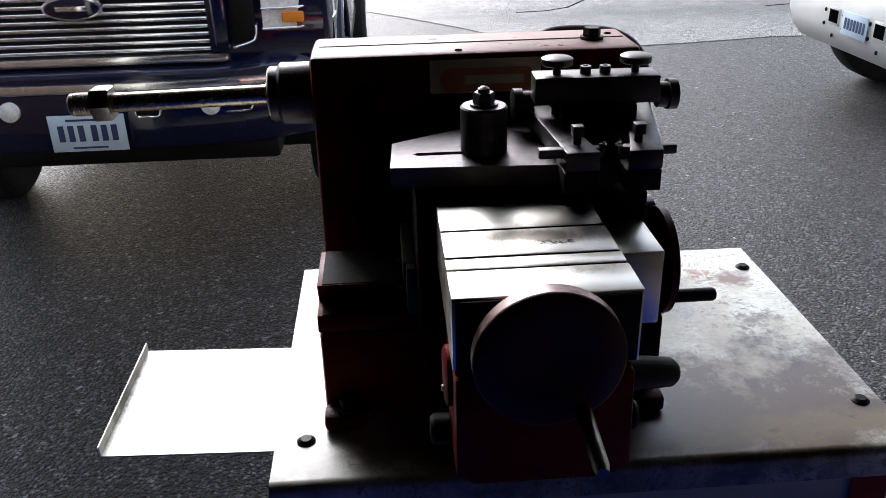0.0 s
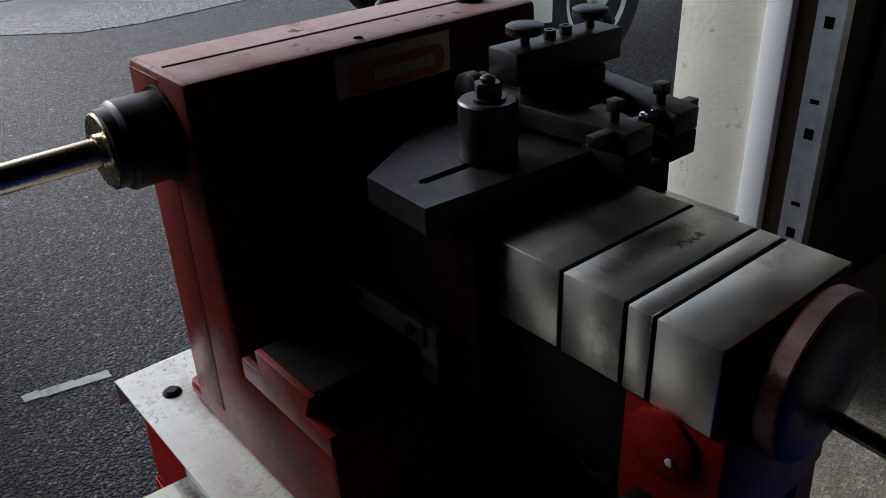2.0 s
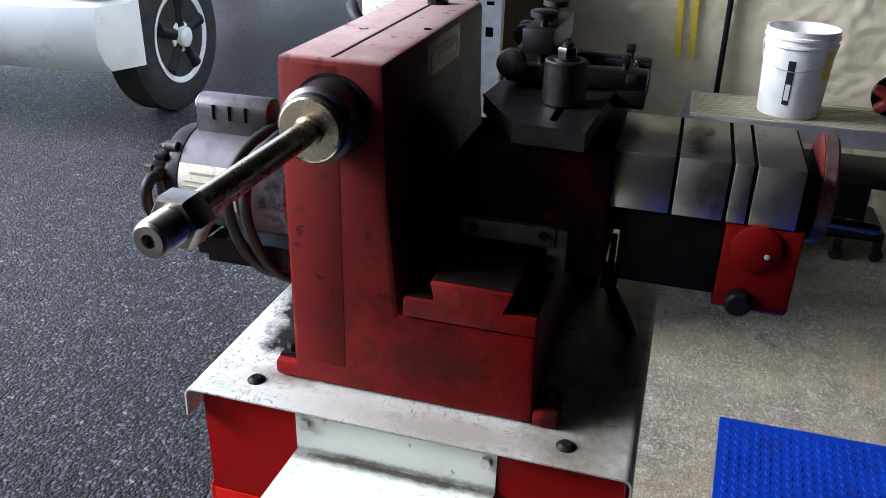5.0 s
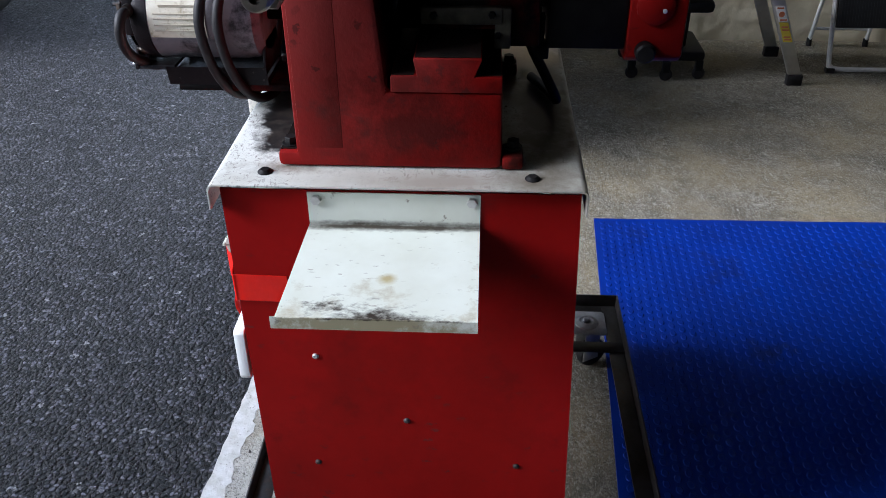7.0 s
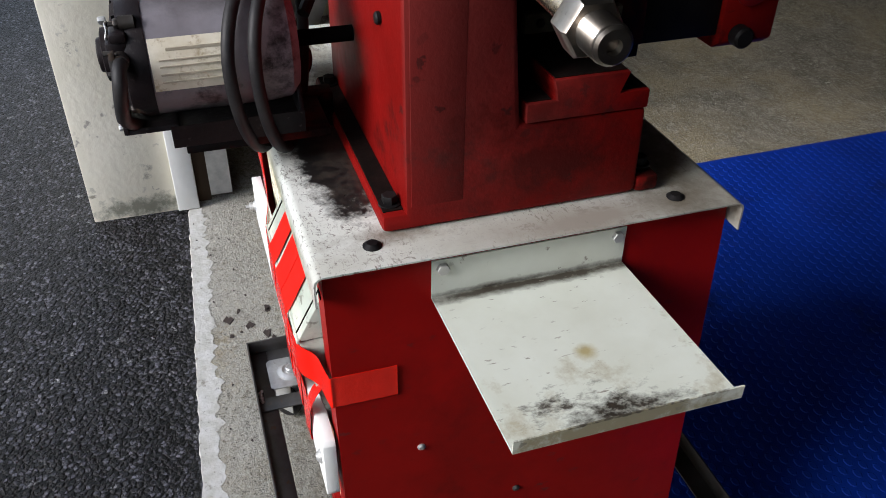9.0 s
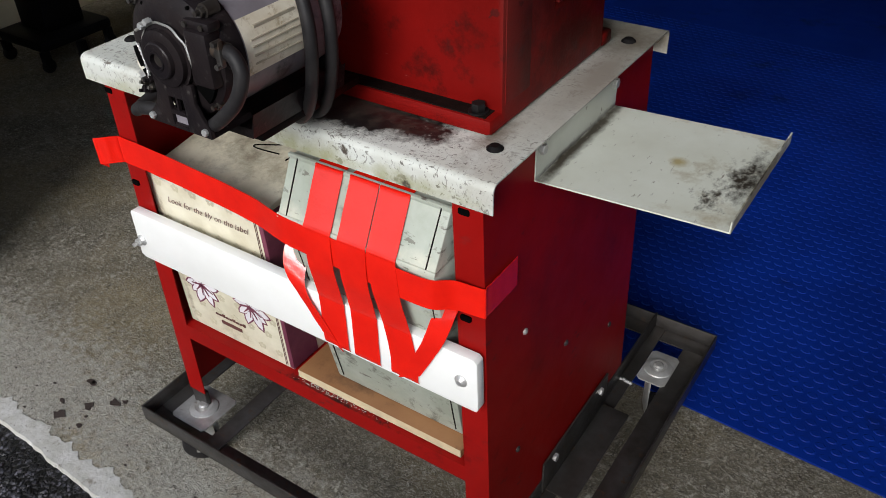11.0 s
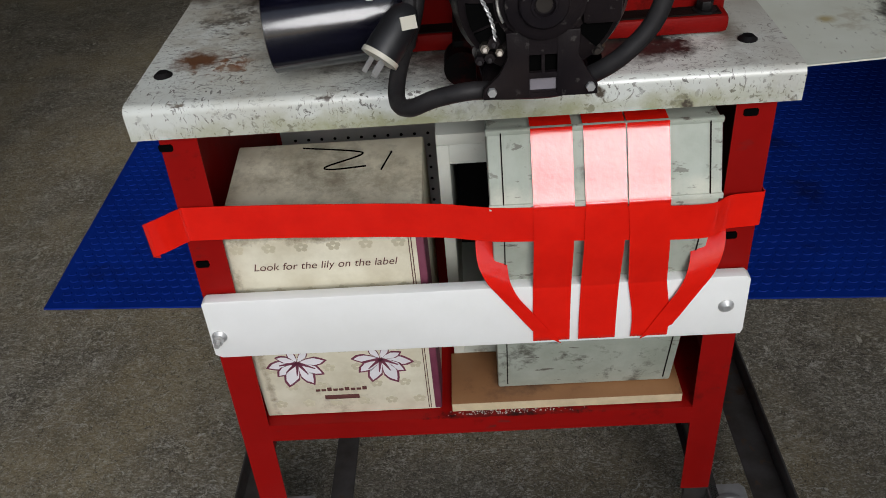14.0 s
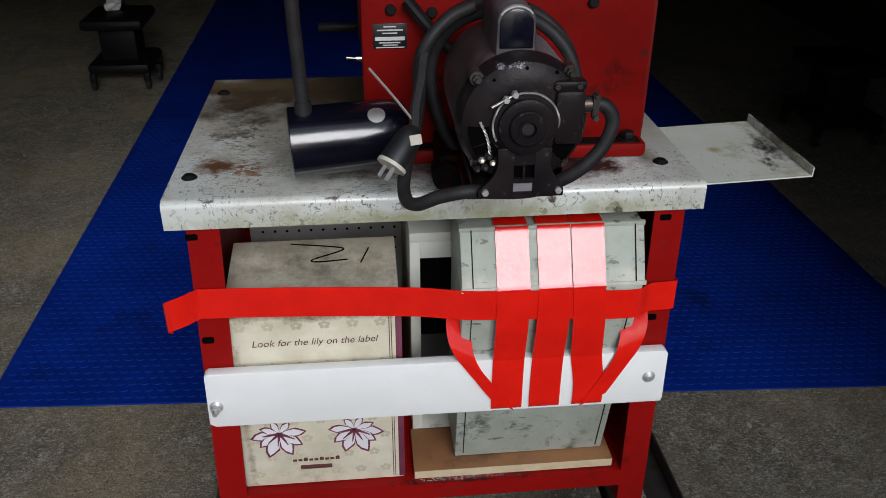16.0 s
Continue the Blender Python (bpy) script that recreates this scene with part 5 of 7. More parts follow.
def motor():
    cx, cz, R = -0.114, 1.177, 0.079
    st = thing("electric_motor", (cx, 0.33, 1.06), "dusty black electric motor bolted behind the lathe column", "motor")
    bm = B()
    turned(bm, (cx, 0.225, cz), (cx, 0.414, cz), [(0, R * 0.8), (0.06, R * 0.96), (0.2, R), (1, R)], 56)
    part("shell", bm, M["motor"], st)
    bm = B()
    turned(bm, (cx, 0.41, cz), (cx, 0.452, cz), [(0, R + 0.0015), (0.35, R + 0.0015), (0.7, R * 0.94), (0.86, R * 0.8), (0.92, R * 0.62), (0.93, 0.0)], 56)
    bell = part("end_bell", bm, M["bell"], st, "domed cast end bell with vents")
    bm = B()
    turned(bm, (cx, 0.446, cz + 0.003), (cx, 0.472, cz + 0.003), [(0, 0.038), (0.4, 0.038), (0.42, 0.034), (0.66, 0.0335), (0.72, 0.029), (0.72, 0.0225), (0.9, 0.0215), (0.95, 0.02), (0.95, 0.012), (1, 0.0115), (1, 0.0095), (0.8, 0.009), (0.8, 0)], 48)
    hub = part("hub_cap", bm, M["bell"], bell, "stepped bearing hub")
    bm = B()
    turned(bm, (cx, 0.462, cz + 0.003), (cx, 0.468, cz + 0.003), [(0, 0.0088), (1, 0.0072)], 16)
    part("shaft_end", bm, M["dolly"], hub)
    bm = B()
    ring = []
    for k in range(41):
        a = radians(-28 + 215 * k / 40)
        ring.append((cx + 0.0395 * math.cos(a), 0.455 + 0.0008 * math.sin(k * 0.9), cz + 0.003 + 0.0395 * math.sin(a)))
    tube(bm, ring, 0.0015, 6, n=1)
    cyl(bm, (cx + 0.013, 0.458, cz + 0.043), (cx + 0.042, 0.458, cz + 0.027), 0.0018, seg=10)
    band = part("clamp", bm, M["alu"], bell, "wire band clamp")
    for x, z in ((0.0155, 0.0425), (0.0255, 0.0365)):
        bm = B()
        hexnut(bm, (cx + x, 0.455, cz + z), (cx + x, 0.464, cz + z), 0.0042)
        part("clamp_nut", bm, M["zinc"], band)
    for dx, dz in ((0.057, 0.055), (-0.053, 0.060), (-0.05, -0.052), (0.055, -0.05)):
        x, z = cx + dx, cz + dz
        bm = B()
        cyl(bm, (x, 0.418, z), (x, 0.436, z), 0.0085, seg=16)
        hexnut(bm, (x, 0.436, z), (x, 0.442, z), 0.006)
        cyl(bm, (x, 0.442, z), (x, 0.448, z), 0.003, seg=10)
        part("through_bolt", bm, M["dolly"], bell)
    for a0, a1 in ((-22, 0), (-47, -25), (200, 224)):
        bm = B()
        pts = [(cx + r * math.cos(radians(a)), cz + r * math.sin(radians(a))) for r, arc in ((0.043, [a0 + (a1 - a0) * k / 5 for k in range(6)]), (0.067, [a1 - (a1 - a0) * k / 5 for k in range(6)])) for a in arc]
        prism(bm, pts, "y", 0.43, 0.4492)
        part("vent", bm, M["hole"], bell)
    # terminal box with its flanged lid
    bm = B()
    box(bm, cx - 0.07, cx - 0.034, 0.43, 0.456, cz - 0.024, cz + 0.043, 0.006)
    box(bm, cx - 0.072, cx - 0.031, 0.43, 0.45, cz + 0.041, cz + 0.053, 0.004)
    cover = part("terminal_cover", bm, M["bell"], bell)
    for dx, dz in ((-0.036, 0.047), (-0.062, 0.047)):
        bm = B()
        cyl(bm, (cx + dx, 0.449, cz + dz), (cx + dx, 0.4525, cz + dz), 0.0034, seg=12)
        part("cover_screw", bm, M["dolly"], cover)
    # twisted lead down to a lump of bared terminals
    bm = B()
    for s in (0, math.pi):
        wire = []
        for k in range(33):
            u = k / 32
            a = s + u * 26
            wire.append((cx + 0.054 - 0.012 * u - 0.003 * math.sin(3.14 * u) + 0.0011 * math.cos(a), 0.4515 + 0.004 * u + 0.0011 * math.sin(a), cz + 0.007 - 0.042 * u))
        tube(bm, wire, 0.001, 6, n=1)
    part("motor_lead", bm, M["zinc"], bell, "twisted grimy bare lead")
    for k, (dx, dz, r) in enumerate(((0.043, -0.036, 0.006), (0.051, -0.04, 0.005), (0.047, -0.05, 0.0055), (0.038, -0.044, 0.0045), (0.056, -0.052, 0.005))):
        bm = B()
        hexnut(bm, (cx + dx, 0.44, cz + dz), (cx + dx + 0.001, 0.457 + 0.002 * (k % 2), cz + dz + 0.002), r)
        cyl(bm, (cx + dx, 0.456, cz + dz), (cx + dx + 0.001, 0.463, cz + dz + 0.003), 0.0022, seg=8)
        part("terminal", bm, M["nut_steel"] if k % 2 else M["bell"], bell)
    for dx, dz in ((0.038, 0.055), (0.039, 0.043), (-0.036, 0.062), (0.0, 0.068)):
        bm = B()
        cyl(bm, (cx + dx, 0.436, cz + dz), (cx + dx, 0.4465 - 0.2 * max(0.0, math.hypot(dx, dz) - 0.058), cz + dz), 0.002, seg=10)
        part("bell_hole", bm, M["hole"], bell)
    # capacitor
    bm = B()
    cx2 = -0.107
    cap = [(cx2 + 0.023 * math.cos(a), 1.289 + 0.021 * math.sin(a)) for a in [3.14159 * k / 12 for k in range(13)]] + [(cx2 - 0.024, 1.248), (cx2 + 0.024, 1.248)]
    prism(bm, cap, "y", 0.285, 0.405, 0.003)
    c = part("capacitor_cover", bm, M["motor"], st, "rounded capacitor cover with slots")
    for y in (0.372, 0.345, 0.318):
        bm = B()
        box(bm, cx2 - 0.0245, cx2 - 0.020, y, y + 0.004, 1.275, 1.297)
        part("slot", bm, M["hole"], c)
    bm = B()
    face = [(cx2 + 0.02 * math.cos(a), 1.287 + 0.017 * math.sin(a)) for a in [3.14159 * k / 12 for k in range(13)]] + [(cx2 - 0.02, 1.258), (cx2 + 0.02, 1.258)]
    prism(bm, face, "y", 0.402, 0.4075, 0.0012)
    part("cover_end", bm, M["lamp_black"], c, "glossy black end plate")
    bm = B()
    tube(bm, [(cx2 + 0.0215 * math.cos(a), 0.4055, 1.288 + 0.0185 * math.sin(a)) for a in [0.5 + 2.1 * k / 10 for k in range(11)]], 0.0013, 6, n=1)
    part("worn_rim", bm, M["zinc"], c, "worn bright rim")
    # paper label wrapped on the side
    bm = B()
    rl = R + 0.0012
    for k in range(8):
        a0, a1 = radians(148 + 6 * k), radians(154 + 6 * k)
        q = [(cx + rl * math.cos(a), cz + rl * math.sin(a)) for a in (a0, a1)]
        bm.faces.new([bm.verts.new(v) for v in ((q[0][0], 0.312, q[0][1]), (q[1][0], 0.312, q[1][1]), (q[1][0], 0.408, q[1][1]), (q[0][0], 0.408, q[0][1]))])
    bmesh.ops.remove_doubles(bm, verts=bm.verts, dist=0.0001)
    lab = part("label", bm, M["label"], st, "stained paper rating label")
    bm = B()
    for z, h in ((0.03, 0.004), (0.018, 0.002), (0.010, 0.002), (0.0, 0.0025), (-0.010, 0.002)):
        a = math.pi - math.asin(z / rl)
        box(bm, cx + rl * math.cos(a) - 0.0012, cx + rl * math.cos(a) + 0.001, 0.32, 0.398 - 0.01 * (h > 0.003), cz + z - h / 2, cz + z + h / 2)
    part("print", bm, M["label_ink"], lab)
    # cradle and red mounting plate
    bm = B()
    for s, flare in ((1, 0.055), (-1, 0.05)):
        prism(bm, [(cx + s * p, q) for p, q in ((0.0125, 1.152), (0.033, 1.152), (0.032, 1.128), (0.04, 1.112), (flare, 1.098), (flare, 1.088), (0.0125, 1.088))], "y", 0.452, 0.458, 0.001)
    for z0, z1 in ((1.13, 1.152), (1.107, 1.1125), (1.088, 1.0925)):
        box(bm, cx - 0.0127, cx + 0.0127, 0.4525, 0.4575, z0, z1)
    box(bm, cx - 0.0015, cx + 0.0015, 0.453, 0.457, 1.112, 1.131)
    prism(bm, [(cx - 0.06, 1.083), (cx + 0.055, 1.083), (cx + 0.04, 1.14), (cx - 0.04, 1.14)], "y", 0.225, 0.231, 0.001)
    prism(bm, [(cx - 0.062, 1.098), (cx - 0.055, 1.0635), (cx + 0.052, 1.0635), (cx + 0.058, 1.098), (cx + 0.05, 1.076), (cx - 0.054, 1.076)], "y", 0.225, 0.4)
    prism(bm, [(cx - 0.05, 1.088), (cx + 0.055, 1.088), (cx + 0.05, 1.094), (cx - 0.046, 1.094)], "y", 0.39, 0.456)
    foot = part("cradle", bm, M["bell"], st, "black pressed motor cradle")
    for x in (cx - 0.043, cx + 0.047):
        bm = B()
        hexnut(bm, (x, 0.458, 1.097), (x, 0.463, 1.097), 0.0045)
        part("bolt", bm, M["zinc"], foot)
    bm = B()
    box(bm, cx - 0.012, cx + 0.012, 0.449, 0.4535, 1.0925, 1.107)
    part("pad", bm, M["motor"], foot, "grey rubbed pad")
    bm = B()
    box(bm, cx - 0.0125, cx + 0.0125, 0.446, 0.4505, 1.108, 1.132)
    part("vent", bm, M["hole"], foot)
    bm = B()
    box(bm, cx - 0.055, cx + 0.06, 0.19, 0.385, 1.052, 1.064, 0.002)
    box(bm, cx + 0.05, cx + 0.085, 0.165, 0.27, 1.0115, 1.068, 0.004)
    cyl(bm, (cx + 0.075, 0.25, 1.04), (cx + 0.075, 0.285, 1.04), 0.021, seg=24)
    part("mounting_plate", bm, M["red_greasy"], st, "greasy dark red mounting plate")
    bm = B()
    cyl(bm, (cx, 0.142, 1.175), (cx, 0.226, 1.175), 0.011, seg=24)
    part("shaft", bm, M["hole"], st)
    bm = B()
    tube(bm, [(cx + 0.122, 0.16, 1.262), (cx + 0.08, 0.18, 1.215), (cx + 0.05, 0.2, 1.19)], 0.009, 10)
    part("belt_arm", bm, M["dark_paint"], st)
    # supply cord: coils round the shell, hanging under it, then out to the plug
    bm = B()
    for y, w in ((0.272, 0.003), (0.24, 0.008)):
        loop = []
        for k in range(33):
            a = radians(90 + 360 * k / 32)
            r = R + 0.011 + w
            low = max(0.0, -math.sin(a))
            loop.append((cx + r * math.cos(a), y - 0.046 * math.cos(a), max(cz + r * math.sin(a) - 0.058 * low ** 1.5, 1.022)))
        tube(bm, loop, 0.0085, 12, n=2)
    part("cord", bm, M["rubber"], st, "black rubber cord coiled round the motor")
    bm = B()
    tube(bm, [(cx - 0.078, 0.44, 1.199), (cx - 0.096, 0.443, 1.197), (cx - 0.107, 0.446, 1.178), (cx - 0.096, 0.45, 1.147), (cx - 0.07, 0.452, 1.12), (cx - 0.044, 0.445, 1.101), (cx - 0.015, 0.43, 1.083), (cx + 0.03, 0.43, 1.083), (cx + 0.065, 0.442, 1.091), (cx + 0.1, 0.437, 1.083), (cx + 0.128, 0.425, 1.068), (cx + 0.141, 0.4, 1.066), (cx + 0.139, 0.355, 1.08), (cx + 0.122, 0.305, 1.115), (cx + 0.114, 0.29, 1.165), (cx + 0.113, 0.285, 1.207), (cx + 0.1, 0.285, 1.238), (cx + 0.072, 0.275, 1.264), (cx + 0.04, 0.265, 1.276)], 0.0088, 12)
    part("cord", bm, M["rubber"], st)
    bm = B()
    cyl(bm, (cx - 0.066, 0.441, 1.199), (cx - 0.086, 0.442, 1.199), 0.0105, seg=16)
    for s in (-1, 1):
        cyl(bm, (cx - 0.083, 0.446, 1.199 + 0.013 * s), (cx - 0.083, 0.458, 1.199 + 0.013 * s), 0.0035, seg=10)
    box(bm, cx - 0.087, cx - 0.079, 0.446, 0.453, 1.184, 1.214, 0.001)
    part("cord_grip", bm, M["dolly"], st)


motor()


def work_lamp():
    st = thing("work_lamp", (0.11, 0.235, 1.011), "black gooseneck work lamp with its glossy shade lying on the bench", "lamp")
    a, b = Vector((0.182, 0.238, 1.083)), Vector((0.014, 0.222, 1.089))
    bm = B()
    turned(bm, a, b, [(0, 0.046), (0.01, 0.05), (0.85, 0.049), (0.97, 0.044), (1, 0.036)], 48)
    shade = part("shade", bm, M["lamp_black"], st, "glossy black cylinder shade")
    bm = B()
    rings = []
    for rr in (0.0, 0.0065, 0.0125):
        ring = []
        for k in range(24 if rr else 1):
            u, v = rr * math.cos(6.283185 * k / 24), rr * math.sin(6.283185 * k / 24) / 0.0498
            ang = 0.93 + v
            ring.append(bm.verts.new((0.058 + u, 0.2262 + 0.0498 * math.cos(ang), 1.0874 + 0.0498 * math.sin(ang))))
        rings.append(ring)
    for k in range(24):
        j = (k + 1) % 24
        bm.faces.new((rings[0][0], rings[1][k], rings[1][j]))
        bm.faces.new((rings[1][k], rings[2][k], rings[2][j], rings[1][j]))
    part("sticker", bm, M["alu"], shade, "round worn sticker")
    bm = B()
    cyl(bm, (0.159, 0.245, 1.122), (0.159, 0.2455, 1.146), 0.0135, 0.0115, seg=20)
    part("collar", bm, M["rubber"], st)
    pts = smooth_path([(0.159, 0.2455, 1.139), (0.161, 0.246, 1.20), (0.162, 0.25, 1.29), (0.15, 0.252, 1.37), (0.105, 0.24, 1.412), (0.03, 0.21, 1.428), (-0.03, 0.18, 1.426), (-0.045, 0.142, 1.39)], 10)
    bm = B()
    tube(bm, pts, 0.0095, 14, n=1)
    neck = part("gooseneck", bm, M["rubber"], st, "black ribbed gooseneck")
    for k in range(2, len(pts) - 2):
        bm = B()
        d = (pts[k + 1] - pts[k - 1]).normalized() * 0.002
        turned(bm, pts[k] - d, pts[k] + d, [(0, 0.0093), (0.5, 0.0099), (1, 0.0093)], 14)
        part("rib", bm, M["rubber"], neck)
    bm = B()
    cyl(bm, (-0.045, 0.1405, 1.395), (-0.045, 0.158, 1.395), 0.016, seg=20)
    part("socket", bm, M["dark_paint"], st)


work_lamp()


def power_plug():
    st = thing("power_plug", (0.03, 0.35, 1.09), "grey-black three-prong plug hanging by its cord over the bench edge", "plug")
    a, b = Vector((0.009, 0.34, 1.138)), Vector((0.041, 0.368, 1.1)) 
    d = (b - a).normalized()
    bm = B()
    turned(bm, a, b, [(0, 0.008), (0.12, 0.014), (0.3, 0.018), (0.8, 0.0195), (1, 0.0195)], 20)
    part("body", bm, M["plug"], st)
    bm = B()
    turned(bm, b, b + 0.005 * d, [(0, 0.0205), (1, 0.0205)], 20)
    part("face", bm, M["plug_white"], st)
    bm = B()
    n = d.orthogonal().normalized()
    box(bm, -0.008, 0.008, -0.0065, 0.0065, 0.0, 0.004, m=Matrix.Translation(a.lerp(b, 0.45) + Vector((-0.012, 0.01, 0.009))) @ Vector((-0.3, 0.85, 0.35)).to_track_quat("Z", "Y").to_matrix().to_4x4())
    part("tag", bm, M["plug_white"], st)
    side = Vector((0.8, -0.55, 0)).normalized()
    up = side.cross(d).normalized()
    for k, (u, v) in enumerate(((-0.0065, 0.003), (0.0065, 0.003), (0, -0.007))):
        bm = B()
        o = b + 0.005 * d + u * side + v * up
        m = Matrix.Translation(o) @ d.to_track_quat("Z", "Y").to_matrix().to_4x4()
        box(bm, -0.0007 if k < 2 else -0.0022, 0.0007 if k < 2 else 0.0022, -0.003 if k < 2 else -0.0022, 0.003 if k < 2 else 0.0022, 0, 0.017, m=m)
        part("prong", bm, M["zinc"], st)
    bm = B()
    tube(bm, [a + 0.002 * d, (0.007, 0.328, 1.165), (0.0, 0.312, 1.19), (-0.008, 0.286, 1.222), (-0.03, 0.268, 1.248)], 0.0075, 10)
    part("cord", bm, M["rubber"], st)
    bm = B()
    tube(bm, [(0.012, 0.34, 1.148), (0.036, 0.325, 1.176), (0.066, 0.305, 1.208)], 0.0019, 6)
    part("cable_tie", bm, M["alu"], st, "pale cable tie tail")


power_plug()


# ---- what stands on the shelf ----
def lettering(name, words, size, at, turn, material, parent, label):
    cu = bpy.data.curves.new(name, "FONT")
    cu.body, cu.size, cu.align_x, cu.shear = words, size, "CENTER", 0.25
    tmp = new(name, cu)
    bpy.context.view_layer.update()
    me = bpy.data.meshes.new_from_object(tmp.evaluated_get(bpy.context.evaluated_depsgraph_get()))
    bpy.data.objects.remove(tmp)
    me.materials.clear()
    me.materials.append(material)
    me.transform(Matrix.Translation(at) @ turn)
    ob = new(name, me)
    ob.parent = parent
    root = parent
    while root.parent:
        root = root.parent
    if parent is root:
        ob.matrix_parent_inverse = Matrix.Translation(-root.location)
    return tagged(ob, label)


def carton():
    st = thing("wine_carton", (0.175, 0.12, 0.419), "cream printed wine carton with plum edges on the red shelf", "carton")
    x0, x1, y1, z0, z1 = 0.031, 0.317, 0.243, 0.4195, 0.788

    def leaning(bm):
        for v in bm.verts:
            v.co.y += (v.co.z - z1) * 0.035
        return bm

    bm = B()
    prism(bm, [(y1, z0), (y1, z1 - 0.005), (y1 - 0.005, z1), (0.035, z1 + 0.03), (0.0, z1 - 0.02), (0.01, z0)], "x", x0, x1, 0.003)
    body = part("body", leaning(bm), M["carton"], st, "cream cardboard body")
    bm = B()
    box(bm, x0 - 0.0012, x0 + 0.009, y1 - 0.004, y1 + 0.0008, z0 + 0.004, z1 - 0.006, 0.0004)
    box(bm, x0 - 0.0016, x0 + 0.001, 0.175, y1 - 0.003, z0 + 0.004, z1 - 0.006)
    part("edge_band", leaning(bm), M["plum"], st, "plum printed edge")
    bm = B()
    for x in (x0 + 0.015, x0 + 0.0185):
        box(bm, x, x + 0.0012, y1 - 0.002, y1 + 0.0009, z0 + 0.006, z1 - 0.006)
    part("edge_line", leaning(bm), M["ink"], st)
    turn = Matrix.Rotation(radians(180), 4, "Z") @ Matrix.Rotation(radians(88), 4, "X")
    lettering("slogan", "Look for the lily on the label", 0.0176, (0.1715, y1 - 0.0003, 0.734), turn, M["ink"], body, "brown printed slogan")
    # maker's line and mark, as plain bars
    bm = B()
    for k in range(9):
        box(bm, 0.146 + 0.0094 * k, 0.153 + 0.0094 * k, y1 - 0.001, y1 + 0.0014, 0.476, 0.480 + 0.003 * (k % 3 == 0))
    box(bm, 0.16, 0.216, y1 - 0.001, y1 + 0.0014, 0.456, 0.465, 0.0006)
    part("maker_bars", leaning(bm), M["ink"], body)
    # two printed lilies
    for cx, s0 in ((0.116, 1), (0.246, -1)):
        lily, ink = B(), B()
        for k, a in enumerate((-168, -140, -112, -70, -38, 2, 55, 115, 160)):
            ln = (0.05, 0.046, 0.058, 0.054, 0.046, 0.044, 0.03, 0.03, 0.034)[k]
            a = a if s0 > 0 else 180 - a
            d = Vector((math.cos(radians(a)), 0, math.sin(radians(a))))
            s = Vector((-d.z, 0, d.x))
            c = Vector((cx, 0, 0.545))
            shape = [(0.05, 0), (0.3, 0.12), (0.6, 0.2), (0.82, 0.15), (1, 0), (0.85, -0.09), (0.62, -0.19), (0.3, -0.13)]
            for bmx, grow, yy in ((ink, 1.05, 0.0008 + 0.0001 * k), (lily, 0.95, 0.0009 + 0.0001 * k)):
                pts = [c + d * ln * (u * grow) + s * ln * v * (1.15 if grow > 1 else 0.9) for u, v in shape]
                prism(bmx, [(p.x, p.z) for p in pts], "y", y1 - 0.001, y1 + yy)
        for a in (-150, -115, -80, -45, -10):
            d = Vector((math.cos(radians(a)), 0, math.sin(radians(a))))
            s = Vector((-d.z, 0, d.x)) * 0.0016
            c = Vector((cx, 0, 0.545))
            p = [c + s * 2, c + d * 0.03 + s * 0.4, c + d * 0.03 - s * 0.4, c - s * 2]
            prism(ink, [(q.x, q.z) for q in p], "y", y1 - 0.001, y1 + 0.0022)
        tagged(part("lily_outline", leaning(ink), M["plum"], body), kind="stuff")
        part("lily_print", leaning(lily), M["petal"], body)
    bm = B()
    for i in range(6):
        for j in range(9):
            x, z = 0.064 + 0.045 * i + 0.02 * (j % 2), 0.448 + 0.0405 * j
            if x > 0.305 or 0.725 < z < 0.765:
                continue
            for a in range(5):
                t = 1.2566 * a + 0.3
                turned(bm, (x + 0.0065 * math.cos(t), y1 - 0.001, z + 0.005 * math.sin(t)), (x + 0.0065 * math.cos(t), y1 + 0.0005, z + 0.005 * math.sin(t)), [(0, 0.004), (1, 0.004)], 7)
    tagged(part("ornament", leaning(bm), M["ink_faint"], body, "faint repeated ornament"), kind="stuff")

    def top(x, y):
        return (x, y, z1 + 0.0305 - (y - 0.035) * 0.148 + 0.0008)

    bm = B()
    tube(bm, [top(0.215, 0.05), top(0.135, 0.064), top(0.125, 0.074), top(0.175, 0.097), top(0.165, 0.104), top(0.115, 0.1)], 0.0012, 6, n=6)
    tube(bm, [top(0.078, 0.07), top(0.092, 0.11)], 0.0014, 6)
    part("scrawl", bm, M["hole"], body, "black pen scrawl")


carton()


def open_box():
    st = thing("white_wooden_box", (-0.17, 0.05, 0.419), "white-painted open wooden box lying on its side on the shelf", "box")
    x0, x1, y0, y1, z0, z1, t = -0.335, 0.008, -0.2, 0.12, 0.4195, 0.865, 0.018
    for name, b in (("side", (x1 - t, x1, y0, y1, z0 + t, z1 - t)), ("side", (x0, x0 + t, y0, y1, z0 + t, z1 - t)), ("top", (x0, x1, y0, y1, z1 - t, z1)), ("bottom", (x0, x1, y0, y1, z0, z0 + t)), ("back", (x0 + t, x1 - t, y0, y0 + 0.006, z0 + t, z1 - t))):
        bm = B()
        box(bm, *b, bevel=0.0015)
        part(name, bm, M["white_sheet"] if name != "back" else M["plastic"], st)
    bm = B()
    box(bm, x0 + t, x1 - t, 0.103, 0.119, z1 - 0.05, z1 - t, 0.001)
    part("lip_board", bm, M["white_sheet"], st)


open_box()

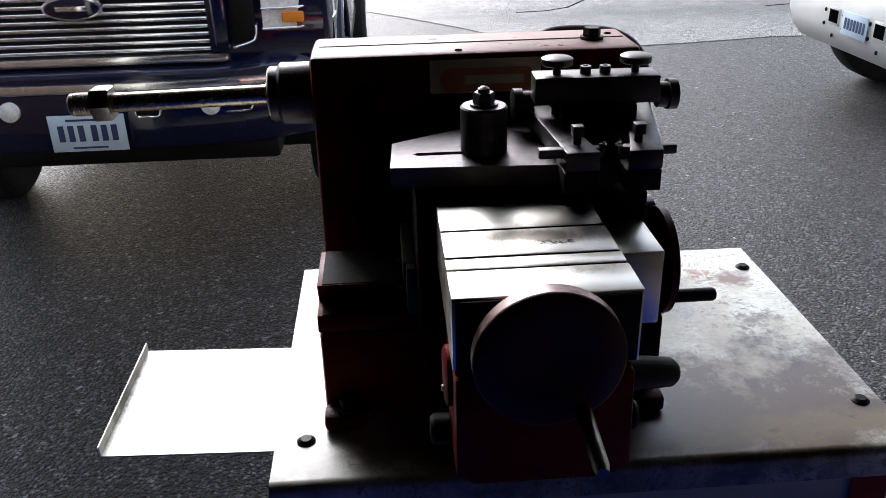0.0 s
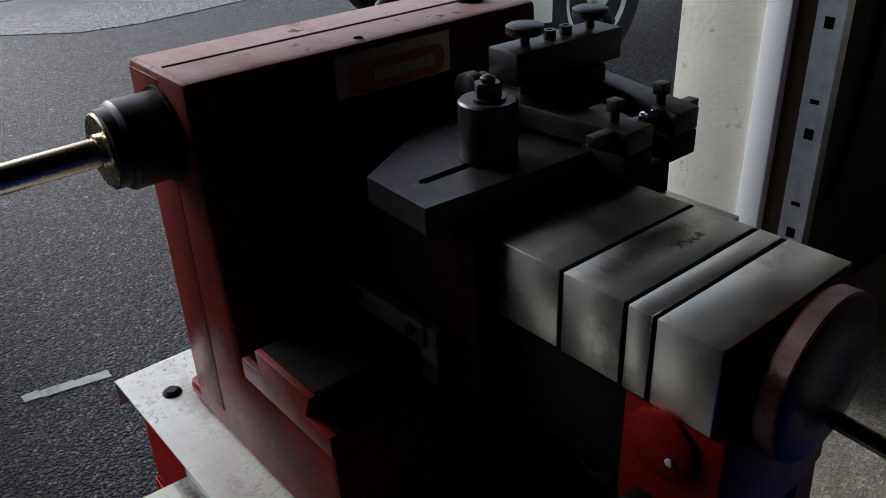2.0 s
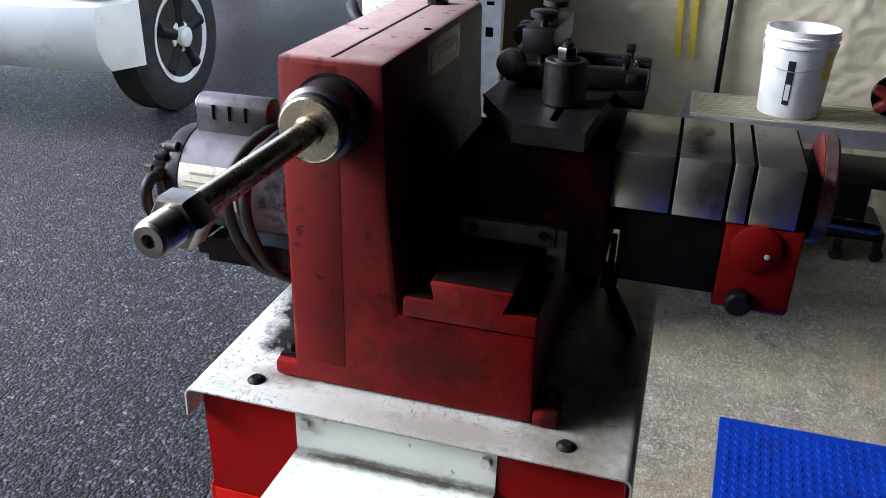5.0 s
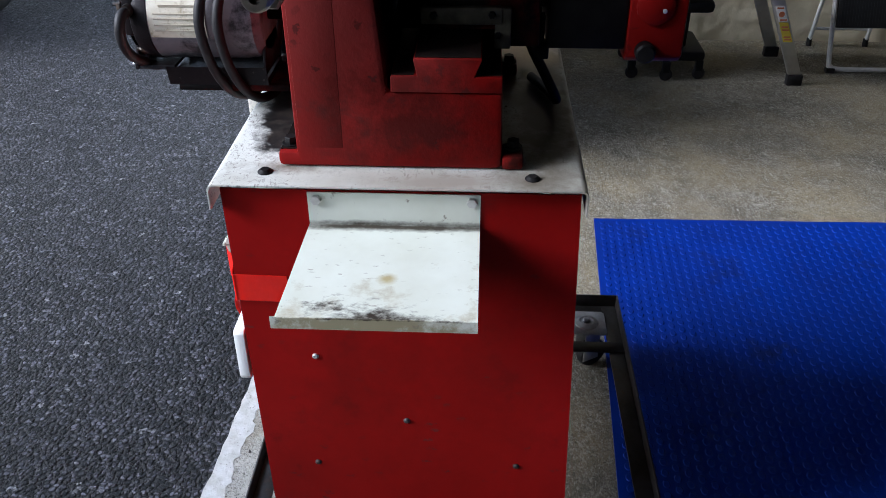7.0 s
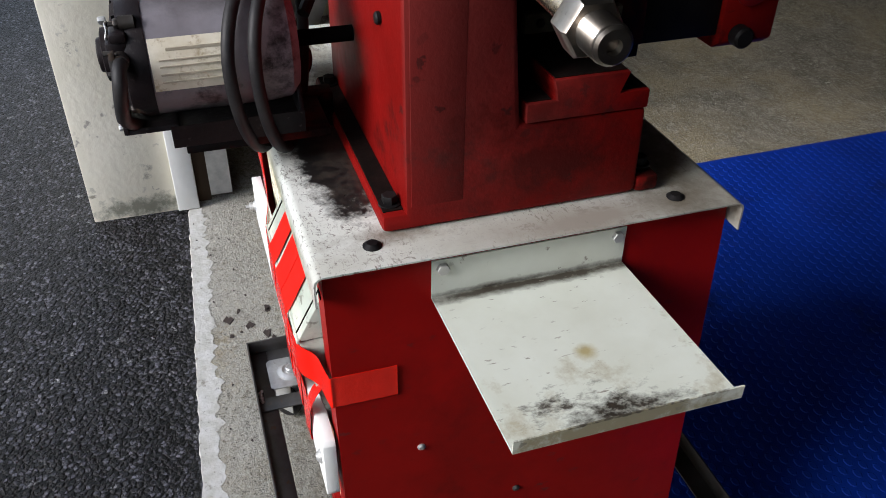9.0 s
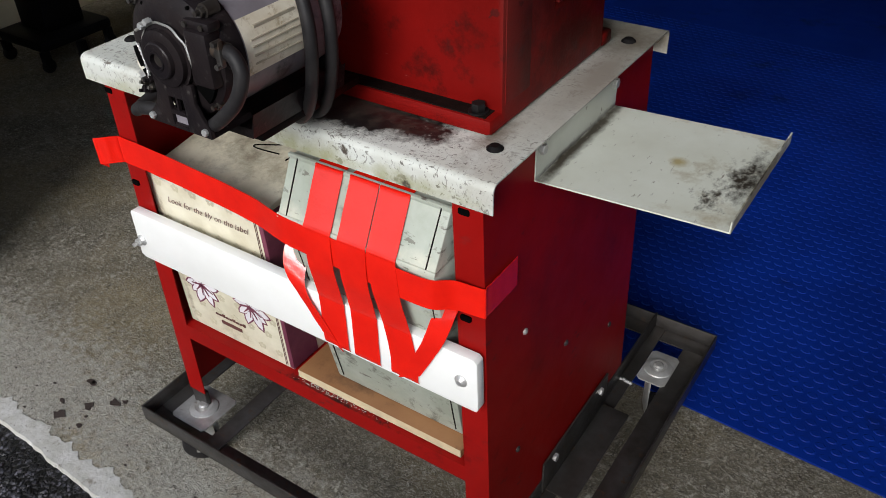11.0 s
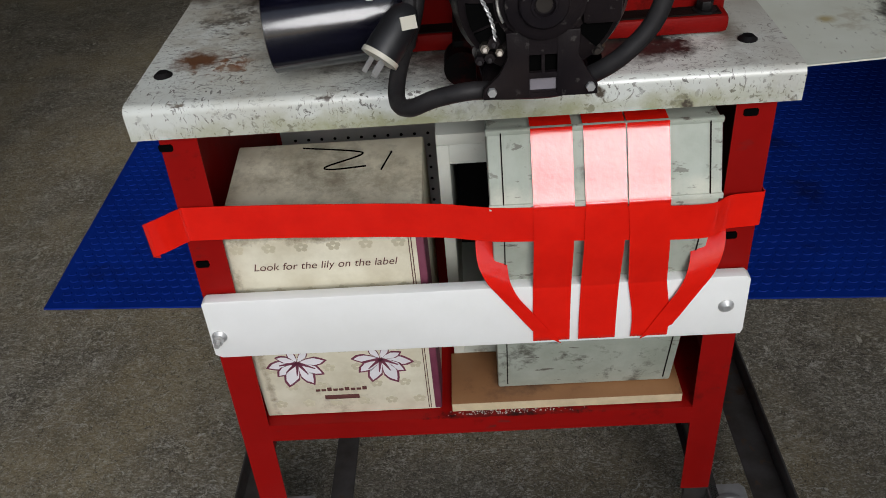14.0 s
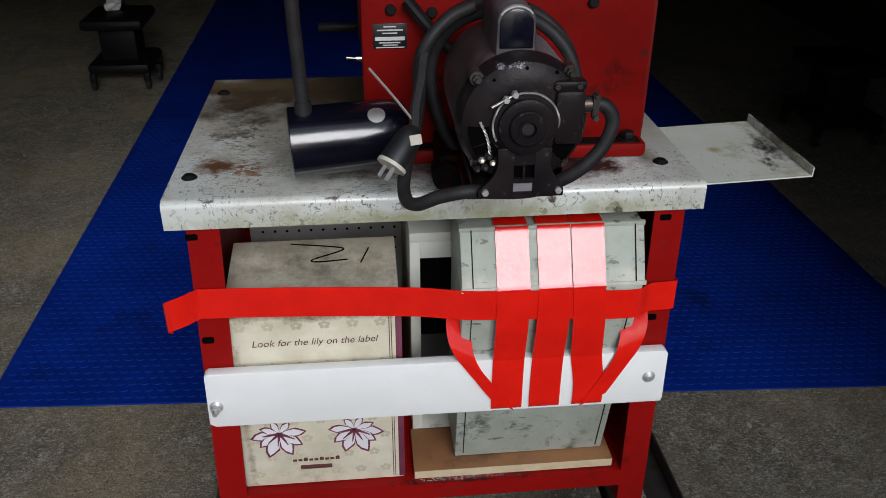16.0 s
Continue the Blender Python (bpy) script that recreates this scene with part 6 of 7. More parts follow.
bm = B()
box(bm, -0.356, 0.013, 0.122, 0.238, 0.4195, 0.4375, 0.001)
plyb = solo("plywood_offcut", bm, M["ply"], "bare plywood offcut lying on the red shelf", "board")
bm = B()
box(bm, -0.355, 0.012, 0.238, 0.2388, 0.4205, 0.4368)
e = new("edge", finish(bm, "edge", M["ply_edge"]))
e.parent = plyb
tagged(e, "pale end-grain edge")


def metal_box():
    st = thing("metal_box", (-0.208, 0.17, 0.4385), "dented green-grey sheet-metal box with a sloping lid on plywood", "metal box")

    def flare(bm):
        for v in bm.verts:
            v.co.x += (v.co.x + 0.204) * (v.co.z - 0.44) * 0.08 - (v.co.z - 0.44) * 0.012
        return bm

    x0, x1 = -0.341, -0.064
    bm = B()
    prism(bm, [(0.208, 0.4395), (0.286, 0.846), (0.12, 0.85), (0.09, 0.4395)], "x", x0, x1, 0.003)
    body = part("body", flare(bm), M["grey_box"], st)
    bm = B()
    prism(bm, [(0.2885, 0.848), (0.2445, 0.932), (0.15, 0.934), (0.118, 0.852)], "x", x0 - 0.002, x1 + 0.002, 0.003)
    lid = part("lid", flare(bm), M["grey_box"], st, "sloping folded lid")
    for x in (x0 + 0.012, x1 - 0.016):
        for o in ([(0.2893, 0.85), (0.2453, 0.934), (0.2435, 0.934), (0.2865, 0.85)], [(0.2117, 0.45), (0.2842, 0.832), (0.2825, 0.832), (0.210, 0.45)]):
            bm = B()
            prism(bm, o, "x", x, x + 0.0016)
            part("seam", flare(bm), M["grime"], body, "dark fold seam")
    bm = B()
    prism(bm, [(0.290, 0.846), (0.2885, 0.853), (0.284, 0.853), (0.284, 0.846)], "x", x0 - 0.003, x1 + 0.003, 0.001)
    prism(bm, [(0.246, 0.929), (0.246, 0.936), (0.24, 0.937), (0.24, 0.929)], "x", x0 - 0.003, x1 + 0.003, 0.001)
    part("fold", flare(bm), M["grey_box"], lid)


metal_box()


def plank():
    st = thing("white_plank", (-0.03, 0.267, 0.61), "white-painted plank bolted across the front of the stand", "plank")
    m = Matrix.Translation((-0.031, 0.2665, 0.655)) @ Matrix.Rotation(radians(-0.2), 4, "Y")
    bm = B()
    h = 0.0535
    prism(bm, [(-0.381, -h), (0.371, -h), (0.381, -h + 0.006), (0.379, h - 0.004), (0.374, h), (-0.376, h), (-0.382, h - 0.006), (-0.384, -h + 0.008)], "y", -0.0085, 0.0105, 0.0015)
    bmesh.ops.transform(bm, matrix=m, verts=bm.verts)
    part("board", bm, M["board"], st)
    for x, z, wing in ((0.335, 0.645, True), (-0.385, 0.655, False)):
        bm = B()
        turned(bm, (x, 0.276, z), (x, 0.284, z), [(0, 0.011), (0.3, 0.011), (1, 0.005)], 20)
        if wing:
            cyl(bm, (x, 0.282, z), (x, 0.298, z), 0.0042, seg=12)
            hexnut(bm, (x, 0.283, z), (x, 0.29, z), 0.008)
        part("bolt", bm, M["zinc"], st)


plank()


def tape():
    st = thing("red_tape", (-0.03, 0.27, 0.8), "glossy red plastic tape strapped over the metal box and stand", "tape")
    def strip(pts, across, width, n=6):
        bm = B()
        ribbon(bm, pts, across, width, 0.0009, n)
        return part("strip", bm, M["tape"], st)
    # across the front and round the end panel, with a curled loose end
    strip([(0.384, 0.268, 0.812), (0.388, 0.279, 0.822), (0.378, 0.286, 0.83), (0.36, 0.28, 0.834), (0.342, 0.266, 0.835), (0.325, 0.262, 0.834), (0.2, 0.264, 0.831), (0.02, 0.274, 0.827), (-0.06, 0.288, 0.825), (-0.1, 0.2905, 0.8235), (-0.2, 0.2905, 0.819), (-0.33, 0.2895, 0.812), (-0.37, 0.268, 0.809), (-0.4125, 0.2595, 0.806), (-0.4155, 0.252, 0.806), (-0.4158, 0.215, 0.8055), (-0.4155, 0.168, 0.8045)], (0, 0, 1), 0.053)
    for x, lean in ((-0.143, 0.001), (-0.2085, 0.002), (-0.2625, -0.018)):
        strip([(x, 0.16, 0.9365), (x, 0.236, 0.9365), (x, 0.2468, 0.935), (x, 0.25, 0.929), (x, 0.285, 0.862), (x, 0.2915, 0.851), (x, 0.2925, 0.843), (x + lean * 0.1, 0.2935, 0.82), (x + lean * 0.25, 0.2925, 0.78), (x + lean * 0.5, 0.2815, 0.716), (x + lean * 0.6, 0.2800, 0.70), (x + lean, 0.2800, 0.65), (x + lean, 0.2800, 0.609), (x + lean, 0.27, 0.6075)], (1, 0, 0), 0.052, 4)
    # slanting ties at the sides
    strip([(-0.066, 0.23, 0.80), (-0.062, 0.268, 0.75), (-0.072, 0.2825, 0.715), (-0.1, 0.2825, 0.67), (-0.135, 0.282, 0.617)], (0.75, 0, 0.5), 0.05)
    strip([(-0.352, 0.23, 0.80), (-0.35, 0.27, 0.755), (-0.34, 0.2825, 0.715), (-0.318, 0.2825, 0.67), (-0.29, 0.282, 0.617)], (0.8, 0, -0.45), 0.05)


tape()

bm = B()
for k in range(150):
    x, y = random.gauss(-0.06, 0.05), random.uniform(0.238, 0.2465)
    if -0.4 < x < 0.02:
        bmesh.ops.create_icosphere(bm, subdivisions=1, radius=random.uniform(0.0004, 0.0011), matrix=Matrix.Translation((x, y, 0.4192)))
solo("grit", bm, M["concrete_edge"], "pale loose grit on the red shelf", "grit", kind="stuff")


# ---- east side of the garage ----
def platform():
    st = thing("work_platform", (2.75, -0.95, 0), "folding aluminium work platform with a dusty deck along the wall", "work platform")
    x0, x1, y0, y1, zt = 2.55, 2.95, -1.515, -0.35, 0.615
    bm = B()
    box(bm, x0 + 0.02, x1 - 0.02, y0, y1, zt - 0.012, zt, 0.003)
    deck = part("deck", bm, M["plank_tan"], st, "ribbed dusty deck")
    for k in range(9):
        bm = B()
        box(bm, x0 + 0.035 + 0.041 * k, x0 + 0.05 + 0.041 * k, y0 + 0.01, y1 - 0.01, zt, zt + 0.0025)
        part("rib", bm, M["plank_tan"], deck)
    for xa in (x0, x1 - 0.02):
        bm = B()
        box(bm, xa, xa + 0.02, y0, y1, zt - 0.085, zt - 0.002, 0.002)
        part("side_rail", bm, M["alu"], st)
    for y, s in ((y0 + 0.04, -1), (y1 - 0.04, 1)):
        for x in (x0 - 0.012, x1 + 0.002):
            bm = B()
            top, foot = Vector((x, y, zt - 0.01)), Vector((x + 0.005, y + s * 0.24, 0.045))
            d = foot - top
            m = Matrix.Translation((top + foot) / 2) @ d.to_track_quat("Z", "X").to_matrix().to_4x4()
            box(bm, -0.03, 0.03, -0.012, 0.012, -d.length / 2, d.length / 2, 0.002, m=m)
            leg = part("leg", bm, M["alu"], st)
            bm = B()
            box(bm, x - 0.018, x + 0.022, foot.y - 0.038, foot.y + 0.038, 0.0, 0.055, 0.004)
            part("rubber_foot", bm, M["rubber"], leg)
            bm = B()
            prism(bm, [(y - s * 0.07, zt - 0.005), (y + s * 0.05, zt - 0.005), (y + s * 0.085, zt - 0.17), (y + s * 0.03, zt - 0.17), (y - s * 0.01, zt - 0.09)], "x", x - 0.016, x - 0.012)
            hinge = part("hinge_plate", bm, M["galv"], leg, "riveted hinge plate")
            for u, v in ((-0.05, -0.02), (0.03, -0.02), (0.045, -0.09), (0.055, -0.15)):
                bm = B()
                turned(bm, (x - 0.016, y + s * u, zt + v), (x - 0.02, y + s * u, zt + v), [(0, 0.006), (1, 0.003)], 12)
                part("rivet", bm, M["zinc"], leg)
    for a, b, mt in ((0.40, 0.325, "bucket"), (0.322, 0.225, "yellow")):
        bmx = B()
        p0, p1 = y0 + 0.04 - 0.24 * (0.61 - a) / 0.565, y0 + 0.04 - 0.24 * (0.61 - b) / 0.565
        prism(bmx, [(p0 - 0.022, a), (p0 + 0.022, a), (p1 + 0.022, b), (p1 - 0.022, b)], "x", x0 - 0.0275, x0 - 0.0245)
        part("label", bmx, M[mt], st, "safety label")
    bmx = B()
    turned(bmx, (x0 - 0.0275, y0 - 0.065, 0.362), (x0 - 0.0285, y0 - 0.065, 0.362), [(0, 0.014), (1, 0.014), (1, 0.0105), (0.5, 0.0105)], 18)
    part("label_symbol", bmx, M["badge_orange"], st)
    for z in (0.392, 0.335, 0.3, 0.285, 0.25, 0.238):
        bmx = B()
        box(bmx, x0 - 0.0285, x0 - 0.027, y0 - 0.082 - 0.24 * (0.362 - z) / 0.565, y0 - 0.05 - 0.24 * (0.362 - z) / 0.565, z - 0.004, z + 0.004)
        part("label_bar", bmx, M["badge_orange"], st)


platform()


def bucket():
    st = thing("white_bucket", (2.72, -0.77, 0.6175), "white plastic pail with a black mark and yellow label", "bucket")
    c = (2.72, -0.77)
    bm = B()
    turned(bm, (*c, 0.6175), (*c, 0.99), [(0, 0.128), (0.01, 0.131), (0.8, 0.146), (0.81, 0.153), (0.84, 0.153), (0.845, 0.148), (0.89, 0.149), (0.9, 0.155), (0.93, 0.155), (0.94, 0.15), (0.97, 0.151), (1, 0.151), (1, 0.146), (0.85, 0.143), (0.02, 0.126), (0.02, 0.0)], 48)
    part("shell", bm, M["bucket"], st)
    def patch(a0, a1, z0, z1, mt, name, grow=0.0012):
        bm = B()
        n = 8
        cols = []
        for k in range(n + 1):
            a = radians(a0 + (a1 - a0) * k / n)
            col = []
            for z in (z0, z1):
                r = 0.131 + (z - 0.6225) / 0.3675 * 0.0188 + grow
                col.append(bm.verts.new((c[0] + r * math.cos(a), c[1] + r * math.sin(a), z)))
            cols.append(col)
        for p, q in zip(cols, cols[1:]):
            bm.faces.new((p[0], q[0], q[1], p[1]))
        return part(name, bm, M[mt], st)
    patch(160, 172, 0.68, 0.87, "plate_black", "black_print")
    patch(162, 170, 0.70, 0.77, "bucket", "white_print", 0.002)
    patch(222, 248, 0.79, 0.91, "yellow", "yellow_label")
    bm = B()
    tube(bm, [(c[0], c[1] + 0.155, 0.93), (c[0] - 0.1, c[1] + 0.14, 0.86), (c[0] - 0.165, c[1] + 0.03, 0.83), (c[0] - 0.13, c[1] - 0.1, 0.86), (c[0], c[1] - 0.155, 0.93)], 0.0022, 8)
    part("bail", bm, M["galv"], st, "wire bail handle")


bucket()


def red_knob():
    st = thing("flange_knob", (2.7, -1.185, 0.6175), "dark red lobed hand knob on a black disc on the platform", "hand knob")
    c = Vector((2.66, -1.185, 0.73))
    bm = B()
    turned(bm, c + Vector((0.05, 0.0, 0)), c + Vector((0.075, 0.0, 0)), [(0, 0.086), (0.2, 0.092), (0.8, 0.092), (1, 0.085)], 36)
    part("disc", bm, M["plastic"], st, "black disc")
    bm = B()
    turned(bm, c + Vector((0.05, 0, 0)), c + Vector((-0.02, 0, 0)), [(0, 0.055), (0.6, 0.05), (1, 0.03)], 28)
    part("hub", bm, M["red_plastic"], st)
    for a in (95, 20, 215, 320):
        d = Vector((0, math.cos(radians(a)), math.sin(radians(a))))
        bm = B()
        turned(bm, c + 0.02 * d + Vector((0.03, 0, 0)), c + 0.095 * d + Vector((0.03, 0, 0)), [(0, 0.028), (0.7, 0.024), (1, 0.018)], 16)
        part("lobe", bm, M["red_plastic"], st)


red_knob()


def step_stool():
    st = thing("step_stool", (2.94, -2.13, 0), "white tubular folding step stool with black ribbed treads", "step stool")
    ya, yb = -1.945, -2.315
    bm = B()
    tube(bm, [(3.135, ya, 1.1), (3.035, ya, 0.9), (2.875, ya, 0.45), (2.735, ya, 0.07), (2.723, ya - 0.012, 0.03), (2.717, ya - 0.05, 0.018), (2.715, (ya + yb) / 2, 0.016), (2.717, yb + 0.05, 0.018), (2.723, yb + 0.012, 0.03), (2.735, yb, 0.07), (2.875, yb, 0.45), (3.035, yb, 0.9), (3.135, yb, 1.1)], 0.0125, 14)
    part("front_frame", bm, M["white_tube"], st, "white tube frame")
    bm = B()
    for y in (ya - 0.03, yb + 0.03):
        tube(bm, [(2.965, y, 0.78), (3.125, y, 0.03)], 0.011, 12)
    tube(bm, [(3.120, ya - 0.03, 0.1), (3.120, yb + 0.03, 0.1)], 0.009, 10)
    part("back_frame", bm, M["white_tube"], st)
    for y in (ya - 0.03, yb + 0.03):
        bm = B()
        cyl(bm, (3.120, y, 0.0), (3.128, y, 0.045), 0.015, seg=14)
        part("rubber_foot", bm, M["rubber"], st)
    for y in (ya - 0.01, yb + 0.01):
        bm = B()
        box(bm, 2.700, 2.735, y - 0.022, y + 0.022, 0.0, 0.025, 0.003)
        part("rubber_foot", bm, M["rubber"], st)
    for x0, x1, z in ((2.720, 2.940, 0.33), (2.825, 3.045, 0.62)):
        bm = B()
        m = Matrix.Translation(((x0 + x1) / 2, (ya + yb) / 2, z)) @ Matrix.Rotation(radians(-69), 4, "Y")
        box(bm, -0.125, 0.125, -0.17, 0.17, -0.012, 0.012, 0.006, m=m)
        tread = part("tread", bm, M["tread"], st, "black ribbed tread")
        bm = B()
        for k in range(22):
            box(bm, -0.115, 0.115, -0.158 + 0.0145 * k, -0.151 + 0.0145 * k, 0.012, 0.0142, m=m)
        tagged(part("ribs", bm, M["tread"], tread), kind="stuff")


step_stool()


def rolling_seat(name, at, label, scale=1.0):
    st = thing(name, at, label, "rolling seat")
    x, y, _ = at
    bm = B()
    box(bm, x - 0.17 * scale, x + 0.17 * scale, y - 0.19 * scale, y + 0.19 * scale, 0.095, 0.15, 0.02)
    part("base", bm, M["plastic"], st)
    bm = B()
    box(bm, x - 0.1 * scale, x + 0.1 * scale, y - 0.1 * scale, y + 0.1 * scale, 0.15, 0.34, 0.01)
    part("pedestal", bm, M["plastic"], st)
    bm = B()
    box(bm, x - 0.17 * scale, x + 0.17 * scale, y - 0.2 * scale, y + 0.2 * scale, 0.34, 0.40, 0.025)
    part("cushion", bm, M["plastic"], st)
    for sx in (-1, 1):
        for sy in (-1, 0.0, 1):
            if sy == 0 and sx > 0:
                continue
            cx, cy = x + sx * 0.15 * scale - (0.03 if sy == 0 else 0), y + sy * 0.17 * scale
            bm = B()
            cyl(bm, (cx - 0.012, cy, 0.032), (cx + 0.012, cy, 0.032), 0.032, seg=20, bevel=0.006)
            wheel = part("caster", bm, M["rubber"], st)
            bm = B()
            box(bm, cx - 0.016, cx + 0.016, cy - 0.016, cy + 0.022, 0.045, 0.1, 0.004)
            part("fork", bm, M["plastic"], wheel)


rolling_seat("rolling_seat", (2.75, -1.08, 0), "low black mechanic's seat on small chrome casters under the platform")
rolling_seat("rolling_seat", (1.45, -3.6, 0), "low black mechanic's seat on casters in the dark behind the mat")
rolling_seat("rolling_seat", (-2.25, -2.4, 0), "low black rolling seat on casters beyond the mat edge")

bm = B()
bmesh.ops.create_icosphere(bm, subdivisions=3, radius=0.045, matrix=Matrix.Translation((1.49, -3.66, 0.425)))
for v in bm.verts:
    d = v.co - Vector((1.49, -3.66, 0.425))
    v.co = Vector((1.49, -3.66, 0.425)) + d * (1.0 + 0.7 * noise.noise(d * 30.0))
    v.co.z = 0.4005 + max(0.0, (v.co.z - 0.385) * 0.7)
solo("crumpled_rag", bm, M["board"], "small crumpled white rag lying on the black seat", "rag")

for yy in (-0.22, -0.29):
    bm = B()
    ribbon(bm, [(3.19, yy, 1.75), (3.185, yy - 0.01, 1.3), (3.188, yy - 0.02, 0.95), (3.185, yy - 0.035, 0.72)], (0, 1, 0), 0.028, 0.002)
    solo("hanging_strap", bm, M["yellow"], "faded yellow strap hanging down the white side wall", "strap", group="straps on the wall")
bm = B()
cyl(bm, (3.17, -0.48, 0.0), (3.185, -0.46, 1.9), 0.014, seg=14)
solo("wall_pole", bm, M["plastic"], "slim dark pole leaning against the white side wall", "pole")
bm = B()
turned(bm, (2.75, 0.2, 0.0), (2.75, 0.2, 0.36), [(0, 0.12), (0.02, 0.125), (0.95, 0.14), (1, 0.14), (1, 0.13), (0.1, 0.115), (0.1, 0)], 32)
solo("brown_tub", bm, M["plank_tan"], "dusty brown tub standing in the dark corner", "tub")
# hose on the dark wall by the door track
bm = B()
tube(bm, [(1.78, 0.42, 1.75), (1.8, 0.4, 1.45), (1.9, 0.4, 1.2), (2.0, 0.41, 1.1)], 0.016, 12)
tube(bm, [(1.72, 0.43, 1.7), (1.70, 0.41, 1.1), (1.73, 0.41, 0.6), (1.85, 0.41, 0.45), (1.95, 0.41, 0.7), (2.0, 0.41, 1.1)], 0.014, 12)
hose = solo("wall_hose", bm, M["rubber"], "black hose hanging in loops on the inner wall", "hose")


# ---- vehicles ----
def wheel_parts(st, c, axis, radius, width, rim_r, style, side):
    """A wheel at c with its axle along axis; side: the outer face, +1 or -1 along it."""
    ax = Vector((1, 0, 0)) if axis == "x" else Vector((0, 1, 0))
    c = Vector(c)
    a, b = c - side * ax * width / 2, c + side * ax * width / 2
    bm = B()
    turned(bm, a, b, [(0.03, rim_r), (0.0, rim_r + 0.02), (0.02, radius * 0.9), (0.12, radius * 0.985), (0.2, radius), (0.8, radius), (0.88, radius * 0.985), (0.98, radius * 0.9), (1.0, rim_r + 0.02), (0.97, rim_r)], 64)
    wheel = part("wheel", bm, M["tyre"], st, "black tyre")
    o = c + side * ax * width / 2
    bm = B()
    turned(bm, o - side * ax * 0.09, o + side * ax * 0.002, [(0, rim_r * 0.82), (0.55, rim_r * 0.86), (0.75, rim_r * 0.9), (0.9, rim_r), (1, rim_r + 0.006), (1, rim_r - 0.012), (0.8, rim_r * 0.84), (0.3, rim_r * 0.8), (0.25, 0.0)], 48)
    part("rim", bm, M["wheel_white"] if style == "spoke" else M["chrome"], wheel)
    bm = B()
    if style == "spoke":
        bx = B()
        turned(bx, o - side * ax * 0.066, o - side * ax * 0.05, [(0, rim_r * 0.8), (1, rim_r * 0.8)], 40)
        part("recess", bx, M["hole"], wheel)
        for k in range(5):
            t = 6.283185 * k / 5 + 0.3
            d = Vector((math.cos(t), 0, math.sin(t))) if axis == "y" else Vector((0, math.cos(t), math.sin(t)))
            turned(bm, o - side * ax * 0.03 + d * 0.05, o - side * ax * 0.02 + d * rim_r * 0.86, [(0, 0.05), (0.6, 0.04), (1, 0.05)], 12)
        part("spokes", bm, M["dark_paint"], wheel)
        bm = B()
        turned(bm, o - side * ax * 0.05, o + side * ax * 0.05, [(0, 0.11), (0.5, 0.1), (0.55, 0.07), (0.9, 0.065), (1, 0.05)], 28)
        part("hub", bm, M["wheel_white"], wheel)
    else:
        turned(bm, o - side * ax * 0.07, o - side * ax * 0.01, [(0, rim_r * 0.8), (0.4, rim_r * 0.6), (0.7, 0.1), (1, 0.08)], 32)
        part("hub", bm, M["chrome"], wheel)


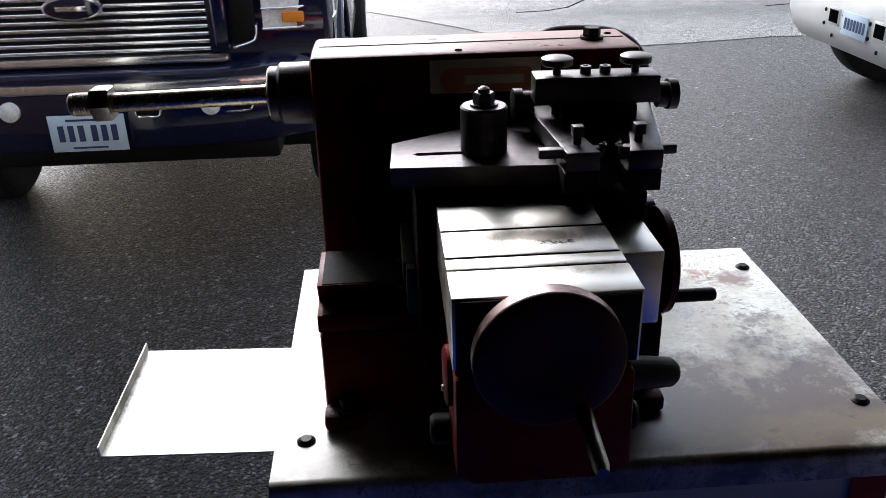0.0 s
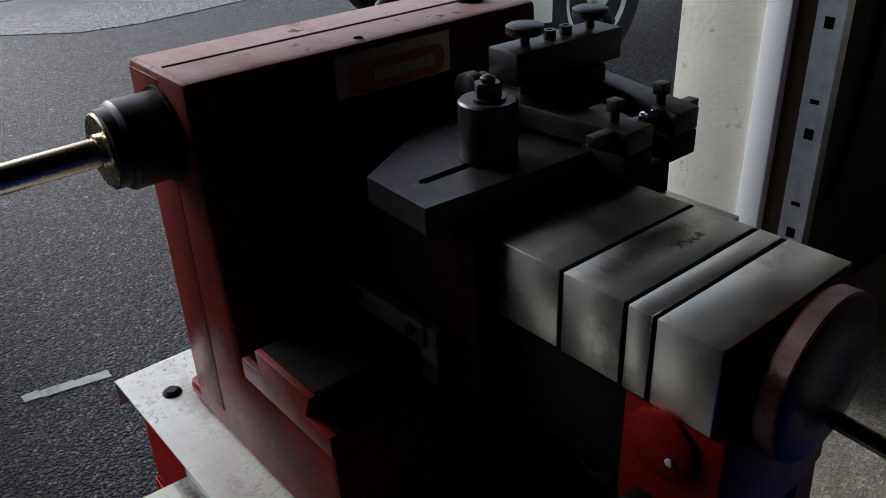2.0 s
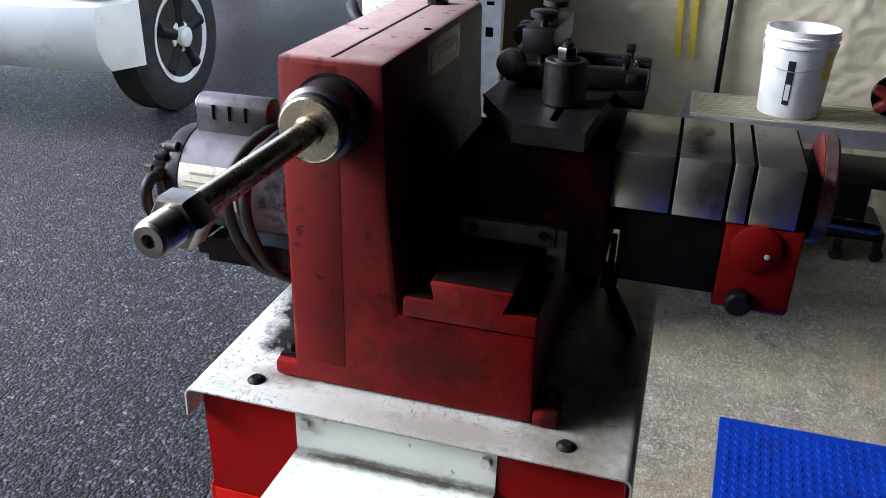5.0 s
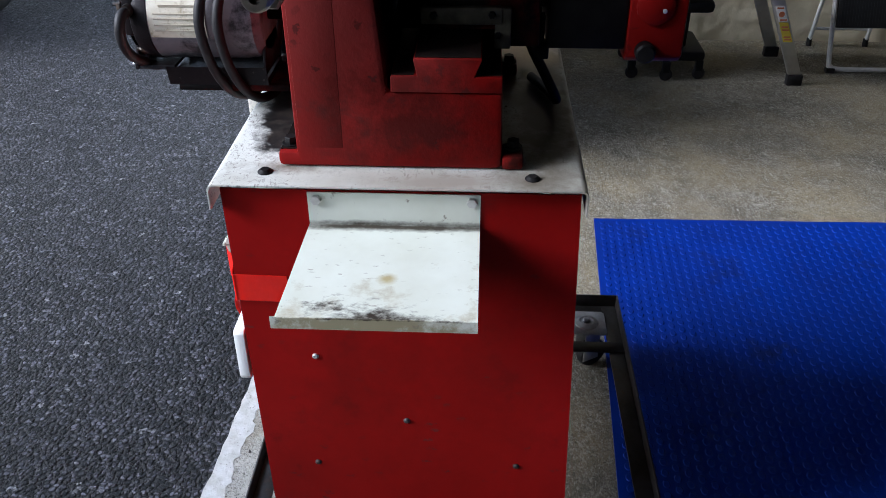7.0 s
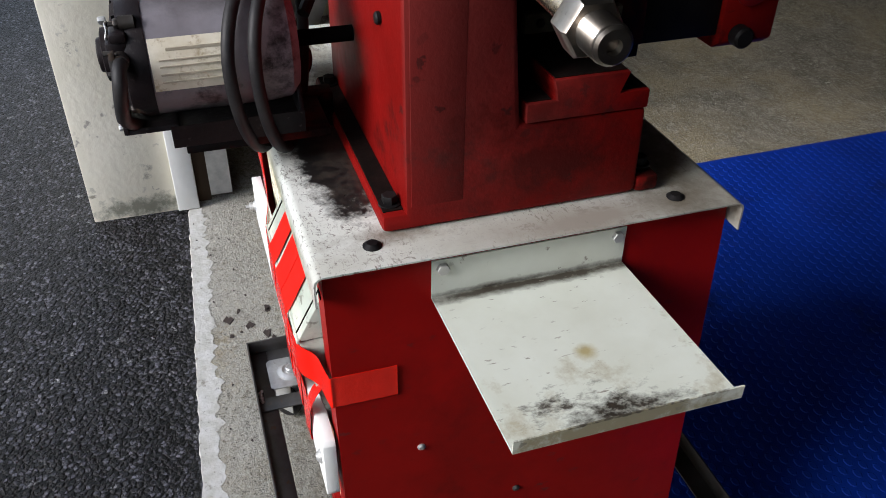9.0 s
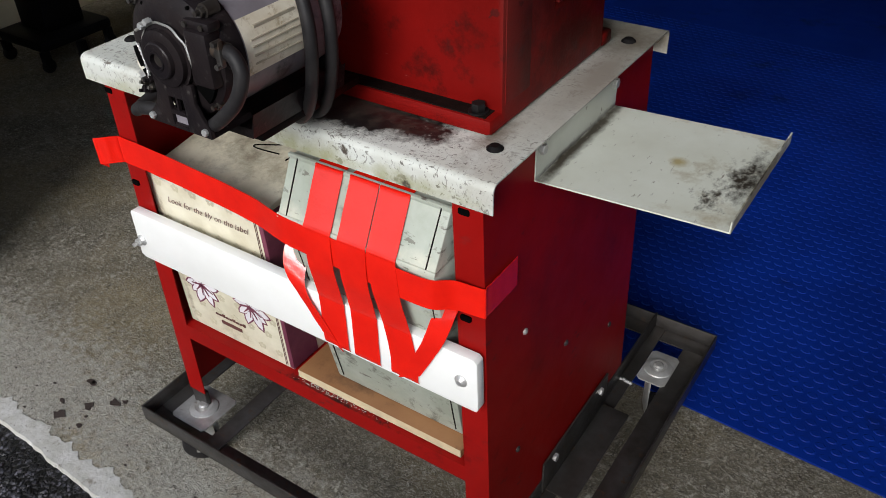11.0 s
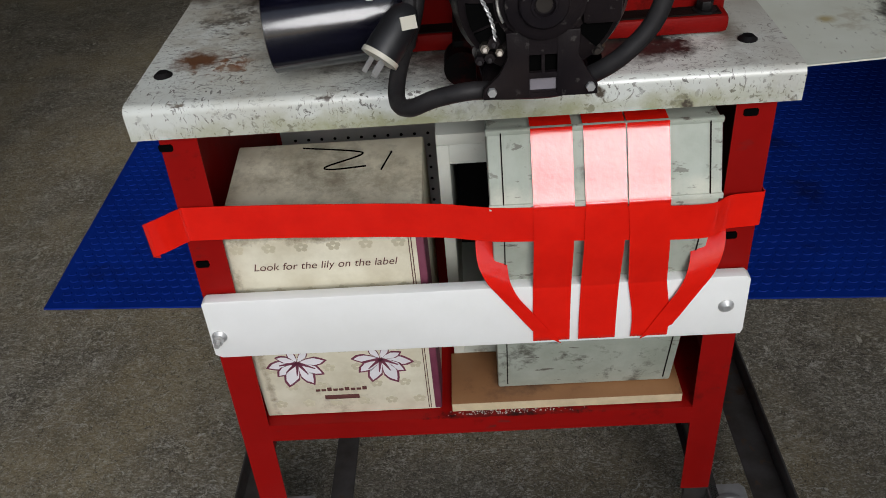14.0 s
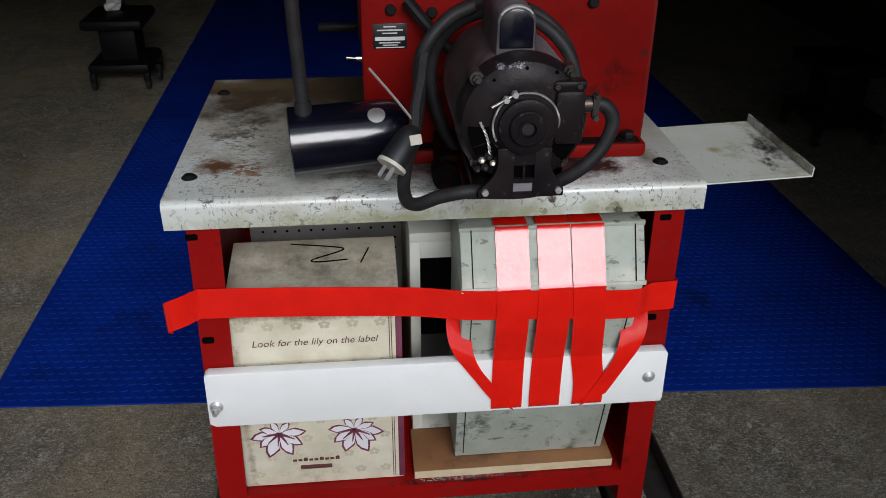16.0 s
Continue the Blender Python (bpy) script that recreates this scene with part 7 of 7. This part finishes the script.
def pickup():
    cx, yf = -1.49, 2.30
    st = thing("pickup_truck", (cx, yf + 2.5, -0.014), "dark blue pickup truck with a chrome grille facing the garage", "pickup truck")
    w = 1.0
    # body: hood, fenders, cab and bed as one shell
    bm = B()
    side = [(yf + 0.30, 0.62), (yf + 0.16, 0.90), (yf + 0.15, 1.06), (yf + 0.17, 1.32), (yf + 0.30, 1.40), (yf + 1.45, 1.50), (yf + 2.15, 1.98), (yf + 3.6, 2.0), (yf + 3.75, 1.45), (yf + 5.7, 1.45), (yf + 5.72, 0.65), (yf + 1.65, 0.55), (yf + 1.6, 0.78), (yf + 1.45, 0.98), (yf + 1.18, 1.05), (yf + 0.9, 0.98), (yf + 0.72, 0.78), (yf + 0.66, 0.58)]
    prism(bm, side, "x", cx - w, cx + w, 0.035)
    part("body", bm, M["truck_paint"], st, "glossy dark blue body")
    bm = B()
    box(bm, cx - w + 0.02, cx + w - 0.02, yf + 0.5, yf + 5.6, 0.42, 0.66)
    part("chassis", bm, M["plastic"], st)
    # bumper
    bm = B()
    n = 16
    out = []
    for k in range(n + 1):
        x = -1.0 + 2.0 * k / n
        out.append((cx + x * 1.0, yf + 0.20 * abs(x) ** 4))
    back = [(x, y + 0.14) for x, y in out[::-1]]
    prism(bm, out + back, "z", 0.595, 0.83, 0.008)
    bumper = part("bumper", bm, M["truck_paint"], st, "dark painted bumper")
    bm = B()
    prism(bm, [(x, y - 0.006) for x, y in out] + [(x, y + 0.12) for x, y in out[::-1]], "z", 0.832, 0.868, 0.004)
    part("bumper_strip", bm, M["silver_bar"], bumper, "bright bumper strip")
    # valance rising from the strip towards the lamps
    bm = B()
    rows = []
    for k in range(25):
        x = -1.0 + 2.0 * k / 24
        y = yf + 0.20 * abs(x) ** 4
        rise = min(1.0, max(0.0, (abs(x) - 0.55) / 0.2))
        top = 0.905 + 0.03 * rise + 0.07 * max(0.0, abs(x) - 0.7) / 0.3 * rise
        prof = [(y + 0.02, 0.866), (y + 0.018, 0.89 + 0.012 * rise), (y + 0.035, 0.9 + 0.016 * rise), (y + 0.12 + 0.02 * rise, top + 0.012), (y + 0.2, top + 0.016), (y + 0.2, 0.866)]
        rows.append([bm.verts.new((cx + x, py, pz)) for py, pz in prof])
    for a, c in zip(rows, rows[1:]):
        for i in range(6):
            bm.faces.new((a[i], a[(i + 1) % 6], c[(i + 1) % 6], c[i]))
    bm.faces.new(rows[0][::-1])
    bm.faces.new(rows[-1])
    part("valance", bm, M["truck_paint"], bumper, "glossy dark blue valance")
    bm = B()
    box(bm, cx - 0.75, cx + 0.75, yf + 0.08, yf + 0.3, 0.50, 0.592, 0.02)
    part("air_dam", bm, M["plastic"], bumper)
    for x0, x1 in ((-0.86, -0.62), (-0.58, -0.34), (0.19, 0.30), (0.35, 0.66)):
        yb = yf + 0.20 * max(abs(x0), abs(x1)) ** 4
        bm = B()
        box(bm, cx + x0, cx + x1, yb - 0.012, yb + 0.02, 0.735, 0.80, 0.008)
        o = part("bumper_opening", bm, M["plastic"], bumper, "black bumper opening")
        bm = B()
        tube(bm, [(cx + x0, yb - 0.014, 0.79), (cx + x0 + 0.01, yb - 0.014, 0.735), (cx + (x0 + x1) / 2, yb - 0.014, 0.731), (cx + x1 - 0.01, yb - 0.014, 0.735), (cx + x1, yb - 0.014, 0.79)], 0.005, 8)
        part("opening_trim", bm, M["silver_bar"], o)
    for x in (-0.3, 0.5):
        bm = B()
        turned(bm, (cx + x, yf - 0.0, 0.77), (cx + x, yf - 0.024, 0.77), [(0, 0.04), (0.8, 0.04), (1, 0.03)], 24)
        part("fog_lamp", bm, M["lens"], bumper)
    # number plate with bars for its characters
    bm = B()
    box(bm, cx - 0.152, cx + 0.152, yf - 0.034, yf - 0.028, 0.602, 0.754, 0.002)
    plate = part("number_plate", bm, M["plate_blue"], bumper, "pale blue number plate")
    bars = [(cx - 0.118 + 0.04 * k + (0.012 if k > 2 else 0), cx - 0.094 + 0.04 * k + (0.012 if k > 2 else 0), 0.645, 0.712) for k in range(6)]
    for xa, xb, za, zb in bars + [(cx - 0.08, cx + 0.06, 0.73, 0.738), (cx - 0.07, cx + 0.07, 0.615, 0.622)]:
        bm = B()
        box(bm, xa, xb, yf - 0.0365, yf - 0.033, za, zb)
        part("plate_bar", bm, M["plate_ink"], plate)
    # grille
    bm = B()
    box(bm, cx - 0.56, cx + 0.56, yf + 0.11, yf + 0.2, 0.93, 1.40, 0.03)
    grille = part("grille", bm, M["plastic"], st, "wide grille with bright horizontal bars")
    for z0, z1 in ((0.92, 0.957), (1.375, 1.41)):
        bm = B()
        box(bm, cx - 0.58, cx + 0.58, yf + 0.08, yf + 0.19, z0, z1, 0.012)
        part("grille_frame", bm, M["silver_bar"], grille)
    for x in (-0.55, 0.55):
        bm = B()
        box(bm, cx + x - 0.04, cx + x + 0.04, yf + 0.08, yf + 0.19, 0.96, 1.40, 0.015)
        part("grille_frame", bm, M["truck_paint"], grille)
    for k in range(13):
        z = 0.977 + 0.03 * k
        bm = B()
        cyl(bm, (cx - 0.51, yf + 0.1, z), (cx + 0.51, yf + 0.1, z), 0.0085, seg=12)
        part("grille_bar", bm, M["silver_bar"], grille)
    for mt, gx, gz, dy in (("silver_bar", 0.118, 0.048, 0.0), ("truck_paint", 0.106, 0.039, 0.006)):
        bm = B()
        prism(bm, [(cx + gx * math.cos(6.283185 * k / 36), 1.155 + gz * math.sin(6.283185 * k / 36)) for k in range(36)], "y", yf + 0.065 - dy, yf + 0.095, 0.004)
        part("badge", bm, M[mt], grille, "oval badge")
    bm = B()
    box(bm, cx - 0.06, cx + 0.06, yf + 0.055, yf + 0.06, 1.145, 1.165, 0.002)
    part("badge_bar", bm, M["silver_bar"], grille)
    # side vents and head lamps
    for s in (-1, 1):
        bm = B()
        prism(bm, [(cx + s * 0.595, 0.975), (cx + s * 0.69, 1.0), (cx + s * 0.70, 1.36), (cx + s * 0.595, 1.38)], "y", yf + 0.125, yf + 0.2, 0.012)
        part("vent", bm, M["plastic"], grille)
        bm = B()
        tube(bm, [(cx + s * 0.7, yf + 0.118, 1.06), (cx + s * 0.694, yf + 0.118, 1.01), (cx + s * 0.67, yf + 0.118, 0.99), (cx + s * 0.6, yf + 0.118, 0.97)], 0.006, 8)
        part("vent_trim", bm, M["silver_bar"], grille)
        bm = B()
        o = [(cx + s * 0.725, yf + 0.125), (cx + s * 0.88, yf + 0.155), (cx + s * 0.985, yf + 0.30), (cx + s * 1.006, yf + 0.48), (cx + s * 0.9, yf + 0.5), (cx + s * 0.725, yf + 0.4)]
        prism(bm, o, "z", 1.04, 1.36, 0.01)
        lamp = part("head_lamp", bm, M["lens"], st, "clear head lamp with an amber indicator")
        bm = B()
        box(bm, cx + s * 0.85 - 0.045, cx + s * 0.85 + 0.045, yf + 0.13, yf + 0.17, 1.062, 1.105, 0.008)
        part("indicator", bm, M["amber"], lamp, "amber indicator")
        bm = B()
        for z in (1.042, 1.122):
            tube(bm, [(x - s * 0.0, y - 0.006, z) for x, y in o[:4]], 0.006, 8)
        part("lamp_trim", bm, M["silver_bar"], lamp)
        bm = B()
        ring = [(cx + s * 1.004, yf + 1.18 + 0.47 * math.cos(radians(a)), 0.56 + 0.47 * math.sin(radians(a))) for a in range(0, 181, 12)]
        tube(bm, ring, 0.02, 8, n=2)
        part("wheel_arch", bm, M["truck_paint"], st)
        for y in (yf + 1.18, yf + 4.6):
            wheel_parts(st, (cx + s * 0.93, y, 0.386), "x", 0.40, 0.26, 0.22, "plain", s)


pickup()


def white_truck():
    st = thing("white_truck", (4.6, 4.1, -0.014), "white heavy flatbed truck with spoked wheels parked across the driveway", "truck")
    x0, ya, yb = 2.74, 2.84, 5.36
    out = [(x0 + 0.3, ya + 0.02), (x0 + 0.1, ya + 0.1), (x0, ya + 0.34), (x0, yb - 0.34), (x0 + 0.1, yb - 0.1), (x0 + 0.3, yb - 0.02)]
    rows = []
    bm = B()
    for z, push in ((0.40, 0.10), (0.47, 0.035), (0.56, 0.0), (0.70, 0.0), (0.78, 0.03), (0.80, 0.09)):
        rows.append([bm.verts.new((x + push, y, z)) for x, y in out] + [bm.verts.new((x0 + 0.42, yb - 0.02, z)), bm.verts.new((x0 + 0.42, ya + 0.02, z))])
    for a, b in zip(rows, rows[1:]):
        for k in range(8):
            bm.faces.new((a[k], a[(k + 1) % 8], b[(k + 1) % 8], b[k]))
    bm.faces.new(rows[0][::-1])
    bm.faces.new(rows[-1])
    bumper = part("bumper", bm, M["truck_white"], st, "dull white steel bumper with a turned-under lower edge")
    for y in (3.84, 4.4):
        bm = B()
        box(bm, x0 - 0.006, x0 + 0.02, y - 0.07, y + 0.07, 0.58, 0.69, 0.004)
        frame_part = part("tow_opening", bm, M["truck_white"], bumper)
        bm = B()
        box(bm, x0 - 0.0085, x0 - 0.002, y - 0.056, y + 0.056, 0.594, 0.676)
        part("recess", bm, M["hole"], frame_part, "dark tow opening")
        for u, z in ((-0.12, 0.66), (0.12, 0.66), (-0.12, 0.57), (0.12, 0.57), (0.03, 0.5)):
            bm = B()
            turned(bm, (x0 + (0.02 if z < 0.55 else 0.002), y + u, z), (x0 - 0.01 + (0.02 if z < 0.55 else 0.0), y + u, z), [(0, 0.014), (0.6, 0.013), (1, 0.006)], 12)
            part("bolt", bm, M["dark_paint"], bumper)
    bm = B()
    box(bm, x0 - 0.016, x0 - 0.009, 3.965, 4.27, 0.545, 0.695, 0.002)
    plate = part("number_plate", bm, M["plate_blue"], bumper, "pale blue number plate")
    for k in range(7):
        bm = B()
        box(bm, x0 - 0.0185, x0 - 0.015, 3.99 + 0.037 * k, 4.012 + 0.037 * k, 0.585, 0.655)
        part("plate_bar", bm, M["plate_ink"], plate)
    bm = B()
    prism(bm, [(x0 + 0.16, 0.82), (x0 + 0.14, 1.5), (x0 + 0.38, 2.4), (x0 + 1.9, 2.45), (x0 + 1.95, 0.82), (x0 + 1.5, 0.82), (x0 + 1.38, 1.1), (x0 + 0.5, 1.1), (x0 + 0.4, 0.82)], "y", ya + 0.06, yb - 0.06, 0.03)
    part("cab", bm, M["truck_white"], st, "dull white cab")
    bm = B()
    box(bm, x0 + 2.05, x0 + 7.5, ya, yb, 0.98, 1.12, 0.01)
    part("bed", bm, M["truck_white"], st)
    bm = B()
    for y in (ya + 0.6, yb - 0.8):
        box(bm, x0 + 0.3, x0 + 7.2, y, y + 0.2, 0.55, 0.8)
    part("frame", bm, M["plastic"], st)
    for y, s in ((ya + 0.2, -1), (yb - 0.2, 1)):
        for x in (x0 + 0.9, x0 + 5.6):
            wheel_parts(st, (x, y, 0.476), "y", 0.49, 0.26, 0.295, "spoke", s)


white_truck()
